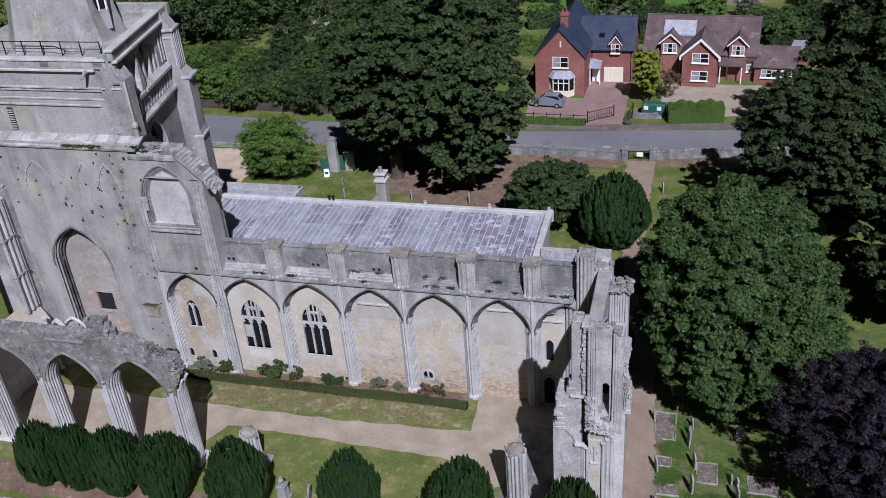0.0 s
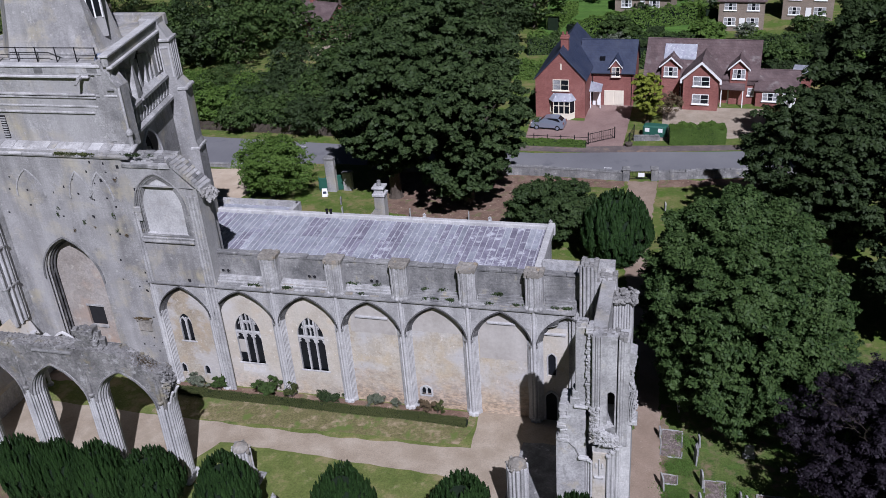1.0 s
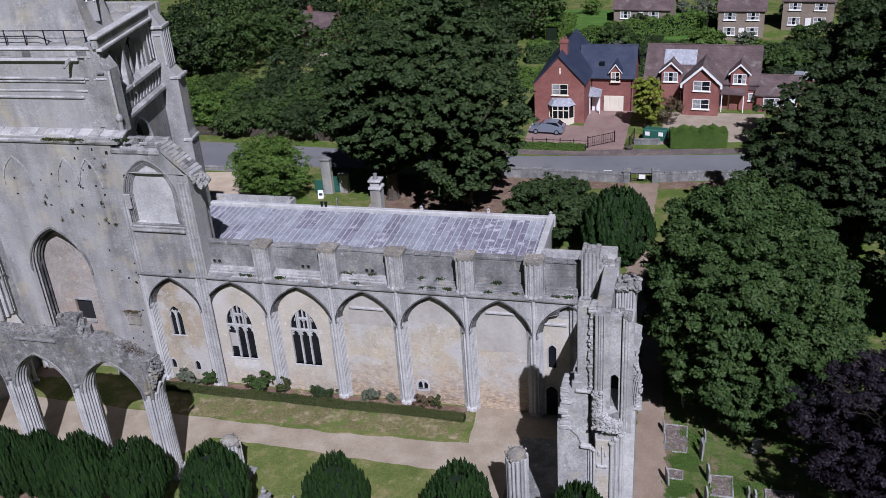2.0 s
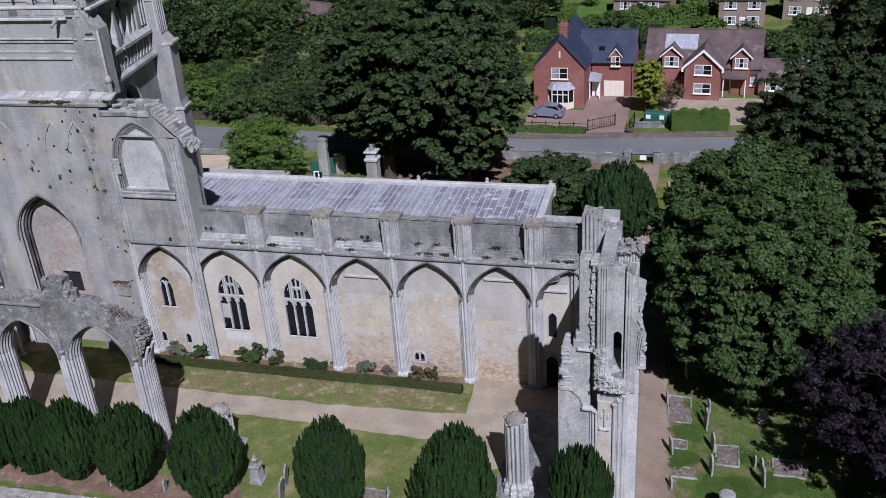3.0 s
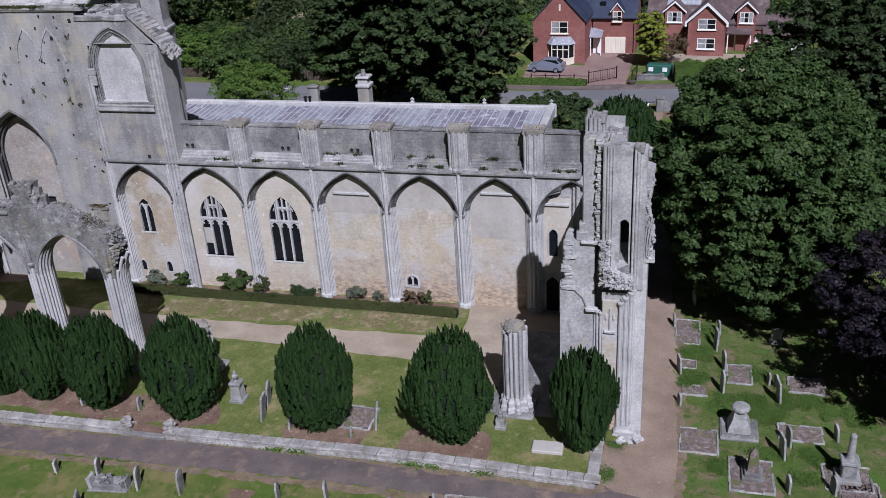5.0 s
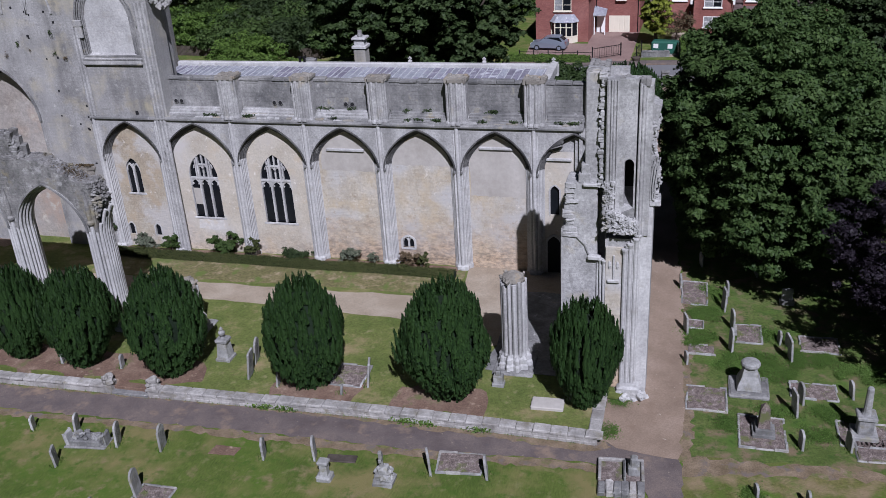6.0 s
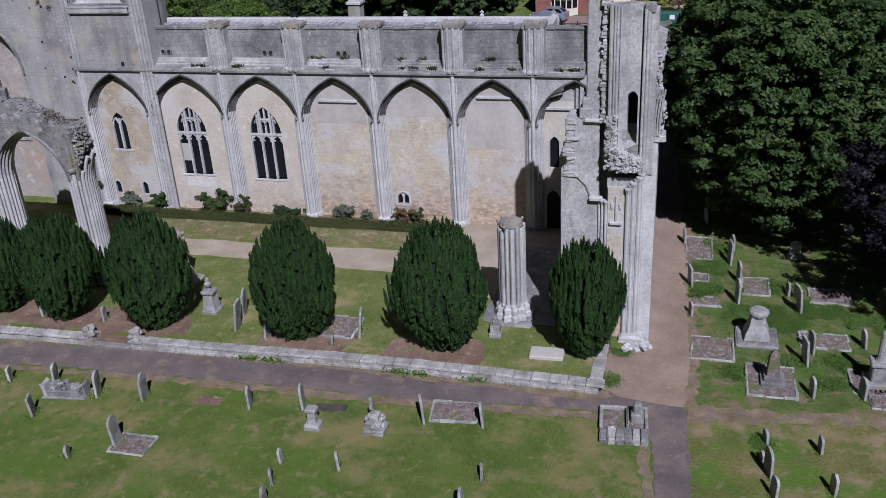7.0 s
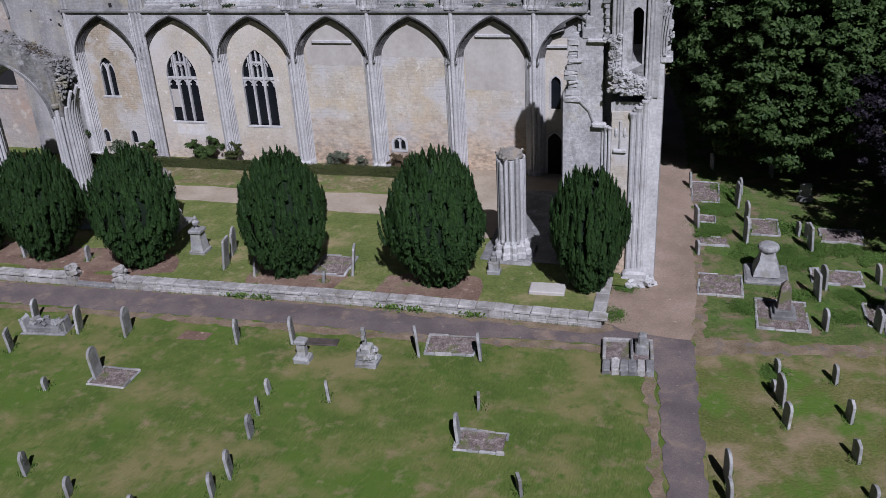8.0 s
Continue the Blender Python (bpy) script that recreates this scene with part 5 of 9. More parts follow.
def tufts(name, x0, x1, y, z, n, seed, mat, parent, shift=None):
    """Small weeds that grow in clumps on a ledge."""
    rng = np.random.default_rng(seed)
    spots = rng.uniform(x0, x1, max(2, n // 40))
    c = np.stack([rng.choice(spots, n) + rng.normal(0, 0.14, n), y + rng.normal(0, 0.07, n), z + 0.16 * rng.random(n)], axis=1)
    if shift is not None:
        c = c + np.array(shift)
    return tagged(part(name, leaf_mesh(name, c, rng.normal(0, 0.7, (n, 3)) + np.array((0, -0.3, 0.8)), 0.05 + 0.06 * rng.random(n), seed), mat, parent), "weeds in the joints", kind="stuff")
tufts("weed", -8.6, 17, 0.15, 9.98, 620, 21, LEAF_DEEP, church)
tufts("weed", 0.5, 14, 0.72, 10.38, 400, 22, LEAF_DEEP, church)
tufts("weed", -19.5, -16, -0.1, 19.85, 900, 23, LEAF_BOX, tower, (20, -5, 0))
tufts("weed", -15, -11.5, 0.0, 19.9, 300, 24, LEAF_DEEP, tower, (20, -5, 0))
# a broken ledge low on the tower wall, overgrown
tpart("broken_ledge", G().cbox(-16.5, -15.1, -0.16, 0.05, 6.15, 6.35, 0.05, 0.04, random.Random(3)).cbox(-16.4, -15.3, -0.08, 0.05, 5.3, 6.15, 0.04, 0.03, random.Random(4)), EXPOSED)
tufts("weed", -16.4, -15.2, -0.08, 6.34, 300, 26, LEAF_RUST, tower, (20, -5, 0))
# wall plants rooted in the tower's joints
rnd = random.Random(58)
for i in range(9):
    x, z = rnd.uniform(-24, -14.9), rnd.uniform(13.4, 19.2)
    rng = np.random.default_rng(900 + i)
    n = int(rnd.uniform(10, 34))
    c = np.stack([rng.normal(x, 0.07, n), -0.05 - 0.1 * rng.random(n), rng.normal(z, 0.09, n)], axis=1) + np.array((20, -5, 0))
    tagged(part("wall_plant", leaf_mesh("wall_plant", c, rng.normal(0, 0.6, (n, 3)) + np.array((0, -1.0, 0.3)), 0.04 + 0.05 * rng.random(n), i), (LEAF_DEEP, LEAF_RUST)[i % 2], tower), "dark plants in the tower joints", kind="stuff")
# plaster and exposed rubble on the walled-up bays
def facing(k, z0, z1, mat, label, seed, wide=1.0):
    """A thin coat on an infill wall with an uneven edge."""
    cx, half = arches[k]
    rnd = random.Random(seed)
    hw = (half - 0.42) * wide
    low = [(cx - hw + 2 * hw * i / 24, z0 + rnd.uniform(-0.05, 0.05)) for i in range(25)]
    high = [(x, min(z - 0.5, z1)) for x, z in reversed(inset_line(arch_line(cx, half, 7.2, 9.5, 12), 0.0)) if abs(x - cx) < hw]
    high = [(cx + hw, 7.2)] + high + [(cx - hw, 7.2)] if z0 < 7.0 else high
    part("wall_facing", G().slab((low + high)[::-1], BAY - 0.006, BAY + 0.02), mat, church, label)
facing(5, 5.3, 9.0, PLASTER, "smooth grey plaster coat", 1)
facing(3, 6.6, 9.0, PLASTER, "smooth grey plaster coat", 2, 0.96)
facing(4, 7.1, 9.0, PLASTER, "smooth grey plaster coat", 3)
part("blocked_light", G().box(-8.37, -7.78, BAY + 0.10, BAY + 0.13, 3.75, 4.9), PLASTER, church, "pale boarded window light")
part("sill_stain", G().slab([(-8.4, 2.05), (-8.3, 2.7), (-6.5, 2.7), (-6.4, 2.1), (-7.2, 1.95)][::-1], BAY - 0.008, BAY + 0.02), WASH, church, "limewash below the sill")


# ---- trees and shrubs ----
def crown_mesh(name, lobes, leaves, size, seed, long=1.4, droop=0.0, sprays=6, loose=0.5):
    """Leaves in small sprays over the shells of many boughs (x, y, z, radius, height)."""
    rng = np.random.default_rng(seed)
    lobes = np.array(lobes)
    k = len(lobes) * sprays
    host = np.repeat(np.arange(len(lobes)), sprays)
    e = rng.normal(0, 1, (k, 3))
    e[:, 2] = np.where(rng.random(k) < 0.8, np.abs(e[:, 2]), e[:, 2])
    e /= np.linalg.norm(e, axis=1, keepdims=True)
    flat = np.stack([np.ones(k), np.ones(k), lobes[host, 4]], axis=1)
    mid = lobes[host, :3] + e * (lobes[host, 3] * rng.uniform(0.45, 1.12, k))[:, None] * flat
    rad = lobes[host, 3] * rng.uniform(0.22, 0.6, k)
    pick = rng.choice(k, leaves, p=rad ** 2 / np.sum(rad ** 2))
    d = rng.normal(0, 1, (leaves, 3))
    d[:, 2] = np.where(rng.random(leaves) < 0.75, np.abs(d[:, 2]), d[:, 2])
    d /= np.linalg.norm(d, axis=1, keepdims=True)
    out = rad[pick] * (0.45 + 0.65 * rng.random(leaves) ** 0.6)
    c = mid[pick] + d * out[:, None] * np.array((1.0, 1.0, 0.72))
    nor = d * (1.05 - loose) + e[pick] * 0.35 + rng.normal(0, loose, (leaves, 3)) + np.array((0, 0, 0.45 - droop))
    return leaf_mesh(name, c, nor, size * (0.55 + 0.9 * rng.random(leaves)), seed + 1, long)


def limb_tubes(g, base, height, radius, spread, limbs, rnd, lean=(0, 0)):
    """A tapered trunk with limbs that fork once."""
    top = Vector((lean[0], lean[1], height * 0.62))
    pts = [Vector((0, 0, -0.2)), Vector((0.05, 0, 0.4)), top * 0.35, top * 0.7, top]
    g.tube(pts, [radius * 1.5, radius * 1.05, radius * 0.85, radius * 0.6, radius * 0.3], 9)
    for k in range(limbs):
        a = 2 * math.pi * k / limbs + rnd.uniform(-.4, .4)
        s = top * rnd.uniform(0.28, 0.85)
        reach = spread * rnd.uniform(0.55, 0.9)
        e = s + Vector((math.cos(a) * reach, math.sin(a) * reach, height * rnd.uniform(0.1, 0.36)))
        m = (s + e) / 2 + Vector((0, 0, -0.3))
        g.tube([s, m, e], [radius * 0.4, radius * 0.24, radius * 0.07], 6)
        for _ in range(2):
            f = m + Vector((rnd.uniform(-1, 1), rnd.uniform(-1, 1), rnd.uniform(0.4, 1.2))) * spread * 0.33
            g.tube([m, (m + f) / 2, f], [radius * 0.18, radius * 0.1, radius * 0.03], 5)
    return g


def broad_tree(name, place, height, spread, material, label, leaves=26000, size=0.34, seed=1, bottom=0.16, lobes=150, lobe=0.19, squash=1.0, depth=None, bark=None, category="tree", group="", skirt=2.0, loose=0.32, crest=2.0):
    """spread: the crown's radius along x; depth: along y; skirt, crest: how full the lower and upper halves are (2: round)."""
    rnd = random.Random(seed)
    depth = depth or spread
    tr = thing(name, place, label, category, group)
    part("trunk", limb_tubes(G(), None, height, 0.035 * height, min(spread, depth) * 0.8, 7, rnd), bark or BARK, tr)
    zc, hz = height * (bottom + 1) / 2, height * (1 - bottom) / 2
    ls = []
    bumps = [(rnd.uniform(0, 6.28), rnd.uniform(-0.7, 0.9), rnd.uniform(0.10, 0.24)) for _ in range(9)]
    for i in range(lobes):
        u = 1 - 2 * (i + 0.5) / lobes
        a = i * 2.39996 + rnd.uniform(-.3, .3)
        r = (1 - u ** crest) ** (1 / crest) if u > 0 else (1 - abs(u) ** skirt) ** (1 / skirt)
        grow = 1.0
        for ba, bu, bs in bumps:
            grow += bs * math.exp(-((math.cos(a - ba) - 1) ** 2 * 6 + (u - bu) ** 2 * 7))
        q = rnd.uniform(0.70, 0.93) * grow * 0.93
        lr = lobe * spread * rnd.uniform(0.6, 1.25)
        shape = 1.0 if u > -0.2 or skirt > 2 else 1 - 0.28 * (-u - 0.2)
        ls.append((math.cos(a) * r * spread * q * shape, math.sin(a) * r * depth * q * shape, zc + u * hz * q * squash, lr, rnd.uniform(0.6, 0.95)))
    for i in range(lobes // 4):
        a, q, u = rnd.uniform(0, 6.28), rnd.uniform(0.1, 0.6), rnd.uniform(-0.6, 0.6)
        ls.append((math.cos(a) * spread * q, math.sin(a) * depth * q, zc + u * hz, lobe * spread * 1.3, 0.8))
    part("crown", crown_mesh(name + "_crown", ls, leaves, size, seed, loose=loose), material, tr)
    return tr


def yew_profile(h):
    """The width of a clipped yew at height h of 1: narrow foot, full shoulder, round top."""
    if h < 0.56:
        return math.sin(min(1.0, (h + 0.16) / 0.72) * math.pi / 2) ** 1.6
    return math.cos((h - 0.56) / 0.5 * math.pi / 2) ** 0.6


def yew_mesh(seed, height=5.7, wide=1.95, shoots=560, blades=96):
    """A clipped fastigiate yew: an egg of upright shoots."""
    rng = np.random.default_rng(seed)
    cs, ns = [], []
    lob = rng.random(7) * 6.28
    for i in range(shoots):
        h = 0.03 + 0.97 * ((i + 0.5) / shoots) ** 0.86
        a = i * 2.39996 + rng.normal(0, 0.2)
        prof = yew_profile(h)
        r = wide * prof * (0.93 + 0.07 * math.sin(3 * a + lob[0]) + 0.05 * math.sin(7 * a + lob[1]) + 0.045 * math.sin(9 * h + 4 * a + lob[2])) * (1 + rng.normal(0, 0.032))
        length = rng.uniform(0.55, 1.15)
        base = np.array((math.cos(a) * r, math.sin(a) * r, h * height - length * 0.55))
        lean = np.array((math.cos(a), math.sin(a), 0.0)) * (0.16 if h < 0.55 else 0.02)
        tt = rng.random(blades)
        ang = rng.random(blades) * 6.28
        rr = 0.15 * (1 - tt ** 1.6) * (0.35 + 0.65 * rng.random(blades)) + 0.012
        p = base + np.outer(tt * length, (0, 0, 1)) + np.outer(tt * length, lean) + np.stack([np.cos(ang) * rr, np.sin(ang) * rr, np.zeros(blades)], axis=1)
        cs.append(p)
        ns.append(np.stack([np.cos(ang), np.sin(ang), np.full(blades, 0.35)], axis=1) + np.array((math.cos(a), math.sin(a), 0.1)) * 0.7)
    c, n_ = np.concatenate(cs), np.concatenate(ns)
    keep = c[:, 2] > 0.12
    c, n_ = c[keep], n_[keep]
    return leaf_mesh("yew_crown", c, n_, 0.055 + 0.05 * rng.random(len(c)), seed, 2.3, True, 0.12)


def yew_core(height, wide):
    """A solid filler inside a yew, coloured dark for the shade between its shoots."""
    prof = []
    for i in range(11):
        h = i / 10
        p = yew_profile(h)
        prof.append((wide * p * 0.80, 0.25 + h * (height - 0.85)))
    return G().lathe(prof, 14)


# near-black green of the added cores: shade deep in foliage, put into colour
CORE_SHADE = surface("painted_core_shade", [(0.3, (0.008, 0.017, 0.008)), (0.7, (0.016, 0.03, 0.013))], 2.0, 9.0, 0.5, None, None, None, 0.95, 0.1)
yew_meshes = [yew_mesh(31), yew_mesh(57), yew_mesh(83)]
for k, (x, y, h, w) in enumerate(((-17.6, -13.6, 4.8, 1.6), (-14.6, -13.6, 4.9, 1.55), (-11.8, -13.6, 5.1, 1.7), (-7.85, -13.65, 5.2, 1.9), (-2.55, -13.75, 5.6, 1.94), (5.1, -13.5, 5.6, 1.95), (12.3, -13.3, 5.8, 2.12), (18.9, -12.85, 5.2, 1.62))):
    tr = thing("yew", (x, y, 0.45), "dense dark green clipped egg-shaped Irish yew on the nave lawn", "yew tree", "yews along the retaining wall")
    s = (w / 1.95, w / 1.95, h / 5.7)
    part("crown", yew_meshes[k % 3], LEAF_YEW, tr, m=pose(0, 0, 0, 0, 0, 47 * k) @ Matrix.Diagonal((*s, 1)))
    part("inner_growth", yew_core(h, w), CORE_SHADE, tr)
    part("trunk", G().tube([(0, 0, -0.1), (0.03, 0, 0.5), (0, 0, 1.2)], [0.2, 0.16, 0.14], 8), BARK, tr)

broad_tree("chestnut_tree", (28.0, 4.7, 0), 15.5, 6.9, LEAF_CHESTNUT, "large spreading mid green horse chestnut casting deep shade", 430000, 0.155, 5, 0.0, 720, 0.135, 1.0, 8.0, skirt=3.2, loose=0.45, crest=1.6)
broad_tree("sycamore_tree", (36.6, 29.0, 0), 15.5, 7.4, LEAF_DEEP, "tall deep green sycamore beside the road", 120000, 0.21, 6, 0.06, 330, 0.125)
broad_tree("sycamore_tree", (44.0, 46.0, 0), 20.0, 9.0, LEAF_DEEP, "tall deep green sycamore beyond the churchyard", 90000, 0.27, 8, 0.06, 330, 0.125)
broad_tree("sycamore_tree", (43.5, 15.5, 0), 11.5, 5.6, LEAF_DEEP, "dark green sycamore in the churchyard's far corner", 70000, 0.22, 9, 0.06, 260, 0.13)
broad_tree("sycamore_tree", (53.0, 25.0, 0), 16.0, 8.0, LEAF_DEEP, "dark green sycamore at the churchyard's edge", 50000, 0.30, 19, 0.1, 140, 0.18)
beech = broad_tree("copper_beech", (38.4, -5.2, 0), 10.6, 6.9, LEAF_COPPER, "dark purple copper beech with thin bare twigs", 250000, 0.10, 10, 0.03, 620, 0.10, 1.0, 7.3)
rnd = random.Random(77)
tw = G()
for i in range(20):
    a, u = rnd.uniform(2.2, 5.4), rnd.uniform(0.05, 0.8)
    r = math.sqrt(1 - u * u)
    p = Vector((math.cos(a) * r * 6.1, math.sin(a) * r * 5.9, 5.4 + u * 4.6))
    q = p + Vector((math.cos(a) * r, math.sin(a) * r, u * 0.8 + 0.2)) * 1.15
    for j in range(4):
        tip = q + Vector((rnd.uniform(-1, 1), rnd.uniform(-1, 1), rnd.uniform(-0.1, 0.8))) * 0.9
        tw.tube([p, (p + q) / 2 + Vector((0, 0, 0.1)), q.lerp(tip, 0.4), tip], [0.012, 0.009, 0.006, 0.003], 4)
tagged(part("bare_twigs", tw, BARK, beech, "thin bare dead twigs"), kind="stuff")
broad_tree("lime_tree", (-7.4, 36.8, 0), 19.0, 7.4, LEAF_LIME, "huge dense deep green lime tree by the road", 140000, 0.22, 12, 0.10, 400, 0.12, 1.0, 7.4)
broad_tree("lime_tree", (1.2, 36.0, 0), 16.4, 6.2, LEAF_LIME, "huge dense deep green lime tree behind the church", 110000, 0.22, 13, 0.03, 360, 0.12, 1.0, 7.0)
broad_tree("lime_tree", (-3.6, 47.0, 0), 20.5, 7.6, LEAF_LIME, "tall deep green lime tree overhanging the road", 60000, 0.28, 14, 0.2, 150, 0.18)
broad_tree("young_maple", (-21.2, 35.6, 0), 6.6, 4.3, LEAF_BRIGHT, "small rounded light green maple beside the sandy yard", 34000, 0.14, 15, 0.06, 90, 0.24, loose=0.5)
broad_tree("holly_tree", (11.4, 28.7, 0), 6.1, 4.4, LEAF_LIME, "low spreading green tree behind the church", 46000, 0.18, 16, 0.06, 120, 0.19)
broad_tree("golden_acacia", (18.6, 61.4, 0), 7.0, 1.75, LEAF_YELLOW, "yellow green young tree in a front garden", 16000, 0.17, 17, 0.14, 60, 0.24)
broad_tree("purple_shrub", (21.0, 63.0, 0), 3.6, 2.0, LEAF_RUST, "thin reddish garden shrub with open twigs", 5000, 0.09, 18, 0.2, 40, 0.22, category="shrub")
con = thing("churchyard_yew", (17.95, 24.9, 0), "dark green broad upright yew behind the church", "yew tree")
part("crown", yew_meshes[1], LEAF_YEW, con, m=pose(0, 0, 0, 0, 0, 20) @ Matrix.Diagonal((1.66, 1.66, 1.17, 1)))
part("inner_growth", yew_core(6.6, 3.2), CORE_SHADE, con)
part("trunk", G().tube([(0, 0, -0.1), (0.03, 0, 0.5), (0, 0, 1.2)], [0.3, 0.25, 0.2], 8), BARK, con)

# the wooded bank beyond the road, north-west
rnd = random.Random(202)
spots = []
for row, y in enumerate((57.5, 64, 72, 82, 94, 108, 124)):
    x = -75 + row * 2.0
    end = (-16, -13, -11, -8, -6, 0, 2)[row]
    while x < end:
        r = rnd.uniform(2.6, 4.2) + row * 0.45
        if not (-43 < x < -32 and row >= 3):
            spots.append((x, y + rnd.uniform(-2, 2), r, row))
        x += r * 1.5
for k, (x, y, r, row) in enumerate(spots):
    mat = LEAF_BRIGHT if (row in (1, 2) and -54 < x < -38) or (row == 0 and k % 7 == 0) else (LEAF, LEAF_DEEP, LEAF)[k % 3]
    if row in (1, 2) and -54 < x < -38:
        broad_tree("hedgerow_shrub", (x, y, 0), r * 0.62, r * 1.1, mat if k % 2 else LEAF, "low bright green scrub on the wooded bank", 6000, 0.2, 300 + k, 0.0, 46, 0.24, category="shrub", group="scrub on the bank", loose=0.5)
        continue
    broad_tree("hedgerow_tree", (x, y, 0), r * (1.55 if row > 1 else 1.15) + (1.5 if row > 2 else 0), r * 1.12, mat, "bushy green tree in the wooded bank beyond the road", 9000 if row < 3 else 4600, 0.22 + 0.035 * row, 300 + k, 0.02, 46, 0.27, group="wooded bank")
# farther garden trees
for k, (x, y, h, r, mat) in enumerate(((-3.5, 66, 9, 4.3, LEAF_DEEP), (-8, 58, 9, 4.6, LEAF), (-5, 75, 11, 5, LEAF_DEEP), (37, 84, 4, 3.0, LEAF), (51, 72, 12, 6, LEAF_DEEP), (52, 62, 15, 7, LEAF_DEEP), (62, 48, 18, 8, LEAF_DEEP), (58, 80, 16, 8, LEAF_DEEP), (70, 66, 18, 9, LEAF),
                                     (47, 94, 5, 3.2, LEAF), (12, 96, 5, 3, LEAF), (26, 96.5, 4, 2.6, LEAF_BRIGHT), (-20, 140, 16, 9, LEAF_DEEP), (10, 150, 14, 9, LEAF), (60, 120, 14, 9, LEAF_DEEP), (30, 150, 14, 9, LEAF_DEEP), (80, 100, 16, 10, LEAF_DEEP), (-60, 140, 16, 10, LEAF_DEEP), (-90, 110, 16, 10, LEAF_DEEP), (-95, 75, 14, 9, LEAF))):
    broad_tree("garden_tree", (x, y, 0), h, r, mat, "rounded green tree beyond the village gardens", 9000, 0.34, 500 + k, 0.06, 60, 0.25, group="village trees")


def hedge(name, pts, width, high, mat, label, leaves, seed, size=0.12):
    """A clipped hedge along a line of (x, y, z)."""
    hg = thing(name, pts[0], label, "hedge")
    rng = np.random.default_rng(seed)
    core, cs, ns = G(), [], []
    o = Vector(pts[0])
    lens = [(Vector(b) - Vector(a)).length for a, b in zip(pts, pts[1:])]
    for (a, b), ln in zip(zip(pts, pts[1:]), lens):
        a, b = Vector(a) - o, Vector(b) - o
        d = (b - a).normalized()
        s = Vector((-d.y, d.x, 0)) * width / 2
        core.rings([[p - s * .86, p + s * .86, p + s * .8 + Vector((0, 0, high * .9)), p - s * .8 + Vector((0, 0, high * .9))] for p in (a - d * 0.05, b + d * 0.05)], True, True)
        n = int(leaves * ln / sum(lens))
        u, w = rng.random(n), rng.random(n)
        face = rng.random(n)
        per = width + 2 * high
        for i in range(n):
            q = a.lerp(b, u[i])
            wave = 1 + 0.07 * math.sin(q.x * 2.1 + seed) + 0.05 * math.sin(q.x * 5.3)
            if face[i] < width / per:
                p, nn = q + s * (2 * w[i] - 1) + Vector((0, 0, high * wave)), (0, 0, 1)
            else:
                sg = 1 if face[i] < (width + high) / per else -1
                p, nn = q + s * sg * wave + Vector((0, 0, high * w[i] * wave)), s * sg
            cs.append(p)
            ns.append(Vector(nn).normalized() + Vector((0, 0, 0.3)))
    c, n_ = np.array(cs), np.array(ns) + rng.normal(0, 0.4, (len(ns), 3))
    c += rng.normal(0, 0.035, c.shape)
    part("foliage", leaf_mesh(name + "_leaves", c, n_, size * (0.6 + 0.8 * rng.random(len(c))), seed, 1.4), mat, hg)
    # added solid bar, darker than the leaves to paint shade inside the hedge
    part("inner_growth", core, CORE_SHADE, hg)
    return hg


hedge("box_hedge", [(-14.2, -1.0, 0.45), (-9.5, -1.15, 0.45), (-4.5, -1.1, 0.45), (0.4, -1.2, 0.45), (5.2, -1.1, 0.45), (9.6, -1.25, 0.45)], 0.5, 0.44, LEAF_BOX, "low clipped box hedge along the church wall", 44000, 41, 0.055)
hedge("garden_hedge", [(21.6, 55.3, 0), (28.0, 56.1, 0)], 1.9, 2.1, LEAF_BRIGHT, "tall bright green clipped garden hedge by the road", 26000, 42, 0.1)
hedge("front_hedge", [(2.5, 53.2, 0), (11.8, 53.0, 0)], 1.0, 0.75, LEAF_BRIGHT, "low clipped green hedge in front of the drive", 9000, 43, 0.09)
hedge("far_hedge", [(4, 99, 0), (12, 106.5, 0), (25, 112, 0), (26.5, 109, 0)], 2.6, 3.0, LEAF_BRIGHT, "long bright green garden hedge", 7000, 44, 0.25)
for k, pts in enumerate((((-2, 92, 0), (10, 94, 0), (26, 96, 0)), ((0, 106, 0), (2, 118, 0)), ((16, 88, 0), (18, 100, 0)), ((30, 92, 0), (44, 97, 0), (56, 100, 0)), ((-2, 80, 0), (8, 79, 0)), ((34, 80, 0), (46, 84, 0)))):
    hedge("far_hedge", list(pts), 2.2, 2.4, (LEAF, LEAF_BRIGHT, LEAF_DEEP)[k % 3], "overgrown green hedge between the gardens", 5000, 145 + k, 0.25)
rnd = random.Random(404)
for k in range(46):
    x, y = rnd.uniform(-4, 58), rnd.uniform(82, 128)
    if 2 < x < 24 and 97 < y < 112:
        continue
    r = rnd.uniform(1.0, 2.6)
    broad_tree("garden_shrub", (x, y, 0), r * rnd.uniform(1.2, 1.9), r, (LEAF, LEAF_BRIGHT, LEAF_DEEP, LEAF_GREY)[k % 4], "rounded garden shrub beyond the houses", 1600, 0.22, 700 + k, 0.02, 26, 0.3, category="shrub", group="garden shrubs")
hedge("far_hedge", [(6, 84, 0), (22, 86, 0), (36, 88, 0)], 2.0, 2.2, LEAF, "long green garden boundary hedge", 7000, 45, 0.25)


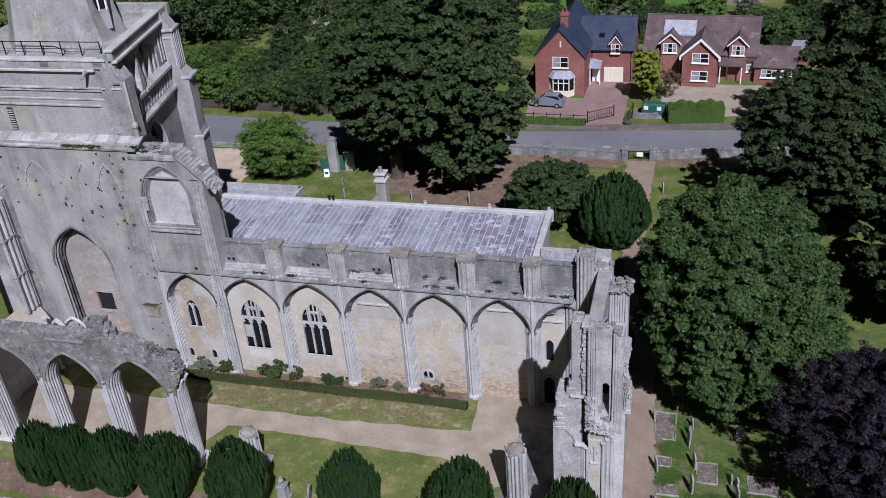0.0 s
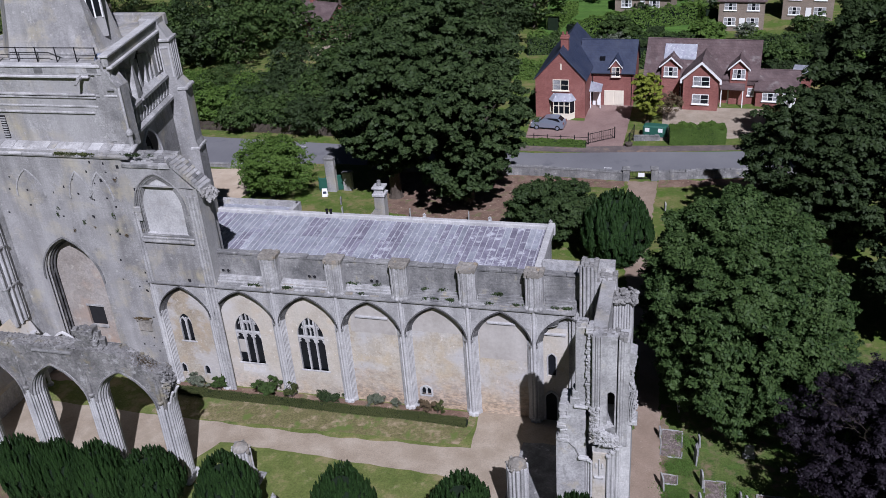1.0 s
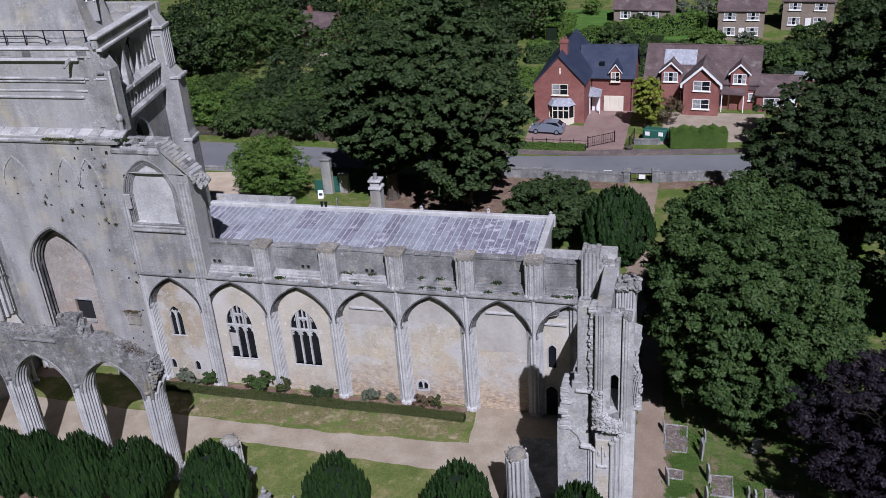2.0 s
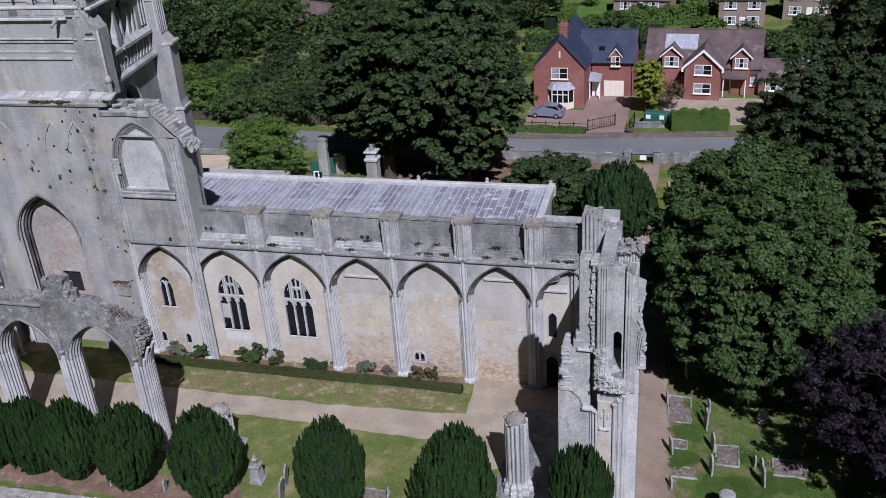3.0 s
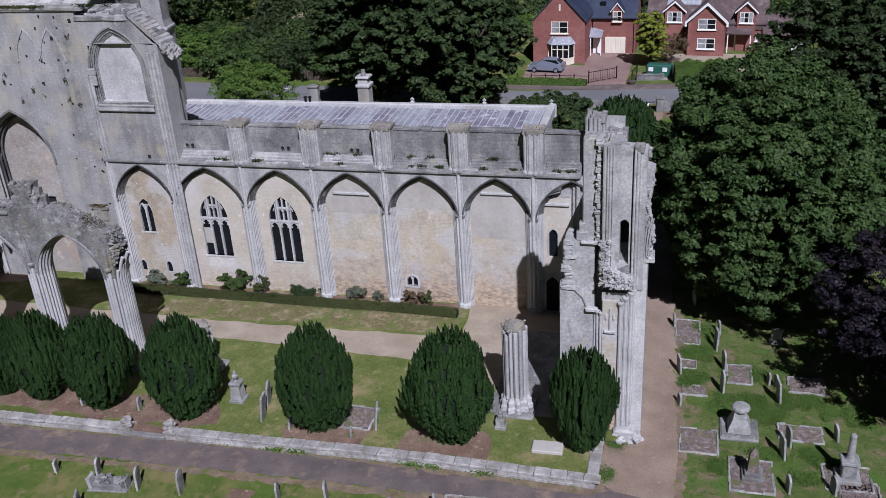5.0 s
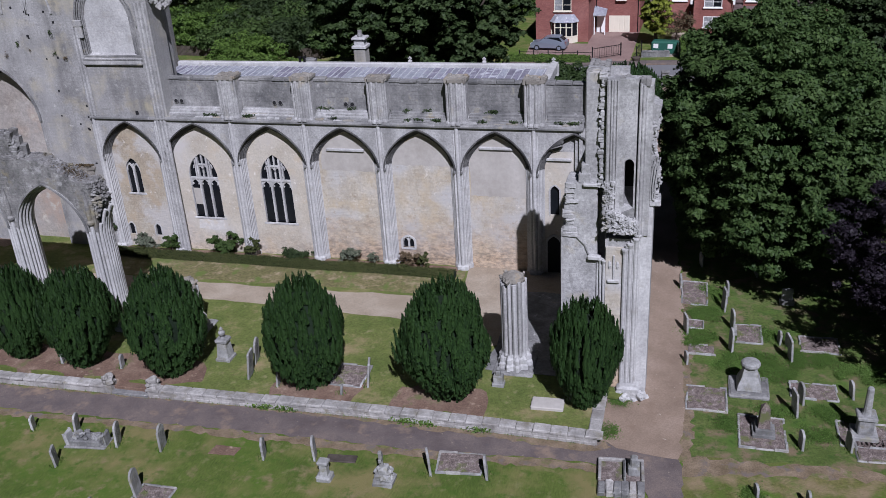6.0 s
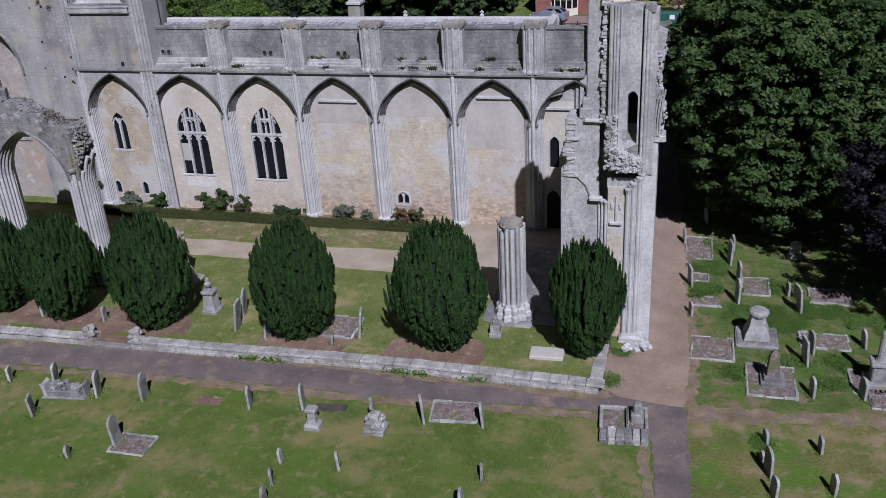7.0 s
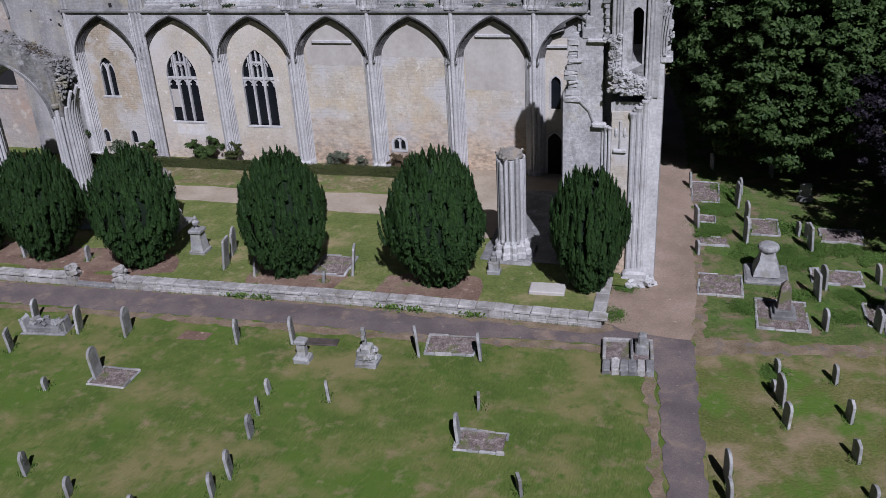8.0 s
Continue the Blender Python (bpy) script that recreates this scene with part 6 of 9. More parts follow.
def shrub(place, high, wide, mat, label, leaves, seed, size=0.12):
    rnd = random.Random(seed)
    sh = thing("shrub", place, label, "shrub", "shrubs along the church wall")
    st = G()
    for i in range(5):
        a = rnd.uniform(0, 6.28)
        st.tube([(0, 0, -0.05), (math.cos(a) * wide * .3, math.sin(a) * wide * .3, high * 0.5), (math.cos(a) * wide * .6, math.sin(a) * wide * .6, high * 0.85)], [0.035, 0.025, 0.008], 5)
    part("stem", st, BARK, sh)
    ls = [(rnd.gauss(0, wide * .42), rnd.gauss(0, wide * .25), high * rnd.uniform(0.25, 0.8), wide * rnd.uniform(.22, .4), 0.9) for _ in range(16)]
    part("leaves", crown_mesh("shrub_leaves", ls, leaves, size, seed), mat, sh)


shrub((-10.3, -0.3, 0.47), 1.3, 0.75, LEAF, "dense green shrub against the church wall", 5200, 61, 0.075)
shrub((-12.3, -0.3, 0.47), 1.0, 0.85, LEAF_GREY, "grey green shrub against the church wall", 4000, 62, 0.07)
shrub((-6.3, -0.2, 0.47), 1.5, 1.05, LEAF, "dense green shrub beneath the church window", 7000, 63, 0.075)
shrub((-4.3, -0.3, 0.47), 1.6, 0.62, LEAF_BOX, "dark rough shrub at the foot of a pier", 3600, 64, 0.07)
shrub((-1.4, -0.1, 0.47), 0.5, 1.0, LEAF_DEEP, "low green shrub beneath the church window", 3000, 65, 0.065)
shrub((2.3, -0.1, 0.47), 0.95, 0.75, LEAF_GREY, "grey green lavender shrub in the border", 3200, 66, 0.065)
shrub((4.0, -0.1, 0.47), 0.8, 0.45, LEAF_GREY, "sparse grey shrub in the border", 900, 68, 0.065)
shrub((6.3, -0.3, 0.47), 1.2, 0.6, LEAF_RUST, "rusty brown shrub below the small window", 3200, 67, 0.07)
shrub((7.2, -0.25, 0.47), 1.05, 0.45, LEAF_BOX, "olive green shrub beside a rusty one", 2000, 70, 0.07)
shrub((-15.4, 0.2, 0.47), 2.1, 1.0, LEAF_DEEP, "dark green shrub at the tower's foot", 5200, 69, 0.08)


def stones(g, n, place, lo, hi, rnd, turn=0.5, worn=0.26):
    """Loose broken stones; place(rnd) gives each one's middle."""
    for _ in range(n):
        a, b, c = (rnd.uniform(lo, hi) for _ in range(3))
        k = Matrix.Translation(place(rnd)) @ Euler((rnd.uniform(-turn, turn), rnd.uniform(-turn, turn), rnd.uniform(-1.5, 1.5))).to_matrix().to_4x4()
        g.join(G().cbox(-a, a, -b, b, -c * .8, c * .8, min(a, b, c) * worn, min(a, b, c) * 0.26, rnd), k)
    return g


# ---- the ruined south arcade ----
arcade = thing("ruined_arcade", (-14, -9.7, 0.45), "roofless ruined gothic arcade of clustered piers and pointed arches", "ruin")
A = Matrix.Translation((14, 9.7, -0.45))
COLS = [-8.25, -13.38, -18.45, -23.5, -28.6]
def apart_(name, g, mat, parent=None, label=""):
    return part(name, g.shift(A), mat, parent or arcade, label)
spans = [((a + b) / 2, (b - a) / 2 - 0.42) for a, b in zip(COLS[1:], COLS[:-1])]
holes = [(arch_line(cx, half, 6.5, 9.25, 10, 6.3), 6.3) for cx, half in spans]
apart_("spandrel_wall", holed_wall(G(), -29.5, -7.95, 6.3, 9.5, -10.3, -9.1, holes).slab([(-29.5, 9.5), (-8.6, 9.5), (-10.9, 10.7), (-29.5, 10.7)][::-1], -10.3, -9.1), ARCADE_RUBBLE, None, "lichened broken wall over the arches")
# continuous mouldings that run down the piers
for cx, half in spans:
    for wide, y, r in ((0.0, -10.24, 0.10), (0.10, -10.06, 0.075), (0.19, -9.90, 0.075), (0.24, -9.70, 0.085), (0.19, -9.50, 0.075), (0.10, -9.34, 0.075), (0.0, -9.16, 0.10)):
        for s_ in (-1, 1):
            apart_("pier_roll", G().lathe([(r * 1.6, 0.4), (r * 1.6, 0.75), (r * 1.05, 0.95), (r, 6.52)], 7, cx + s_ * (half - wide), y), STONE_PALE)
        apart_("arch_roll", roll(G(), arch_line(cx, half, 6.5, 9.25, 10), wide, y, r), STONE)
    apart_("hood_mould", band(G(), arch_line(cx, half + 0.13, 6.6, 9.4, 10), 0.09, -10.4, -10.25), STONE_DARK)
for x in COLS:
    pr = apart_("pier", G().cbox(x - 0.44, x + 0.44, -10.2, -9.2, 0.3, 6.6, 0.14), STONE, None, "bleached clustered pier with vertical shafts")
    apart_("base", G().cbox(x - 0.85, x + 0.85, -10.6, -8.8, 0.2, 0.62, 0.12), STONE_PALE, pr)
    for y in (-10.34, -9.06):
        for dx in (-0.22, 0.0, 0.22):
            apart_("shaft", shaft(G(), x + dx, y + (0.04 if dx else 0) * (1 if y < -9.7 else -1), 0.5, 6.6 if dx else 8.2, 0.10 if dx == 0 else 0.07, 8, False), STONE_PALE, pr)
rnd = random.Random(93)
g = G()
ragged(g, -29.5, -10.9, -10.25, -9.15, 10.62, 0.16, 0.3, 90)
for x0, x1, z, hgt in ((-14.0, -11.8, 10.8, 0.7), (-13.8, -12.1, 11.3, 0.6), (-13.6, -12.3, 11.8, 0.45)):
    g.cbox(x0, x1, -10.1, -9.3, z - 0.4, z + 0.15, 0.18, 0.06, rnd)
    ragged(g, x0, x1, -10.1, -9.3, z, hgt, 0.32, round(z * 9))
def arcade_top(r):
    x = r.uniform(-29, -8.2)
    return (x, r.uniform(-10.3, -9.1), 10.66 - 0.5 * max(0.0, x + 10.9) + abs(r.gauss(0, 0.05)))
stones(g, 620, arcade_top, 0.03, 0.09, rnd)
tagged(apart_("broken_top", g, ARCADE_RUBBLE, None, "ragged rubble top of the wall"), kind="stuff")
apart_("string_course", G().cbox(-17.0, -14.0, -10.42, -10.2, 10.35, 10.5, 0.04), STONE_DARK)
# the torn eastern end, where the next arch has fallen
g = G()
def torn_end(r):
    z = r.uniform(7.5, 9.5)
    reach = 0.18 + 0.42 * max(0.0, 1 - abs(z - 8.5) / 1.1)
    return (-8.0 + r.uniform(-0.7, 1.0) * reach, r.uniform(-10.27, -9.13), z)
stones(g, 820, torn_end, 0.03, 0.10, rnd, 0.5)
tagged(apart_("broken_end", g, ARCADE_RUBBLE, None, "torn masonry end of the arch"), kind="stuff")
# springing of the fallen arch: rolls that part from the pier and break off
for k, y in enumerate((-10.2, -10.03, -9.86, -9.7, -9.52, -9.36, -9.2)):
    out = 0.10 * math.sin(math.pi * k / 6)
    tip = (7.1, 7.9, 7.4, 8.1, 7.6, 7.9, 7.2)[k]
    line = [(-7.86 + out, y, 0.5), (-7.86 + out, y, 6.3)] + [(-7.86 + out + 0.62 * ((z - 6.3) / 1.9) ** 2, y, z) for z in (6.3 + (tip - 6.3) * j / 5 for j in range(1, 6))]
    apart_("broken_roll", G().tube(line, [0.09] * len(line), 7), STONE_PALE)
# corbels of the lost vault above the piers
for x in COLS[:3]:
    apart_("vault_corbel", G().lathe([(0.05, 6.95), (0.2, 7.12), (0.22, 7.25), (0.13, 7.35), (0.15, 7.9), (0.09, 8.5), (0.03, 9.0)], 8, x, -10.36), ARCADE_RUBBLE, None, "broken corbel with a stump of vault rib")
# weeds on the broken wall top
rng = np.random.default_rng(5)
wx = rng.normal(-9.0, 0.5, 420)
c = np.stack([wx, rng.normal(-9.7, 0.25, 420), 10.72 - 0.5 * np.maximum(0, wx + 10.9) + 0.2 * rng.random(420)], axis=1) + np.array((14, 9.7, -0.45))
tagged(part("weed", leaf_mesh("weed", c, rng.normal(0, 1, (420, 3)) + np.array((0, 0, 1.0)), np.full(420, 0.05), 3), LEAF_RUST, arcade, "dry weeds on the wall top"), kind="stuff")


def pier_stump(place, high, r, label, seed):
    st = thing("pier_stump", place, label, "ruined pier")
    def ring(rr, z):
        return [(rr * (1 + 0.13 * math.cos(10 * t)) * math.cos(t), rr * (1 + 0.13 * math.cos(10 * t)) * math.sin(t), z) for t in [2 * math.pi * i / 60 for i in range(60)]]
    rnd = random.Random(seed)
    part("core", G().lathe([(r * 0.84, 0.6), (r * 0.84, high)], 16), STONE_DARK, st)
    for k in range(14):
        a = 2 * math.pi * k / 14
        rr = 0.115 if k % 2 else 0.085
        part("shaft", G().lathe([(rr * 1.3, 0.85), (rr, 1.0), (rr, high + rnd.uniform(-0.25, 0.05))], 7, math.cos(a) * r * 0.92, math.sin(a) * r * 0.92), STONE_PALE if k % 3 else STONE, st, "vertical stone shaft")
    part("base", G().rings([ring(r * 1.3, -0.2), ring(r * 1.3, 0.35), ring(r * 1.2, 0.45), ring(r * 1.2, 0.7), ring(r * 1.05, 0.85), ring(r, 0.95)], True, False), STONE_PALE, st, "moulded stone base")
    g = G().lathe([(r * 0.95, high - 0.05), (r * 0.85, high + 0.15), (r * 0.4, high + 0.3)], 9)
    stones(g, 46, lambda q: (q.gauss(0, r * .38), q.gauss(0, r * .38), high + 0.02 + abs(q.gauss(0, 0.05))), 0.04, 0.12, rnd)
    tagged(part("broken_top", g, EXPOSED, st, "brown lichened rubble top"), kind="stuff")
    part("plinth", G().cbox(-r * 1.7, r * 1.7, -r * 1.7, r * 1.7, -0.3, 0.1, 0.08, 0.04, rnd), STONE_DARK, st)
    return st


pier_stump((15.05, -10.2, 0.45), 5.05, 0.62, "tall broken stump of a clustered nave pier", 3)
pier_stump((-3.75, -9.45, 0.45), 2.9, 0.60, "low broken stump of a clustered nave pier", 4)

def torn_courses(g, x0, x1, west, east, y0, y1, z0, z1, rnd, course=0.17):
    """The toothed end of a broken wall: courses of stones, some gone, that reach unevenly west and east."""
    z = z0
    while z < z1:
        h = course * rnd.uniform(0.6, 1.5)
        y = y0 + rnd.uniform(-0.06, 0.06)
        while y < y1:
            d = rnd.uniform(0.18, 0.42)
            a, b = x0 - west(z) * rnd.random() ** 1.3, x1 + east(z) * rnd.random() ** 1.3
            g.join(G().cbox((a - b) / 2, (b - a) / 2, -d / 2, d / 2, 0, h * 0.94, 0.035, 0.024, rnd), Matrix.Translation(((a + b) / 2, y + d / 2, z)) @ Euler((rnd.uniform(-.08, .08), rnd.uniform(-.08, .08), rnd.uniform(-.12, .12))).to_matrix().to_4x4())
            y += d
        z += h
    return g


# ---- the ruined crossing ----
cross = thing("ruined_crossing", (19.5, -6, 0.45), "towering ruined limestone crossing arch with torn edges", "ruin")
C = Matrix.Translation((-19.5, 6, -0.45))
def cpart(name, g, mat, parent=None, label=""):
    return part(name, g.shift(C), mat, parent or cross, label)
def along_y(g, x):
    """Turns a wall built in x and z so that it runs along y, its face at x."""
    return g.shift(Matrix.Translation((x, 0, 0)) @ Matrix.Rotation(radians(90), 4, 'Z'))
cpart("arch_wall", along_y(holed_wall(G(), -9.8, 0.6, 0.2, 12.15, -0.38, 0.38, [(arch_line(-4.9, 4.2, 8.2, 11.5, 10, 0.4), 0.4)]), 19.3), STONE, None, "crossing wall pierced by a tall arch")
for wide, a, r in ((0.02, -0.36, 0.09), (0.02, 0.36, 0.09), (0.12, 0.0, 0.1)):
    cpart("arch_roll", along_y(roll(G(), arch_line(-4.9, 4.2, 8.2, 11.5, 10, 0.4), wide, a, r), 19.3), STONE_PALE)
cpart("wall_coping", G().cbox(18.86, 19.74, -9.6, 0.6, 12.15, 12.27, 0.05), STONE_TOWER, None, "smooth sloping wall top")
# north pier: clustered turret, wall and eastern stub
cpart("north_turret", G().prism([(17.5, 1.2), (17.5, 0.3), (17.75, 0.0), (18.3, 0.0), (18.55, 0.3), (18.55, 1.2)], 0.2, 13.4), STONE, None, "stump of a clustered crossing shaft")
for x in (17.55, 17.78, 18.02, 18.27, 18.5):
    cpart("turret_shaft", shaft(G(), x, 0.14 if x in (17.55, 18.5) else -0.02, 0.5, 13.4, 0.1, 8, False), STONE)
cpart("north_wall", G().box(16.75, 17.6, 0.2, 1.5, 0.2, 9.7).box(18.5, 19.8, 0.4, 1.6, 0.2, 12.4).box(18.3, 19.6, 1.5, 2.1, 9.0, 12.9), STONE, None, "broken wall of the north crossing pier")
cpart("north_pier", G().box(19.7, 20.95, -0.5, 0.9, 0.2, 11.3), STONE_PALE, None, "pale northern crossing pier")
for i in range(7):
    cpart("corner_shaft", shaft(G(), 19.8 + 0.17 * i, -0.55 + (0.05 if i % 2 else 0), 0.5, 11.2, 0.085, 8, False), STONE_PALE)
g = G()
ragged(g, 17.5, 18.6, 0.0, 1.2, 13.3, 0.3, 0.28, 72)
ragged(g, 18.5, 19.8, 0.4, 1.6, 12.3, 0.3, 0.28, 73)
stones(g, 170, lambda r: (r.uniform(19.7, 21.15), r.uniform(-0.75, 0.8), 11.3 + abs(r.gauss(0, 0.18))), 0.06, 0.17, random.Random(12))
tagged(cpart("broken_top", g, RUBBLE, None, "ragged rubble pier tops"), kind="stuff")
cpart("screen_wall", G().box(19.05, 19.55, -8.6, -1.0, 0.2, 4.2), STONE_PALE, None, "stone screen wall in the arch")
# south pier: flat western wall, deep chase, shafted face with an opening, clustered corner, smooth eastern buttress
rnd = random.Random(55)
FACE = -11.3
cpart("west_wall", G().box(17.5, 19.15, -10.95, -9.5, 0.2, 8.6).box(18.1, 19.15, -10.95, -9.5, 8.6, 10.95), STONE, None, "broad flat ashlar face of the south pier")
cpart("pier_core", G().box(19.0, 21.0, -9.95, -9.0, 0.2, 12.9).box(19.55, 21.0, -11.2, -9.9, 0.2, 8.4).box(20.95, 21.4, -11.0, -9.9, 8.0, 15.1), STONE, None, "massive south pier")
cpart("upper_respond", G().cbox(18.56, 19.18, -10.9, -9.9, 10.9, 16.0, 0.05), STONE, None, "tall smooth slab of wall above the respond")
for x0, x1, y0, z0, z1 in ((18.5, 19.5, -11.12, 10.84, 10.96), (18.28, 18.85, -10.98, 10.96, 11.4), (18.4, 18.75, -10.95, 11.4, 11.85), (18.05, 18.6, -10.9, 10.4, 10.9)):
    cpart("offset_ledge", G().cbox(x0, x1, y0, -10.2, z0, z1, 0.04), STONE_PALE if y0 < -11.1 else STONE)
OPEN = arch_line(20.52, 0.21, 12.05, 12.28, 4, 10.0)
cpart("pier_face", holed_wall(G(), 19.52, 20.80, 9.3, 15.8, FACE, -10.7, [(OPEN, 10.0)]), STONE, None, "tall flat wall face with a narrow opening")
cpart("opening_side", G().box(19.5, 20.22, -10.7, -9.9, 9.0, 14.0).box(20.86, 21.0, -10.7, -9.9, 9.0, 14.0).box(19.2, 21.3, -10.7, -9.9, 12.9, 15.2), STONE)
cpart("opening_shade", G().box(20.1, 20.95, -9.99, -9.96, 9.5, 12.8), VOID)
cpart("opening_sill", G().add([(20.25, FACE - 0.1, 9.7), (20.82, FACE - 0.1, 10.0), (20.82, -10.0, 10.5), (20.25, -10.0, 10.5), (20.25, FACE - 0.1, 9.2), (20.82, FACE - 0.1, 9.2)], [(0, 1, 2, 3), (0, 4, 5, 1)]), STONE_DARK)
for x, r in ((19.58, 0.085), (19.73, 0.05), (19.84, 0.06), (19.97, 0.04)):
    cpart("wall_shaft", shaft(G(), x, FACE - 0.03, 9.2, 15.75, r, 8, False, False), STONE)
for i, x in enumerate((20.92, 21.05, 21.17, 21.29, 21.39)):
    cpart("wall_shaft", shaft(G(), x, FACE + 0.02 + 0.06 * i, 8.6, 15.6 - 0.08 * i, 0.075 if i % 2 else 0.06, 8, False, False), STONE)
cpart("shaft_backing", G().box(20.88, 21.42, FACE + 0.1, -10.0, 8.6, 15.5), STONE)
cpart("lower_panel", G().box(19.6, 20.4, FACE - 0.02, -11.15, 0.2, 8.0), STONE_WARM, None, "smooth cream recessed panel")
cpart("panel_corbel", G().cbox(19.68, 20.25, FACE - 0.14, -11.2, 6.25, 6.38, 0.04), STONE_PALE)
for x in (19.78, 20.14):
    cpart("panel_head", G().lathe([(0.03, 6.9), (0.07, 7.05), (0.07, 7.2), (0.04, 7.3)], 8, x, FACE - 0.02), STONE_PALE)
cpart("panel_shaft", shaft(G(), 19.97, FACE - 0.05, 6.4, 7.6, 0.05, 7, False, False), STONE_PALE)
for x, y, r in ((19.22, -11.0, 0.07), (19.36, -11.12, 0.08), (19.52, -11.26, 0.07)):
    cpart("respond_shaft", shaft(G(), x, y, 0.5, 7.3, r, 8), STONE_PALE)
cpart("respond_cap", G().cbox(18.75, 19.35, -11.2, -10.9, 7.25, 7.42, 0.05), STONE_PALE)
for i in range(6):
    x = 20.46 + 0.12 * i
    cpart("corner_shaft", shaft(G(), x, FACE - 0.10 + (0.07 if i % 2 else 0.0) + 0.02 * i, 0.5, 8.0 + 0.13 * i, 0.075 if i % 2 else 0.095, 8, True), STONE_PALE)
cpart("corner_base", G().cbox(20.25, 21.35, -11.75, -10.6, 0.0, 0.75, 0.1, 0.05, rnd), STONE_PALE, None, "broken moulded base")
stones_ = stones(G(), 26, lambda r: (r.uniform(20.3, 21.6), r.uniform(-11.8, -11.3), r.uniform(0.0, 0.5)), 0.08, 0.22, rnd)
tagged(cpart("fallen_rubble", stones_, STONE_PALE), kind="stuff")
cpart("east_buttress", G().rings([[(21.1, -11.2, z), (x1, -11.0, z), (x1, -9.6, z), (21.1, -9.6, z)] for z, x1 in ((0.0, 21.62), (10.4, 21.62))], True, True), STONE_PALE, None, "smooth bleached buttress face")
# jagged springing of a fallen vault
g = G()
def springing(r):
    x = r.uniform(19.45, 20.95)
    low, top = 8.8 + 0.12 * abs(x - 20.2), (11.2 if x < 19.85 else 9.9 - 0.5 * (x - 19.85))
    z = r.uniform(low, top)
    return (x, -11.25 - r.random() * (0.4 if z < 9.9 else 0.18), z)
stones(g, 800, springing, 0.025, 0.10, rnd, 0.6, 0.15)
g.cbox(19.6, 20.8, -11.6, -11.2, 8.95, 9.5, 0.15, 0.08, rnd)
tagged(cpart("broken_vault_springing", g, STONE, None, "jagged broken vault springing"), kind="stuff")
g = torn_courses(G(), 19.26, 19.42, lambda z: 0.16, lambda z: 0.12, -11.12, -10.3, 10.8, 15.9, rnd)
tagged(cpart("torn_masonry", g, STONE, None, "torn masonry where a wall broke away"), kind="stuff")
g = G().box(21.3, 21.5, -10.95, -9.9, 10.3, 13.8)
torn_courses(g, 21.35, 21.5, lambda z: 0.0, lambda z: 0.14 + 0.24 * (0.5 + 0.5 * math.sin(2.3 * z + 0.6)) + (0.12 if z < 11.2 else 0.0), -11.0, -9.9, 10.2, 13.9, rnd, 0.15)
def east_edge(r):
    z = r.uniform(10.2, 13.9)
    reach = 0.16 + 0.24 * (0.5 + 0.5 * math.sin(2.3 * z + 0.6)) + (0.12 if z < 11.2 else 0.0)
    return (21.42 + r.uniform(-0.1, 1.0) * reach, r.uniform(-11.1, -9.8), z)
stones(g, 160, east_edge, 0.03, 0.07, rnd, 0.45, 0.15)
g.rings([[(21.4, y, 13.7), (21.62, y, 13.7), (21.78, y, 14.55), (21.4, y, 14.7)] for y in (-10.0, -10.95)], True, True)
g.cbox(21.4, 21.92, -11.1, -10.1, 10.05, 10.3, 0.05, 0.02, rnd)
for k in range(3):
    g.tube([(21.46 + 0.09 * k, -11.08, 10.3), (21.45 + 0.10 * k, -11.1, 11.0), (21.5 + 0.11 * k, -11.08, 11.7), (21.62 + 0.10 * k, -11.04, 12.3)], [0.04, 0.04, 0.04, 0.035], 6)
tagged(cpart("torn_masonry", g, STONE, None, "torn masonry with broken vault ribs along the eastern edge"), kind="stuff")
g = torn_courses(G(), 17.72, 18.1, lambda z: 0.22 if z < 9.6 else 0.12, lambda z: 0.25, -10.98, -9.7, 8.3, 10.9, rnd)
tagged(cpart("torn_masonry", g, STONE, None, "torn stub of the aisle arch"), kind="stuff")
# scar of the fallen arch on the flat face
cpart("arch_scar", G().tube([(17.6, -10.97, 8.5), (18.2, -10.97, 8.3), (18.6, -10.97, 7.9), (18.85, -10.97, 7.2)], [0.05, 0.05, 0.05, 0.04], 6), STONE_DARK)
g = G()
ragged(g, 19.4, 21.3, -11.25, -10.7, 15.68, 0.2, 0.22, 74)
ragged(g, 19.2, 21.3, -10.7, -9.9, 14.9, 0.7, 0.26, 76)
ragged(g, 18.58, 19.16, -10.88, -9.95, 15.9, 0.18, 0.24, 75)
tagged(cpart("broken_top", g, RUBBLE, None, "uneven broken pier top"), kind="stuff")

# ---- the ruined west front ----
west = thing("ruined_west_front", (-26.3, -5, 0.45), "tall ruined west front wall with broken window shafts", "ruin")
W = Matrix.Translation((26.3, 5, -0.45))
part("wall", along_y(holed_wall(G(), -11.0, 0.0, 0.2, 16.2, -0.6, 0.6, [(arch_line(-5.6, 3.2, 9.6, 14.6, 9, 6.2), 6.2)]), -26.3).shift(W), STONE, west)
for k, y in enumerate((-1.0, -1.3, -1.55, -1.8, -2.1, -2.35, -9.0, -9.3, -9.6)):
    part("window_shaft", shaft(G(), -25.6 + 0.06 * (k % 2), y, 6.2, 15.8, 0.15 if k % 2 else 0.11, 8, False, False).shift(W), STONE if k % 3 else STONE_PALE, west)
for z in (9.4, 12.6):
    part("shaft_ring", G().cbox(-25.8, -25.4, -2.5, -0.9, z, z + 0.16, 0.05).shift(W), STONE_DARK, west)
part("wall_arch", roll(G(), arch_line(-23.6, 1.3, 2.6, 4.4, 8, 0.4), 0.0, -0.15, 0.14).shift(W), STONE_PALE, west)
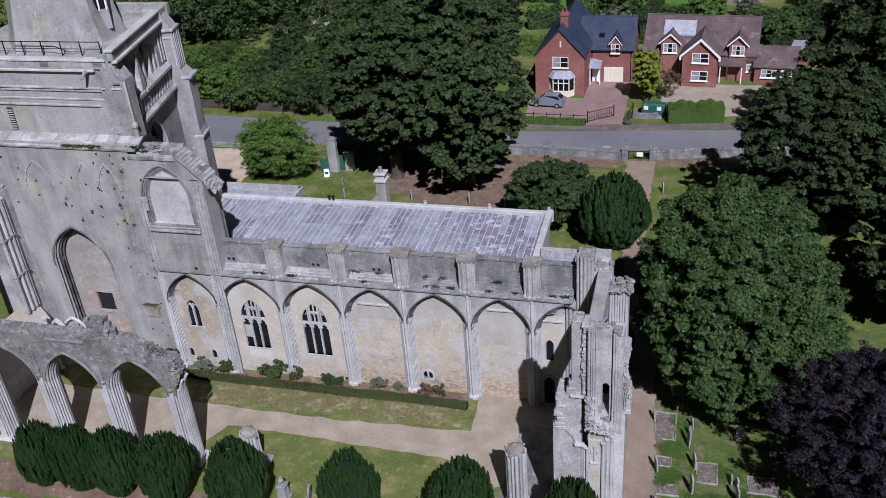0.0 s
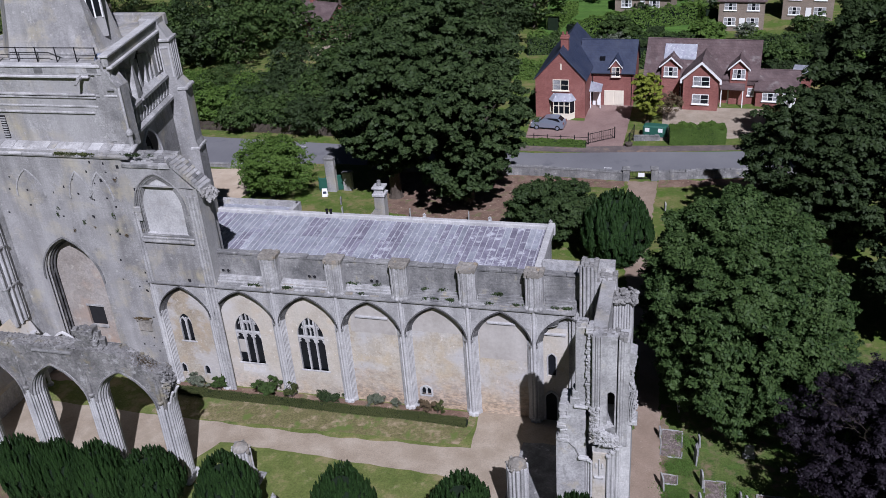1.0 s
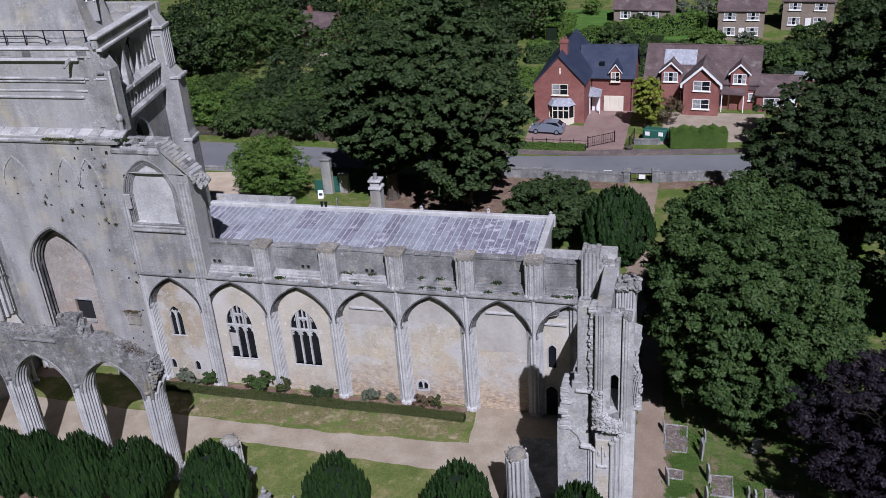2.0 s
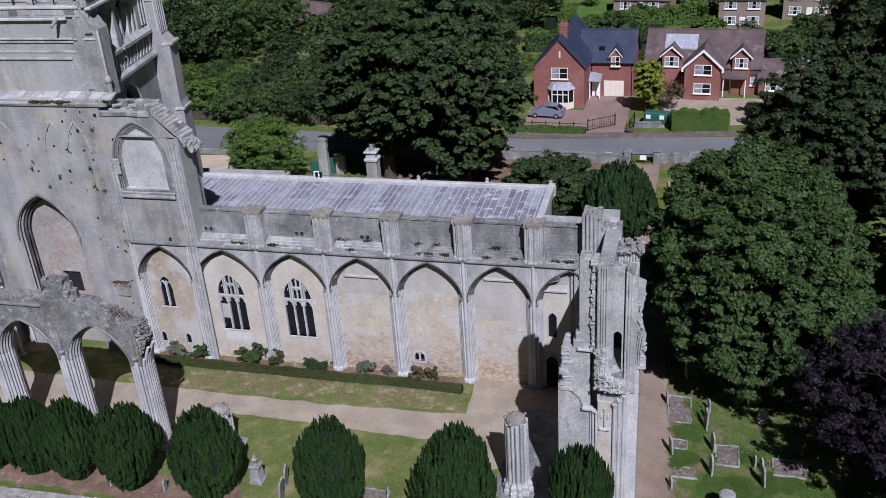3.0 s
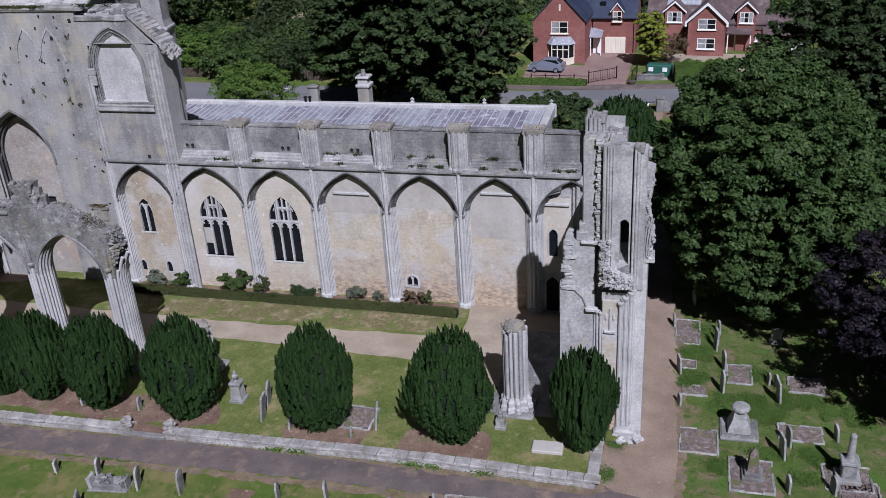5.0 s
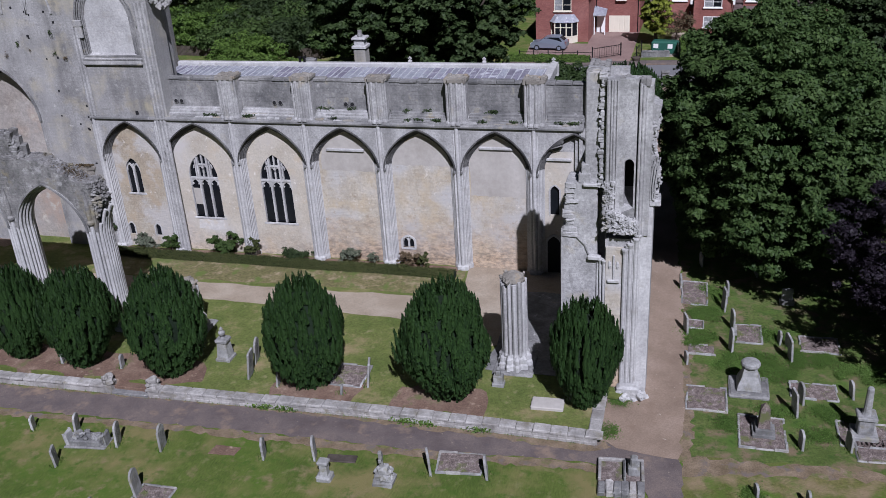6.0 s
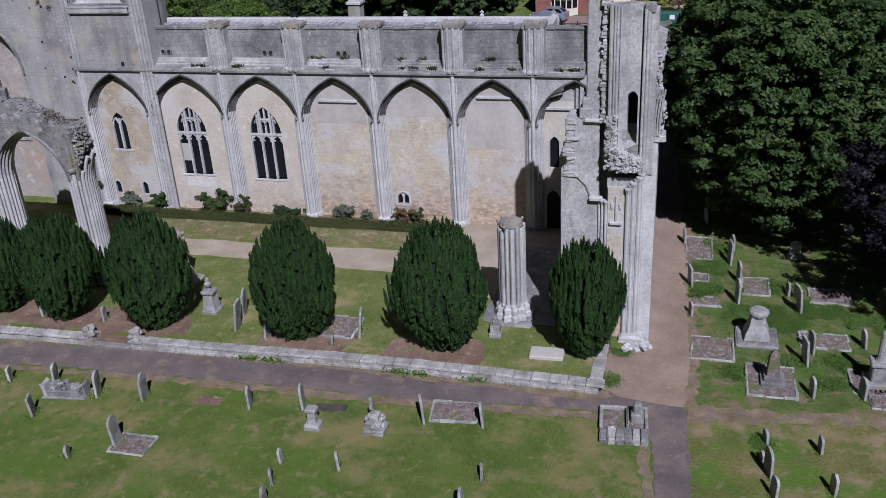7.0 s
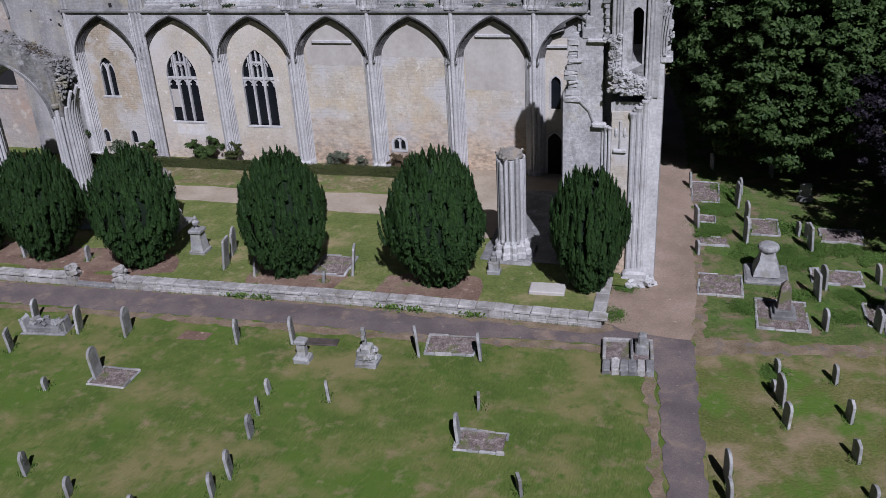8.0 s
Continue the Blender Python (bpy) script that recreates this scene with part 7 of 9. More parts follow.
part("sloping_sill", G().rings([[(-26.0, y, 6.9), (-24.4, y, 3.6), (-24.4, y, 3.3), (-26.2, y, 3.3)] for y in (-8.6, -1.0)], True, True).shift(W), STONE_WARM, west, "long sloping window sill")
g = G()
for y in (-2.0, -4.2):
    shaft(g, -24.6, y, 0.5, 5.6, 0.14, 8)
band(g, arch_line(-24.4, 0.8, 3.6, 4.9, 6), 0.2, -1.3, -1.0)
part("stair_arch", g.shift(W), STONE_PALE, west)
g = G()
ragged(g, -26.8, -25.8, -10.8, 0.0, 16.1, 0.7, 0.5, 76)
tagged(part("broken_top", g.shift(W), RUBBLE, west), kind="stuff")

# ---- the low retaining wall in front of the nave ----
low_wall = thing("retaining_wall", (5, -15.2, 0), "low pale stone retaining wall with flat coping stones", "wall")
rnd = random.Random(21)
def wall_y(x):
    return -15.12 - 0.028 * max(0.0, 8.0 - x) - 0.02 * max(0.0, x - 12)
for x0, x1 in ((-40.0, -5.3), (-3.0, 19.75)):
    n = round((x1 - x0) / 3)
    rows = [[(x, wall_y(x) - 0.22, -0.1), (x, wall_y(x) + 0.25, -0.1), (x, wall_y(x) + 0.25, 0.40), (x, wall_y(x) - 0.20, 0.40)] for x in [x0 + (x1 - x0) * i / n for i in range(n + 1)]]
    part("wall", G().rings(rows, True, True).shift(Matrix.Translation((-5, 15.2, 0))), WALLSTONE, low_wall, "coursed pale stone wall")
part("wall", G().box(19.45, 19.8, -15.2, -11.6, -0.1, 0.40).shift(Matrix.Translation((-5, 15.2, 0))), WALLSTONE, low_wall)
meshes = [G().cbox(-0.395, 0.395, -0.27, 0.31, 0, 0.11, 0.03, 0.014, rnd).mesh("coping_stone") for _ in range(5)]
x = -30.0
while x < 19.9:
    if not -5.9 < x < -3.0:
        k = part("coping_stone", meshes[rnd.randrange(5)], WALLSTONE, low_wall, m=pose(x - 5, wall_y(x) + 15.2 + rnd.uniform(-.02, .02), 0.395, rnd.uniform(-0.8, 0.8), rnd.uniform(-0.6, 0.6), rnd.uniform(-1, 1)))
    x += 0.80
y = -14.6
while y < -11.6:
    part("coping_stone", meshes[rnd.randrange(5)], WALLSTONE, low_wall, m=pose(14.62, y + 15.2, 0.395, 0, 0, 90))
    y += 0.80
for x in (-5.45, -2.85):
    g = G().cbox(-0.3, 0.3, -0.3, 0.3, 0.0, 0.62, 0.1, 0.06, rnd)
    for q in range(9):
        b = rnd.uniform(0.1, 0.2)
        g.join(G().cbox(-b, b, -b, b, -b * 0.7, b * 0.7, b * 0.3, b * 0.2, rnd), Matrix.Translation((rnd.uniform(-0.2, 0.2), rnd.uniform(-0.2, 0.2), 0.6 + 0.04 * q)) @ Euler((rnd.uniform(-.5, .5), rnd.uniform(-.5, .5), rnd.uniform(-1, 1))).to_matrix().to_4x4())
    part("gate_stone", g, WALLSTONE, low_wall, "rough end stone beside the steps", m=pose(x - 5, wall_y(x) + 15.25, 0))
for i in range(2):
    part("step", G().cbox(-5.2, -3.1, -15.75 + 0.32 * i, -14.9, 0.0, 0.17 + 0.17 * i, 0.03).shift(Matrix.Translation((-5, 15.2, 0))), BARE if i else STONE_DARK, low_wall)
# the facing stones of the retaining wall, proud of their joints
rnd = random.Random(22)
facing_meshes = [G().cbox(-w / 2, w / 2, -0.028, 0.05, 0.0, h, 0.018, 0.008, rnd).mesh("wall_stone") for w in (0.52, 0.66, 0.8) for h in (0.175, 0.185)]
widths = (0.52, 0.66, 0.8)
for row in range(2):
    x = -3.0 + 0.3 * row
    while x < 19.3:
        k = rnd.randrange(3)
        w = widths[k]
        xm = x + w / 2
        yaw = math.degrees(math.atan2(wall_y(xm + 0.3) - wall_y(xm - 0.3), 0.6))
        lean = 0.02 * (row + 0.5) / 2
        part("wall_stone", facing_meshes[2 * k + rnd.randrange(2)], WALLSTONE, low_wall, m=pose(xm - 5, wall_y(xm) + 15.2 - 0.225 + lean, 0.015 + 0.195 * row, rnd.uniform(-2, 2), 0, yaw))
        x += w + 0.016


# ---- gravestones and tombs ----
def stone_outline(w, h, kind):
    """The face (y, z) of a headstone."""
    if kind == 0:
        top = [(w / 2 * math.cos(a), h - w / 2 * 0.8 + w / 2 * 0.8 * math.sin(a)) for a in [math.pi * i / 10 for i in range(11)]]
    elif kind == 1:
        top = [(w / 2, h * 0.78), (w * 0.42, h * 0.86), (w * 0.2, h * 0.93), (0, h), (-w * 0.2, h * 0.93), (-w * 0.42, h * 0.86), (-w / 2, h * 0.78)]
    elif kind == 2:
        top = [(w / 2, h * 0.82), (w * 0.36, h * 0.84), (w * 0.32, h * 0.92), (w * 0.16, h * 0.99), (0, h), (-w * 0.16, h * 0.99), (-w * 0.32, h * 0.92), (-w * 0.36, h * 0.84), (-w / 2, h * 0.82)]
    else:
        top = [(w / 2, h * 0.95), (w * 0.4, h), (-w * 0.4, h), (-w / 2, h * 0.95)]
    return [(-w / 2, -0.15), (w / 2, -0.15)] + top


TUFT_SPOTS = []
HEAD_KINDS = ("rounded", "pointed", "shouldered", "square")
def headstone(x, y, w, h, z=0.0, kind=0, lean=0.0, turn=0.0, tone=""):
    """A headstone whose faces look east and west."""
    t = 0.045
    ol = stone_outline(w, h, kind)
    g = G()
    c = 0.94
    g.rings([[(s * t, yy, zz) for yy, zz in ol] if k == 0 else [(s * (t + 0.012), yy * c, zz * 0.985) for yy, zz in ol] for s, k in ((-1, 1), (-1, 0), (1, 0), (1, 1))], True, True)
    st = thing("headstone", (x, y, z), "%s-topped weathered grey headstone standing in the grass%s" % (HEAD_KINDS[kind], tone), "gravestone", "headstones")
    st.matrix_basis = pose(x, y, z, 0, lean, turn + 13)
    part("slab", g, MARBLE, st)
    TUFT_SPOTS.append((x, y, z, w))
    if h > 0.8:
        f = G().rings([[(t + 0.013, yy * 0.8, 0.3 + (zz - 0.3) * 0.86 if zz > 0.3 else 0.3) for yy, zz in ol[2:]], [(t + 0.020, yy * 0.77, 0.3 + (zz - 0.3) * 0.84 if zz > 0.3 else 0.3) for yy, zz in ol[2:]]], True, True)
        part("inscription_panel", f, MARBLE, st)
        lines = G()
        for i in range(5):
            q = w * (0.28 - 0.03 * (i % 3))
            lines.box(t + 0.019, t + 0.024, -q, q, h * (0.72 - 0.075 * i), h * (0.72 - 0.075 * i) + 0.022)
        part("inscription", lines, STONE_DARK, st, "illegible worn inscription lines")
    return st


rnd = random.Random(8)
for x, y, w, h, kind in ((-4.5, -21.3, 0.57, 0.96, 3), (-1.1, -23.6, 0.42, 0.5, 0), (0.47, -22.4, 0.75, 1.3, 0), (-0.15, -19.25, 0.75, 1.3, 2), (4.95, -19.0, 0.62, 1.08, 1), (7.3, -18.6, 0.66, 1.15, 0), (12.75, -18.6, 0.75, 1.25, 2), (15.3, -18.45, 0.64, 1.1, 0),
                         (7.85, -22.25, 0.42, 0.6, 0), (8.03, -23.55, 0.44, 0.7, 0), (8.35, -24.85, 0.52, 0.9, 2), (10.3, -22.25, 0.5, 0.8, 0), (8.6, -26.95, 0.58, 1.0, 0), (8.45, -27.95, 0.5, 0.85, 0)):
    headstone(x, y, w, h, 0, kind, rnd.uniform(-5, 1), rnd.uniform(-6, 12))
for x, y, w, h, kind in ((1.5, -28.2, 0.5, 0.88, 1), (3.7, -28.9, 0.48, 0.7, 0), (6.2, -29.2, 0.48, 0.6, 0), (15.7, -23.75, 0.65, 1.12, 0), (15.95, -21.75, 0.42, 0.6, 3), (18.25, -25.95, 0.46, 0.7, 3), (-7.4, -19.1, 0.45, 0.72, 3), (-10.6, -21.5, 0.5, 0.9, 0), (-12.5, -19.5, 0.6, 1.1, 2)):
    headstone(x, y, w, h, 0, kind, rnd.uniform(-5, 2), rnd.uniform(-6, 12))
for x, y, w, h, kind in ((26.5, -17.65, 0.46, 0.66, 0), (26.5, -19.5, 0.75, 1.2, 0), (26.6, -20.8, 0.55, 0.92, 0), (26.3, -18.7, 0.36, 0.4, 0), (28.5, -17.85, 0.46, 0.76, 0), (28.7, -20.15, 0.52, 0.86, 1), (28.65, -22.3, 0.5, 0.82, 1), (28.9, -24.25, 0.45, 0.6, 0), (24.6, -24.15, 0.75, 1.2, 0),
                         (24.65, -25.15, 0.6, 0.95, 0), (28.55, -14.0, 0.55, 0.92, 0), (30.55, -13.75, 0.6, 0.95, 2), (31.5, -20.5, 0.6, 0.9, 0), (32.0, -24.0, 0.6, 0.9, 2)):
    headstone(x, y, w, h, 0, kind, rnd.uniform(-2, 5), rnd.uniform(-5, 5))
for x, y, w, h, kind in ((23.5, -7.85, 0.5, 0.7, 0), (23.45, -4.75, 0.7, 1.12, 3), (23.05, 0.35, 0.55, 0.92, 0), (25.45, -1.9, 0.75, 1.3, 3), (25.7, -0.1, 0.5, 0.9, 0), (25.6, -1.0, 0.5, 0.8, 3), (25.88, -4.0, 0.72, 1.2, 0), (25.74, -6.3, 0.75, 1.34, 0), (28.65, -6.8, 0.75, 1.35, 3), (28.5, -11.45, 0.75, 1.3, 3), (28.85, -10.45, 0.66, 1.1, 0), (28.6, -5.4, 0.5, 0.8, 0),
                         (28.2, -5.1, 0.6, 0.7, 2), (31.2, -9.6, 0.6, 0.9, 0), (24.2, 3.5, 0.6, 0.9, 0), (27.4, 2.6, 0.6, 0.9, 2)):
    headstone(x, y, w, h, 0, kind, rnd.uniform(-5, 4), rnd.uniform(-5, 5))
for x, y, w, h, kind in ((1.7, -13.5, 0.75, 1.55, 3), (1.4, -12.1, 0.75, 1.45, 2), (3.5, -14.0, 0.53, 0.92, 0), (8.05, -13.15, 0.75, 1.4, 3), (7.0, -14.2, 0.3, 0.55, 0), (-9.2, -14.0, 0.45, 0.95, 3), (-5.6, -13.9, 0.4, 0.8, 0)):
    headstone(x, y, w, h, 0.45, kind, rnd.uniform(-3, 7), rnd.uniform(-5, 5), " of the nave")
# churchyard north of the church
for x, y, w, h, kind in ((21.9, 36.2, 0.6, 1.1, 0), (19.3, 24.6, 0.6, 1.2, 3), (16.6, 38.0, 0.6, 1.2, 0), (12.9, 39.2, 0.7, 1.5, 3), (-4.2, 31.6, 0.5, 1.1, 3), (2.2, 31.4, 0.5, 1.2, 3), (-11.6, 31.0, 0.5, 1.2, 3), (6.3, 30.5, 0.6, 1.2, 2), (-13.0, 34.2, 0.5, 0.9, 0), (23.2, 21.0, 0.6, 1.0, 0), (24.0, 16.0, 0.6, 1.0, 2)):
    headstone(x, y, w, h, 0, kind, rnd.uniform(-4, 4), rnd.uniform(-5, 5), " north of the church")


def kerbed_grave(x0, x1, y0, y1, z=0.0, fill=None, label="stone-kerbed grave filled with chippings", turn=0.0, broken=0.0, seed=1):
    rnd = random.Random(seed)
    gr = thing("kerbed_grave", ((x0 + x1) / 2, (y0 + y1) / 2, z), label, "grave", "kerbed graves", turn)
    a, b = (x1 - x0) / 2, (y1 - y0) / 2
    w = 0.10
    for x, y, along, turned in ((-a, -b, 2 * a, 0), (-a, b - w, 2 * a, 0), (-a, -b + w, 2 * b - 2 * w, 1), (a - w, -b + w, 2 * b - 2 * w, 1)):
        cuts, u = [0.0], 0.0
        while u < along - 0.5:
            u += rnd.uniform(0.35, 0.95)
            cuts.append(min(u, along))
        if cuts[-1] < along:
            cuts.append(along)
        for c0, c1 in zip(cuts, cuts[1:]):
            if c1 - c0 < 0.06 or rnd.random() < 0.05 + 0.10 * broken:
                continue
            h = 0.09 + rnd.uniform(-.045, .035)
            g = G().cbox(0.006, c1 - c0 - 0.006, 0, w, -0.1, h, 0.022, 0.018, rnd)
            place = pose(x + (0 if turned else c0), y + (c0 if turned else 0), 0, 0, 0, 90 if turned else 0) @ pose(0, -w if turned else 0, 0, rnd.uniform(-3, 3) * (0.5 + broken), rnd.uniform(-2, 2) * broken, rnd.uniform(-2, 2) * (0.4 + broken))
            part("kerb", g, (MARBLE, MARBLE, WALLSTONE)[rnd.randrange(3)], gr, m=place)
    part("gravel_fill", G().box(-a + 0.1, a - 0.1, -b + 0.1, b - 0.1, -0.05, 0.05), fill or CHIPPINGS, gr)
    bits = G()
    for i in range(int(60 * a * b * 4)):
        px, py, s = rnd.uniform(-a + .15, a - .15), rnd.uniform(-b + .15, b - .15), rnd.uniform(0.02, 0.05)
        bits.add([(px - s, py - s, 0.05), (px + s, py - s * .7, 0.05), (px, py + s, 0.05), (px, py, 0.07 + s)], [(0, 1, 3), (1, 2, 3), (2, 0, 3)])
    tagged(part("loose_stone", bits, CHIPPINGS, gr), kind="stuff")
    return gr


kerbed_grave(0.35, 2.05, -23.1, -21.8, seed=2)
kerbed_grave(12.9, 15.0, -18.6, -17.1, turn=6, seed=3, label="stone-kerbed grave with chippings and weeds")
kerbed_grave(15.6, 17.4, -24.3, -23.1, turn=2, seed=4)
kerbed_grave(25.9, 28.0, -14.5, -12.0, seed=5, label="large stone-kerbed plot with chippings round an obelisk")
kerbed_grave(23.55, 25.5, -12.0, -9.9, seed=6, broken=1, label="worn stone-kerbed grave with weeds")
kerbed_grave(23.1, 24.6, -1.7, 1.2, seed=7, broken=1.5, label="sunken rubble-strewn kerbed grave beneath the chestnut")
kerbed_grave(26.0, 27.4, -5.5, -3.5, seed=8, label="kerbed grave covered in brown stones")
kerbed_grave(28.4, 30.6, -10.2, -8.8, seed=9, broken=2, label="broken kerbed grave with fallen pieces")
kerbed_grave(29.2, 31.2, -5.9, -4.3, seed=10, broken=1, label="pale slab-covered kerbed grave")
kerbed_grave(23.3, 24.4, -4.4, -3.4, seed=12, broken=1, label="small weathered kerbed grave")
kerbed_grave(23.5, 25.0, -7.0, -6.0, seed=13, broken=2, label="low rubble-edged grave with ivy")
kerbed_grave(6.1, 7.8, -13.6, -11.6, 0.45, seed=11, broken=2, label="tumbled stone grave beneath a yew")
kerbed_grave(30.8, 32.6, -14.6, -12.8, seed=14, broken=2, label="tumbled stone grave plot")

# chest tomb with two headstones
ct = thing("chest_tomb", (-3.9, -19.6, 0), "low broken stone chest tomb in the grass", "tomb", turn=6)
part("base", G().cbox(-1.1, 1.0, -0.46, 0.46, -0.1, 0.07, 0.04, 0.03, random.Random(3)), STONE_DARK, ct)
rubble_ = random.Random(31)
for i in range(26):
    sz = rubble_.uniform(0.06, 0.15)
    part("broken_stone", G().cbox(-sz, sz, -sz * 0.8, sz * 0.8, -sz * 0.5, sz * 0.5, 0.03, 0.03, rubble_), (MARBLE, STONE_DARK)[i % 2], ct, m=pose(rubble_.uniform(-0.8, 0.7), rubble_.uniform(-0.3, 0.3), 0.42 + rubble_.uniform(0, 0.07), rubble_.uniform(-30, 30), rubble_.uniform(-30, 30), rubble_.uniform(0, 180)))
part("chest", G().cbox(-0.85, 0.75, -0.36, 0.36, 0.05, 0.40, 0.06, 0.04, random.Random(4)), STONE_DARK, ct, "lichened stone coffin lid")
part("end_stone", G().cbox(-1.06, -0.9, -0.34, 0.34, 0.0, 0.8, 0.08, 0.03), MARBLE, ct, m=pose(0, 0, 0, 0, -8, 0))
part("end_stone", G().cbox(0.85, 0.98, -0.33, 0.33, 0.0, 0.7, 0.08, 0.02), MARBLE, ct)
headstone(-2.45, -19.4, 0.7, 1.25, 0, 0, 3, 4)
headstone(-5.05, -18.9, 0.6, 1.05, 0, 0, 3, 4)
# walled corner tomb beside the path
tb = thing("railed_tomb", (21.0, -17.6, 0), "square kerbed tomb of pale and dark stone beside the path", "tomb", turn=5)
part("plinth", G().box(-0.95, 0.95, -1.1, 1.1, -0.1, 0.14), CHIPPINGS, tb)
for i in range(6):
    q = -0.98 + 0.327 * i
    part("front_stone", G().cbox(q, q + 0.31, -1.16, -0.38 + 0.05 * (i % 2), 0.0, 0.22 + 0.03 * ((i * 5) % 3), 0.04, 0.03, random.Random(40 + i)), (STONE_DARK, WALLSTONE, STONE_DARK)[i % 3], tb, "mottled dark stone slab")
for q in ((-0.98, 0.98, 1.0, 1.14), (-0.98, -0.84, -0.3, 0.98), (0.84, 0.98, -0.3, 0.98)):
    part("kerb", G().cbox(*q, 0.0, 0.28, 0.03), WALLSTONE, tb, "pale marble kerb")
part("monument", G().cbox(0.28, 0.8, 0.1, 0.7, 0.1, 0.55, 0.05).cbox(0.38, 0.7, 0.2, 0.6, 0.55, 0.95, 0.06), MARBLE, tb, "small broken pedestal")
part("divider", G().cbox(0.1, 0.2, -0.3, 0.95, 0.1, 0.36, 0.03), MARBLE, tb)
LEDGER = surface("dark_mossy_slate", [(0.3, (0.05, 0.042, 0.036)), (0.7, (0.10, 0.082, 0.07))], 1.5, 8.0, 0.4, None, None, None, 0.8, 0.02)
# pedestal beside a dark slab
pd = thing("pedestal_monument", (8.3, -19.9, 0), "short white stone pedestal on a rough base", "monument")
part("base", G().cbox(-0.34, 0.34, -0.3, 0.3, -0.1, 0.24, 0.06, 0.03), MARBLE, pd)
part("die", G().cbox(-0.18, 0.18, -0.17, 0.17, 0.24, 0.86, 0.03), MARBLE, pd)
part("cap", G().cbox(-0.25, 0.25, -0.23, 0.23, 0.86, 1.0, 0.05), MARBLE, pd)
solid("ledger_slab", G().cbox(-0.7, 0.7, -0.26, 0.26, -0.05, 0.06, 0.03), LEDGER, "flat dark ledger slab in the grass", "grave slab", (8.55, -18.5, 0), 5)
solid("bare_patch", G().prism([(2.2, -19.3), (3.5, -19.2), (3.6, -18.6), (2.3, -18.6)], -0.05, 0.012), BARE, "small bare earth grave patch", "ground", kind="structure")
# cross on steps
cr = thing("cross_monument", (10.95, -19.6, 0), "broken stone cross on a rocky stepped base", "monument")
rnd = random.Random(14)
for i, (s, z0, z1) in enumerate(((0.44, -0.1, 0.25), (0.34, 0.25, 0.55), (0.24, 0.55, 0.85))):
    part("step", G().cbox(-s, s, -s, s, z0, z1, 0.07, 0.05, rnd), MARBLE, cr)
part("cross", G().cbox(-0.08, 0.08, -0.1, 0.1, 0.75, 1.6, 0.02).cbox(-0.07, 0.07, -0.28, 0.28, 1.2, 1.36, 0.02), MARBLE, cr, m=pose(0, 0, 0, 0, -3, 12))
rk = G()
for i in range(18):
    a = rnd.uniform(0, 6.28)
    rk.join(G().cbox(-0.13, 0.13, -0.11, 0.11, -0.08, 0.1, 0.04, 0.02, rnd), Matrix.Translation((math.cos(a) * rnd.uniform(.22, .42), math.sin(a) * rnd.uniform(.22, .42), rnd.uniform(0.08, 0.7))) @ Euler((rnd.uniform(-1, 1), rnd.uniform(-1, 1), rnd.uniform(-1, 1))).to_matrix().to_4x4())
tagged(part("rockwork", rk, MARBLE, cr), kind="stuff")
# obelisk
ob_ = thing("obelisk", (27.0, -13.2, 0), "pinkish grey granite obelisk on a stepped base", "monument")
part("base", G().cbox(-0.5, 0.5, -0.5, 0.5, 0, 0.22, 0.03).cbox(-0.38, 0.38, -0.38, 0.38, 0.22, 0.42, 0.03), MARBLE, ob_)
part("shaft", G().rings([[(s * a, s2 * a, z) for s, s2 in ((-1, -1), (1, -1), (1, 1), (-1, 1))] for a, z in ((0.27, 0.42), (0.19, 1.42), (0.0, 1.68))], True, False), CHIPPINGS, ob_)
# great pedestal tomb
mo = thing("pedestal_tomb", (26.5, -9.7, 0), "heavy tapered stone pedestal tomb with an overhanging cap", "tomb")
part("platform", G().cbox(-0.92, 0.92, -0.92, 0.92, -0.1, 0.16, 0.05, 0.03, random.Random(5)), STONE_DARK, mo, "dark mossy platform slab")
part("body", G().rings([[(s * a, s2 * a, z) for s, s2 in ((-1, -1), (1, -1), (1, 1), (-1, 1))] for a, z in ((0.58, 0.2), (0.52, 0.5), (0.36, 0.9), (0.31, 1.3))], True, True), MARBLE, mo)
part("cap", G().lathe([(0.34, 1.28), (0.44, 1.34), (0.47, 1.43), (0.45, 1.53), (0.36, 1.60), (0.16, 1.63)], 12, turn=math.pi / 8), MARBLE, mo)
# urn on a pedestal
ur = thing("urn_monument", (-0.4, -12.1, 0.45), "white stone pedestal with a draped urn", "monument")
part("base", G().cbox(-0.42, 0.42, -0.42, 0.42, -0.1, 0.15, 0.03), MARBLE, ur)
part("die", G().rings([[(s * a, s2 * a, z) for s, s2 in ((-1, -1), (1, -1), (1, 1), (-1, 1))] for a, z in ((0.33, 0.15), (0.25, 1.1))], True, True), MARBLE, ur)
part("cap", G().cbox(-0.34, 0.34, -0.34, 0.34, 1.1, 1.26, 0.05), MARBLE, ur)
part("urn", G().lathe([(0.12, 1.26), (0.06, 1.34), (0.17, 1.5), (0.19, 1.62), (0.08, 1.74), (0.11, 1.8), (0.02, 1.95)], 12), MARBLE, ur)
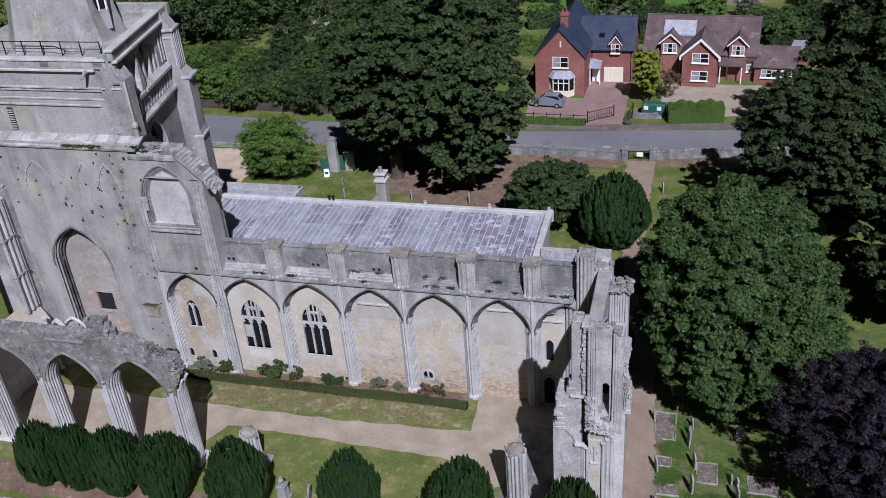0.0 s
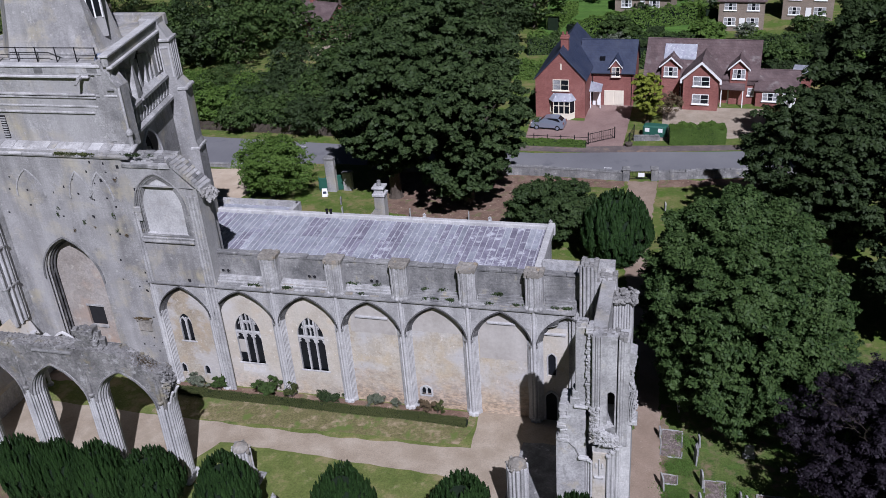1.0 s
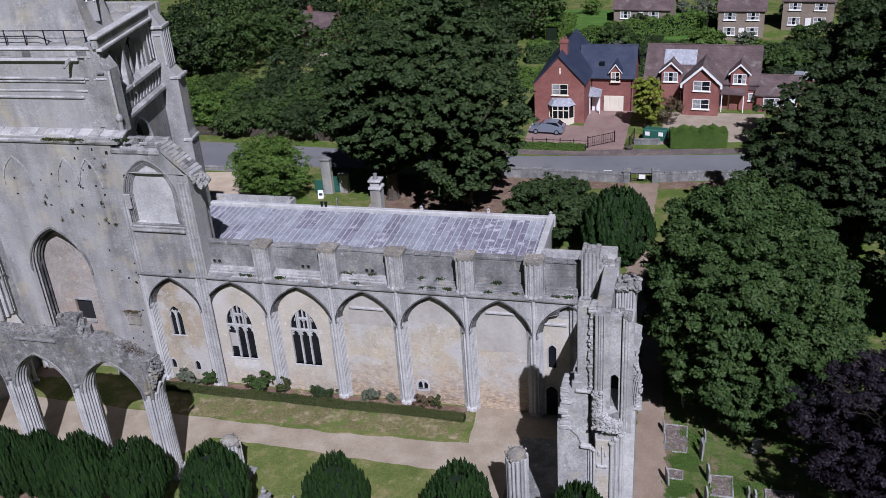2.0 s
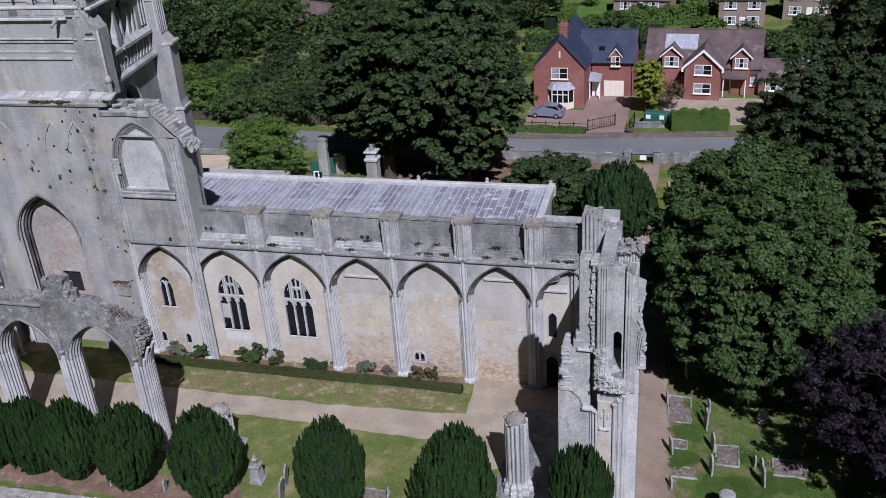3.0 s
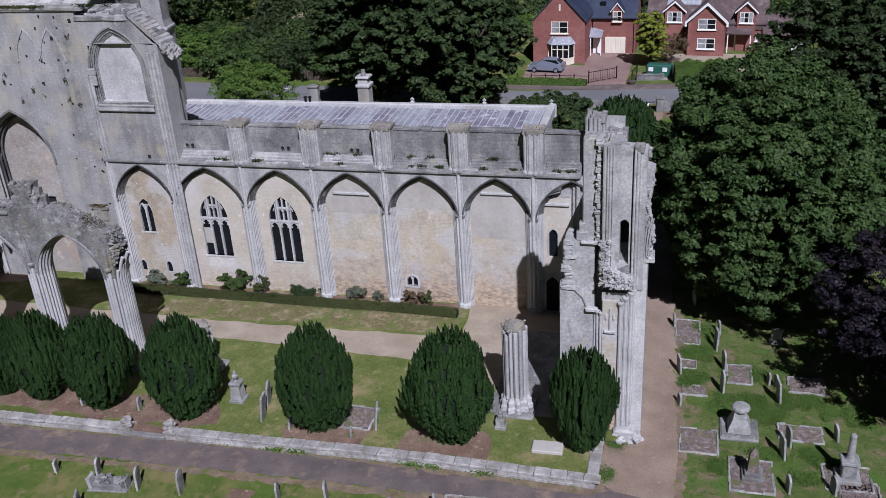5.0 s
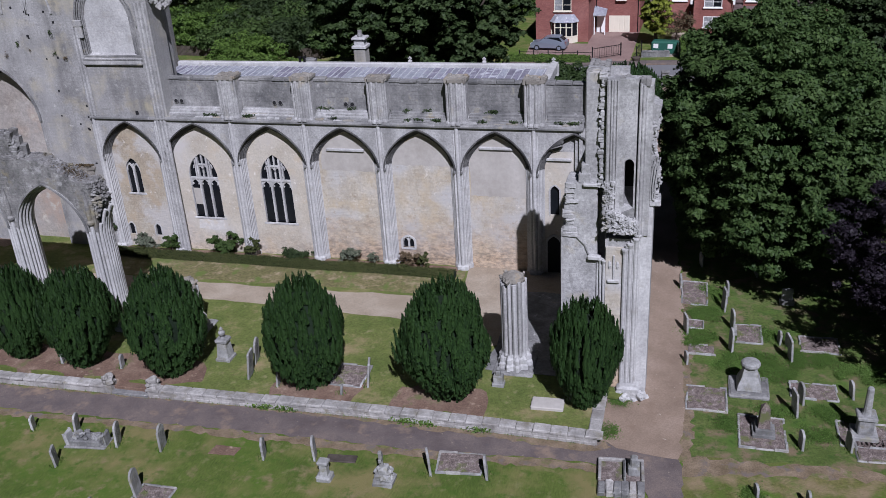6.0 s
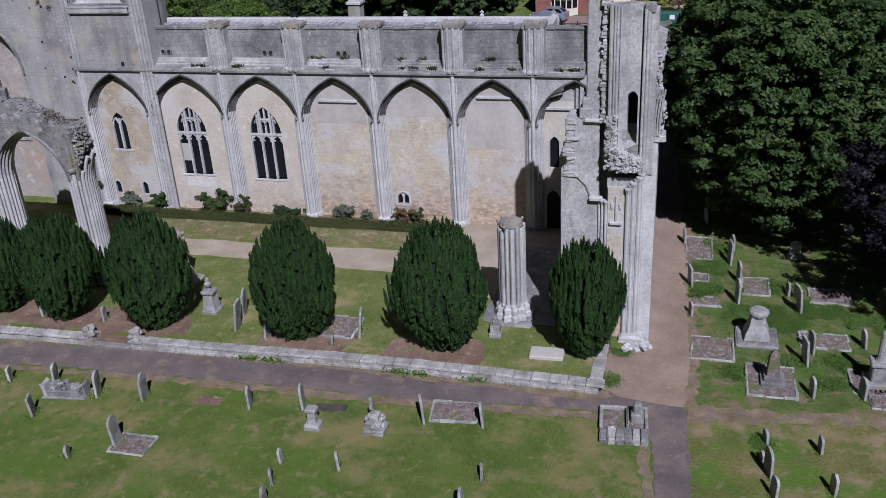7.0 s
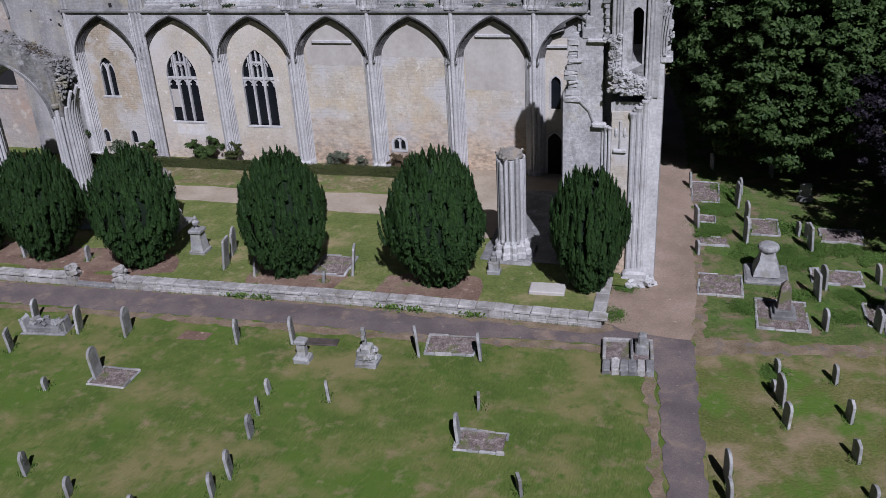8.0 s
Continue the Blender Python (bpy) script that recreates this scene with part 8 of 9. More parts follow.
# small grey monument by the pier stump
sm = thing("small_monument", (14.55, -12.1, 0.45), "small grey stone monument with stepped top", "monument")
part("base", G().cbox(-0.3, 0.3, -0.25, 0.25, -0.05, 0.18, 0.03).cbox(-0.24, 0.24, -0.2, 0.2, 0.18, 0.6, 0.03), MARBLE, sm)
part("top", G().cbox(-0.13, 0.13, -0.12, 0.12, 0.6, 0.85, 0.03).lathe([(0.1, 0.85), (0.12, 0.95), (0.04, 1.08)], 8), MARBLE, sm)
solid("white_slab", G().cbox(-0.78, 0.78, -0.45, 0.45, -0.1, 0.16, 0.04), PLASTER, "flat white marble grave slab on the lawn beside a yew", "grave slab", (17.2, -13.4, 0.45), 2)
wm = thing("white_monument", (28.9, -0.7, 0), "pale marble scroll monument in the shade of trees", "monument")
part("base", G().cbox(-0.4, 0.4, -0.25, 0.25, -0.05, 0.25, 0.03), MARBLE, wm)
part("slab", G().cbox(-0.3, 0.3, -0.12, 0.12, 0.25, 0.95, 0.05), MARBLE, wm)
# column on a pedestal
cm = thing("broken_column", (31.30, -12.61, 0), "broken white marble column on a square pedestal", "monument")
part("base", G().cbox(-0.55, 0.55, -0.55, 0.55, -0.05, 0.25, 0.04), MARBLE, cm)
part("die", G().cbox(-0.33, 0.33, -0.33, 0.33, 0.25, 1.05, 0.05).cbox(-0.42, 0.42, -0.42, 0.42, 1.05, 1.2, 0.04), MARBLE, cm)
part("shaft", G().lathe([(0.24, 1.2), (0.2, 1.3), (0.18, 1.4), (0.15, 2.5), (0.1, 2.58)], 12), MARBLE, cm)
kerbed_grave(30.20, 32.40, -13.61, -11.71, seed=21, broken=1.5, label="rough kerbed plot round a marble column")
# ivy and weeds over the graves
for k, (x, y, a, b) in enumerate(((24.2, -5.2, 0.9, 0.8), (25.9, -7.4, 0.8, 0.7), (29.8, -6.7, 1.2, 0.7), (25.4, -12.8, 0.35, 0.5), (27.6, -11.5, 0.8, 0.4), (24.9, 0.0, 0.5, 1.0), (27.4, -7.0, 0.5, 0.5), (20.4, -11.9, 0.5, 0.3), (20.1, -14.4, 0.4, 0.5), (24.4, -2.6, 0.8, 0.7), (28.2, -4.4, 0.8, 0.5), (27.9, -8.3, 0.9, 0.6), (30.4, -11.6, 1.0, 0.7), (29.4, -12.9, 0.6, 0.5), (32.0, -7.6, 1.2, 0.8), (26.4, -17.6, 0.3, 0.5))):
    rng = np.random.default_rng(700 + k)
    n = int(9000 * a * b) + 500
    mids = np.stack([rng.uniform(-a, a, 22), rng.uniform(-b, b, 22)], axis=1) * 0.95
    spot = rng.integers(0, 22, n)
    size = rng.uniform(0.05, 0.30, 22)[spot]
    tall = rng.uniform(0.03, 0.16, 22)[spot]
    c = np.stack([mids[spot, 0] + rng.normal(0, 1, n) * size, mids[spot, 1] + rng.normal(0, 1, n) * size, rng.random(n) ** 1.3 * tall], axis=1)
    solid("weeds", leaf_mesh("weed_leaves", c, rng.normal(0, 0.6, (n, 3)) + np.array((0, 0, 1.5)), 0.025 + 0.03 * rng.random(n), 800 + k), LEAF_WEED, "patch of fresh green weeds among graves", "weeds", (x, y, 0.02), kind="stuff")
for k, x in enumerate((3.3, 10.6, 11.6, 14.2, 4.4)):
    rng = np.random.default_rng(760 + k)
    c = np.stack([rng.normal(0, 0.3, 160), rng.normal(0, 0.1, 160), rng.random(160) * 0.3], axis=1)
    solid("weeds", leaf_mesh("weed_leaves", c, rng.normal(0, 0.6, (160, 3)) + np.array((0, -0.5, 0.6)), 0.05 + 0.06 * rng.random(160), 860 + k), LEAF_BRIGHT, "green weeds growing at the wall's foot", "weeds", (x, wall_y(x) - 0.27, 0.0), kind="stuff")
# longer grass where the mower does not reach, at the foot of the stones and along the wall
rng = np.random.default_rng(91)
rows = []
for x, y, z, w in TUFT_SPOTS:
    n = 70
    rows.append(np.stack([x + rng.normal(-0.02, 0.13, n), y + rng.uniform(-w * 0.6, w * 0.6 + 0.1, n), np.full(n, z + 0.05)], axis=1))
for x in np.arange(-30, 19.4, 0.12):
    n = int(rng.integers(0, 6))
    rows.append(np.stack([x + rng.normal(0, 0.08, n), wall_y(x) - 0.27 + rng.normal(0, 0.04, n), np.full(n, 0.05)], axis=1))
c = np.concatenate(rows)
solid("grass_tufts", leaf_mesh("grass_tufts", c, rng.normal(0, 1, (len(c), 3)) + np.array((0, 0, 0.2)), 0.03 + 0.03 * rng.random(len(c)), 17, 4.0, True), LEAF_BRIGHT, "longer green grass at the foot of stones", "grass", kind="stuff")


# ---- the houses across the road ----
def house_window(parent, x0, x1, z0, z1, y, lights=2, material=None, label="white framed casement window"):
    """A window on a wall whose face is at y, looking to -y."""
    material = material or WHITE
    f = 0.08
    win = part("window", G().box(x0, x1, y - 0.05, y + 0.05, z1 - f, z1).box(x0, x1, y - 0.05, y + 0.05, z0, z0 + f).box(x0, x0 + f, y - 0.05, y + 0.05, z0 + f, z1 - f).box(x1 - f, x1, y - 0.05, y + 0.05, z0 + f, z1 - f), material, parent, label)
    for i in range(lights):
        a, b = x0 + (x1 - x0) * i / lights, x0 + (x1 - x0) * (i + 1) / lights
        part("pane", G().box(a + f * .6, b - f * .6, y - 0.02, y + 0.0, z0 + f, z1 - f), CURTAIN if i % 2 == 0 else GLASS_DARK, win)
        part("glazing_bar", G().box(a + f, b - f, y - 0.035, y - 0.021, (z0 + z1) / 2 - 0.03, (z0 + z1) / 2 + 0.03), material, win)
        if i:
            part("mullion", G().box(a - 0.04, a + 0.04, y - 0.05, y + 0.03, z0 + f, z1 - f), material, win)
    part("window_sill", G().cbox(x0 - 0.1, x1 + 0.1, y - 0.16, y + 0.05, z0 - 0.12, z0, 0.02), material, win)
    return win


def gable_roof(parent, x0, x1, y0, y1, eave, ridge, axis, mat, over=0.25, name="roof"):
    """A pitched roof with thickness; its ridge runs along axis."""
    t = 0.14
    g = G()
    if axis == "y":
        m = (x0 + x1) / 2
        k = (ridge - eave) / (m - x0)
        for s in (1, -1):
            xe = m - s * (m - x0 + over)
            ze = ridge - k * (m - x0 + over)
            g.rings([[(xe, y, ze), (m, y, ridge), (m, y, ridge + t * 1.3), (xe, y, ze + t)] for y in (y0 - over, y1 + over)], True, True)
    else:
        m = (y0 + y1) / 2
        k = (ridge - eave) / (m - y0)
        for s in (1, -1):
            ye = m - s * (m - y0 + over)
            ze = ridge - k * (m - y0 + over)
            g.rings([[(x, ye, ze), (x, m, ridge), (x, m, ridge + t * 1.3), (x, ye, ze + t)] for x in (x0 - over, x1 + over)], True, True)
    rf = part(name, g, mat, parent, "pitched tiled roof")
    if axis == "y":
        part("ridge_tiles", G().tube([((x0 + x1) / 2, y0 - over, ridge + t), ((x0 + x1) / 2, y1 + over, ridge + t)], [0.11, 0.11], 6), mat, rf)
    else:
        part("ridge_tiles", G().tube([(x0 - over, (y0 + y1) / 2, ridge + t), (x1 + over, (y0 + y1) / 2, ridge + t)], [0.11, 0.11], 6), mat, rf)
    return rf


def gable_body(x0, x1, y0, y1, eave, ridge, axis="y"):
    g = G()
    if axis == "y":
        m = (x0 + x1) / 2
        return g.rings([[(x0, y, 0), (x1, y, 0), (x1, y, eave), (m, y, ridge), (x0, y, eave)] for y in (y1, y0)], True, True)
    m = (y0 + y1) / 2
    return g.rings([[(x, y0, 0), (x, y1, 0), (x, y1, eave), (x, m, ridge), (x, y0, eave)] for x in (x0, x1)], True, True)


h1 = thing("brick_house", (4.05, 63.2, 0), "new red brick house with steep blue slate roof", "house", turn=-2)
part("wall", gable_body(0, 6.5, 0, 14.0, 5.3, 8.75), BRICK, h1, "red brick gabled wall")
gable_roof(h1, 0, 6.5, 0, 14.0, 5.3, 8.75, "y", SLATE, 0.22)
part("chimney", G().cbox(2.9, 3.9, 2.6, 3.5, 8.0, 10.2, 0.04).cbox(2.82, 3.98, 2.52, 3.58, 9.8, 10.0, 0.03), BRICK, h1, "red brick chimney stack")
for q in (3.15, 3.65):
    part("chimney_pot", G().lathe([(0.13, 10.2), (0.11, 10.55), (0.14, 10.6)], 8, q, 3.05), BRICK, h1)
part("wing_wall", gable_body(6.5, 12.1, 5.4, 12.4, 4.6, 7.9, "x"), BRICK, h1)
gable_roof(h1, 5.0, 12.1, 5.4, 12.4, 4.6, 7.9, "x", SLATE, 0.25)
house_window(h1, 2.3, 4.4, 3.75, 5.2, -0.02, 2, CREAM, "cream framed sash window")
part("vent_slit", G().box(3.28, 3.48, -0.05, 0.02, 6.5, 7.3), CREAM, h1)
bay = part("bay_window", G().prism([(1.9, 0.02), (2.5, -0.8), (4.6, -0.8), (5.2, 0.02)], 0.0, 0.75), CREAM, h1, "cream bay window with lead roof")
part("bay_roof", G().rings([[(1.7, 0.02, 2.5), (2.4, -0.95, 2.5), (4.7, -0.95, 2.5), (5.4, 0.02, 2.5)], [(2.3, 0.02, 3.35), (2.8, -0.15, 3.35), (4.3, -0.15, 3.35), (4.8, 0.02, 3.35)]], True, True), LEAD, bay)
for a, b in (((1.95, 0.0), (2.5, -0.75)), ((2.55, -0.76), (4.55, -0.76)), ((4.6, -0.75), (5.15, 0.0))):
    part("pane", G().add([(*a, 0.85), (*b, 0.85), (*b, 2.4), (*a, 2.4)], [(0, 1, 2, 3)]), GLASS_DARK, bay)
for p in ((1.95, 0.0), (2.5, -0.78), (3.2, -0.78), (3.9, -0.78), (4.6, -0.78), (5.15, 0.0)):
    part("post", G().box(p[0] - 0.06, p[0] + 0.06, p[1] - 0.06, p[1] + 0.06, 0.75, 2.5), CREAM, bay)
part("rail", G().prism([(1.88, 0.02), (2.48, -0.83), (4.62, -0.83), (5.22, 0.02)], 0.7, 0.85).box(2.5, 4.6, -0.82, -0.72, 1.85, 1.95), CREAM, bay)
OFF = Matrix.Translation((-0.2, -0.8, 0))
gd = part("garage_door", G().cbox(8.5, 11.1, 6.08, 6.2, 0.05, 2.1, 0.02), CREAM, h1, "cream panelled garage door", m=OFF)
for i in range(4):
    part("door_panel", G().cbox(8.65 + 0.6 * i, 9.15 + 0.6 * i, 6.05, 6.1, 0.2, 1.95, 0.02), CREAM, gd)
po = part("porch", G().rings([[(6.7, 4.6, 2.35), (8.3, 4.6, 2.35), (8.3, 6.3, 2.9), (6.7, 6.3, 3.3)], [(6.7, 4.6, 2.45), (8.3, 4.6, 2.45), (8.3, 6.3, 3.0), (6.7, 6.3, 3.4)]], True, True), LEAD, h1, "lean-to slate porch roof", m=OFF)
for q in (6.85, 8.15):
    part("post", G().box(q - 0.06, q + 0.06, 4.7, 4.82, 0, 2.35), WHITE, po)
part("door", G().cbox(6.95, 7.95, 6.1, 6.2, 0.0, 2.1, 0.02), WHITE, h1, "white front door", m=OFF)
dm = part("dormer", G().rings([[(9.3, y, 3.9), (10.7, y, 3.9), (10.7, y, 5.6), (10.0, y, 6.5), (9.3, y, 5.6)] for y in (9.2, 5.98)], True, True), BRICK, h1, "small gabled dormer", m=OFF)
gable_roof(dm, 9.3, 10.7, 5.98, 9.2, 5.6, 6.5, "y", SLATE, 0.18)
part("bargeboard", G().rings([[(9.1, y, 5.35), (10.0, y, 6.5), (10.9, y, 5.35), (10.9, y, 5.2), (10.0, y, 6.33), (9.1, y, 5.2)] for y in (5.82, 5.76)], True, True), WHITE, dm)
house_window(h1, 9.25, 10.35, 4.1, 5.4, 5.16, 2, CREAM)
part("rooflight", G().box(7.7, 8.4, 7.3, 7.9, 5.75, 6.3), GLASS_DARK, h1, m=OFF)
for q in (6.9, 12.1):
    part("downpipe", G().tube([(q, 6.12, 0), (q, 6.12, 4.5)], [0.05, 0.05], 6), IRON, h1, m=OFF)
part("gutter", G().tube([(6.8, 5.9, 4.45), (12.4, 5.9, 4.45)], [0.07, 0.07], 6), IRON, h1, m=OFF)

h2 = thing("brick_house", (17.7, 71.0, 0), "red brick house with brown tiled roof and white bargeboards", "house", turn=-5)
part("wall", gable_body(0, 14.4, 0, 7.5, 3.5, 7.3, "x"), BRICK, h2)
gable_roof(h2, 0, 14.4, 0, 7.5, 3.5, 7.3, "x", PANTILE, 0.25)
part("skylight", G().add([(2.2, 1.55, 5.4), (6.4, 1.55, 5.4), (6.4, 3.0, 6.95), (2.2, 3.0, 6.95), (2.2, 1.55, 5.25), (6.4, 1.55, 5.25)], [(0, 1, 2, 3), (0, 4, 5, 1)]), LEAD, h2, "pale bluish flat roof light")
part("front_gable", gable_body(5.4, 9.8, -3.4, 3.0, 4.3, 6.3), BRICK, h2)
gable_roof(h2, 5.4, 9.8, -3.4, 3.4, 4.3, 6.3, "y", PANTILE, 0.3)
part("bargeboard", G().rings([[(5.0, y, 3.7), (5.0, y, 4.25), (7.6, y, 6.62), (10.2, y, 4.25), (10.2, y, 3.7), (9.95, y, 3.7), (9.95, y, 4.1), (7.6, y, 6.25), (5.25, y, 4.1), (5.25, y, 3.7)] for y in (-3.66, -3.76)], True, True), WHITE, h2, "white painted bargeboard")
house_window(h2, 6.6, 8.7, 3.3, 4.6, -3.42, 2)
house_window(h2, 6.6, 8.7, 0.9, 2.2, -3.42, 2)
for a, b in ((2.2, 4.6), (11.0, 13.2)):
    d = part("dormer", gable_body(a, b, -0.4, 3.0, 5.0, 5.9).shift(Matrix.Identity(4)), BRICK, h2, "half-dormer with white gable")
    gable_roof(d, a, b, -0.4, 2.6, 5.0, 5.95, "y", PANTILE, 0.25)
    part("bargeboard", G().rings([[(a - 0.3, y, 4.65), (a - 0.3, y, 4.85), ((a + b) / 2, y, 6.2), (b + 0.3, y, 4.85), (b + 0.3, y, 4.65), ((a + b) / 2, y, 5.95)] for y in (-0.66, -0.74)], True, True), WHITE, d)
    house_window(h2, a + 0.3, b - 0.3, 3.5, 4.8, -0.42, 3)
part("tile_hanging", G().cbox(0.1, 5.3, -0.14, 0.0, 2.6, 3.5, 0.02), PANTILE, h2)
part("tile_hanging", G().cbox(9.9, 14.3, -0.14, 0.0, 2.6, 3.5, 0.02), PANTILE, h2)
p2 = part("porch", G().rings([[(9.9, -1.7, 2.35), (13.0, -1.7, 2.35), (13.0, 0.1, 2.9), (9.9, 0.1, 2.9)], [(9.9, -1.7, 2.5), (13.0, -1.7, 2.5), (13.0, 0.1, 3.05), (9.9, 0.1, 3.05)]], True, True), PANTILE, h2, "tiled porch on posts")
for q in (10.1, 12.8):
    part("post", G().box(q - 0.06, q + 0.06, -1.6, -1.48, 0, 2.35), WHITE, p2)
part("door", G().cbox(10.8, 12.4, -0.1, 0.02, 0, 2.1, 0.02), WHITE, h2, "white glazed front door")
house_window(h2, 13.3, 14.1, 1.2, 2.2, -0.03, 1)
house_window(h2, 2.6, 4.8, 0.6, 2.1, -0.03, 2)
part("side_wing_wall", gable_body(14.4, 19.5, -0.8, 4.2, 2.3, 4.1, "x"), BRICK, h2)
gable_roof(h2, 14.4, 19.5, -0.8, 4.2, 2.3, 4.1, "x", PANTILE, 0.25)
house_window(h2, 15.2, 17.2, 0.8, 1.9, -0.82, 3)
part("garage_door", G().cbox(17.6, 19.3, -0.9, -0.8, 0.0, 1.9, 0.02), WHITE, h2, "white garage door")


def far_house(x, y, w, d, eave, ridge, mat, roof_mat, label, turn=-12):
    h = thing("far_house", (x, y, 0), label, "house", "far houses", turn)
    part("wall", gable_body(0, w, 0, d, eave, ridge, "x"), mat, h)
    gable_roof(h, 0, w, 0, d, eave, ridge, "x", roof_mat, 0.3)
    for z0, z1 in ((0.9, 2.2), (3.4, 4.6)):
        if z1 < eave:
            for a in (0.12, 0.62):
                house_window(h, w * a, w * a + 1.9, z0, z1, -0.03, 3)
    part("door", G().cbox(w * 0.46, w * 0.46 + 0.9, -0.08, 0.02, 0, 2.1, 0.02), WHITE, h)
    part("chimney", G().cbox(w * 0.3, w * 0.3 + 0.7, d / 2 - 0.35, d / 2 + 0.35, ridge - 0.5, ridge + 1.1, 0.03), mat, h)
    return h


BUFF = surface("buff_brick", [(0.3, (0.23, 0.185, 0.145)), (0.7, (0.31, 0.255, 0.205))], 0.5, 6.0, 0.25, None, (0.23, 0.078, 0.15), None, 0.9, 0.008)
far_house(27.5, 106.0, 7.2, 7, 5.0, 7.6, BUFF, PANTILE, "buff brick house with white windows behind hedges", -4)
far_house(38.0, 113.0, 8.0, 7, 5.0, 7.6, BUFF, PANTILE, "buff brick house with brown roof behind trees", -8)
far_house(9.5, 119.0, 10.0, 7, 2.6, 5.0, BUFF, PANTILE, "far buff bungalow with brown roof", -8)
far_house(-48, 103, 9.0, 7, 3.0, 5.6, BRICK, PANTILE, "red roofed house among trees", -20)
sh_ = thing("garden_shed", (37.0, 76.5, 0), "small brick outbuilding with grey roof", "shed", turn=-12)
part("wall", G().box(0, 2.4, 0, 3, 0, 2.2), BRICK, sh_)
part("roof", G().cbox(-0.2, 2.6, -0.2, 3.2, 2.2, 2.4, 0.04), LEAD, sh_)

# ---- parked car ----
SILVER = plain("silver_blue_paint", (0.30, 0.34, 0.42), 0.28, 0.55, 0.05)
TYRE = plain("black_rubber", (0.02, 0.02, 0.022), 0.85)
car = thing("parked_car", (6.35, 59.2, 0.03), "silver blue people carrier parked on the drive", "car", turn=-6)
prof = [(-2.15, 0.32), (-2.2, 0.62), (-2.05, 0.86), (-1.15, 1.02), (-0.45, 1.50), (0.2, 1.62), (1.35, 1.60), (1.95, 1.15), (2.15, 0.95), (2.18, 0.5), (2.1, 0.3)]
rings = []
for y, k in ((-0.88, 0.985), (-0.80, 1.0), (0.80, 1.0), (0.88, 0.985)):
    rings.append([(x * k, (y * 0.80 if z > 1.1 else y), z) for x, z in prof])
part("body", G().rings(rings, True, True), SILVER, car)
for s in (-1, 1):
    part("side_window", G().slab([(-1.0, 1.03), (-0.42, 1.45), (0.2, 1.55), (1.3, 1.53), (1.7, 1.12), (1.5, 1.03)], s * 0.735 - 0.02, s * 0.735 + 0.02), GLASS_DARK, car, "dark car side windows")
    for x in (-1.35, 1.35):
        wh = part("wheel", G().lathe([(0.2, -0.11), (0.31, -0.11), (0.33, -0.06), (0.33, 0.06), (0.31, 0.11), (0.2, 0.11)], 18).shift(Matrix.Translation((x, s * 0.84, 0.33)) @ Matrix.Rotation(radians(90), 4, 'X')), TYRE, car)
        part("rim", G().lathe([(0.2, -0.115), (0.2, 0.115)], 14).shift(Matrix.Translation((x, s * 0.84, 0.33)) @ Matrix.Rotation(radians(90), 4, 'X')), SILVER, wh)
    part("headlight", G().cbox(-2.18, -1.95, s * 0.62 - 0.16, s * 0.62 + 0.16, 0.66, 0.84, 0.03), WHITE, car)
    part("tail_light", G().cbox(2.02, 2.19, s * 0.72 - 0.1, s * 0.72 + 0.1, 0.75, 1.08, 0.03), BRICK, car)
part("windscreen", G().add([(-1.12, -0.66, 1.05), (-1.12, 0.66, 1.05), (-0.48, 0.62, 1.5), (-0.48, -0.62, 1.5)], [(0, 1, 2, 3)]), GLASS_DARK, car)
part("rear_window", G().add([(1.92, -0.62, 1.2), (1.92, 0.62, 1.2), (1.42, 0.6, 1.57), (1.42, -0.6, 1.57)], [(0, 1, 2, 3)]), GLASS_DARK, car)

# ---- gates, railings, walls by the road ----
def railing(name, a, b, high, label, gap=0.16, posts=2):
    d = Vector((b[0] - a[0], b[1] - a[1], 0))
    n = max(2, int(d.length / gap))
    r = thing(name, (a[0], a[1], 0.03), label, "gate" if "gate" in name else "railing", turn=math.degrees(math.atan2(d.y, d.x)))
    part("rail", G().box(0, d.length, -0.02, 0.02, high - 0.06, high), IRON, r)
    part("rail", G().box(0, d.length, -0.02, 0.02, 0.12, 0.17), IRON, r)
    bar = G().box(-0.011, 0.011, -0.011, 0.011, 0.12, high + 0.08).mesh("bar")
    for i in range(1, n):
        part("bar", bar, IRON, r, m=pose(d.length * i / n, 0, 0))
    for i in range(posts):
        part("post", G().box(-0.05, 0.05, -0.05, 0.05, 0, high + 0.2), IRON, r, m=pose(d.length * i / (posts - 1), 0, 0))
    return r

railing("iron_gate", (12.0, 54.0), (15.0, 56.2), 1.3, "open black iron driveway gate", 0.3)
railing("iron_gate", (16.9, 54.0), (17.3, 56.8), 1.4, "open black iron driveway gate beside the path", 0.3)
railing("low_railing", (3.6, 54.2), (12.0, 53.9), 0.9, "low black iron railing behind the front hedge", 1.7, 6)
railing("churchyard_gate", (17.75, 43.85), (20.05, 44.1), 0.95, "low dark iron churchyard gate between stone piers", 0.14)
solid("gate_notice", G().cbox(-0.35, 0.35, -0.03, 0.03, 0.35, 0.85, 0.02), WHITE, "white notice board on the churchyard gate", "sign", (19.0, 43.9, 0.03))
for x, y in ((17.35, 43.75), (20.4, 44.15)):
    gp = thing("gate_pier", (x, y, 0), "square grey stone churchyard gate pier with flat cap", "gate pier", "churchyard gate piers", 6)
    part("shaft", G().cbox(-0.36, 0.36, -0.36, 0.36, -0.1, 1.35, 0.03), STONE_DARK, gp)
    part("cap", G().cbox(-0.43, 0.43, -0.43, 0.43, 1.35, 1.5, 0.04), STONE_DARK, gp)
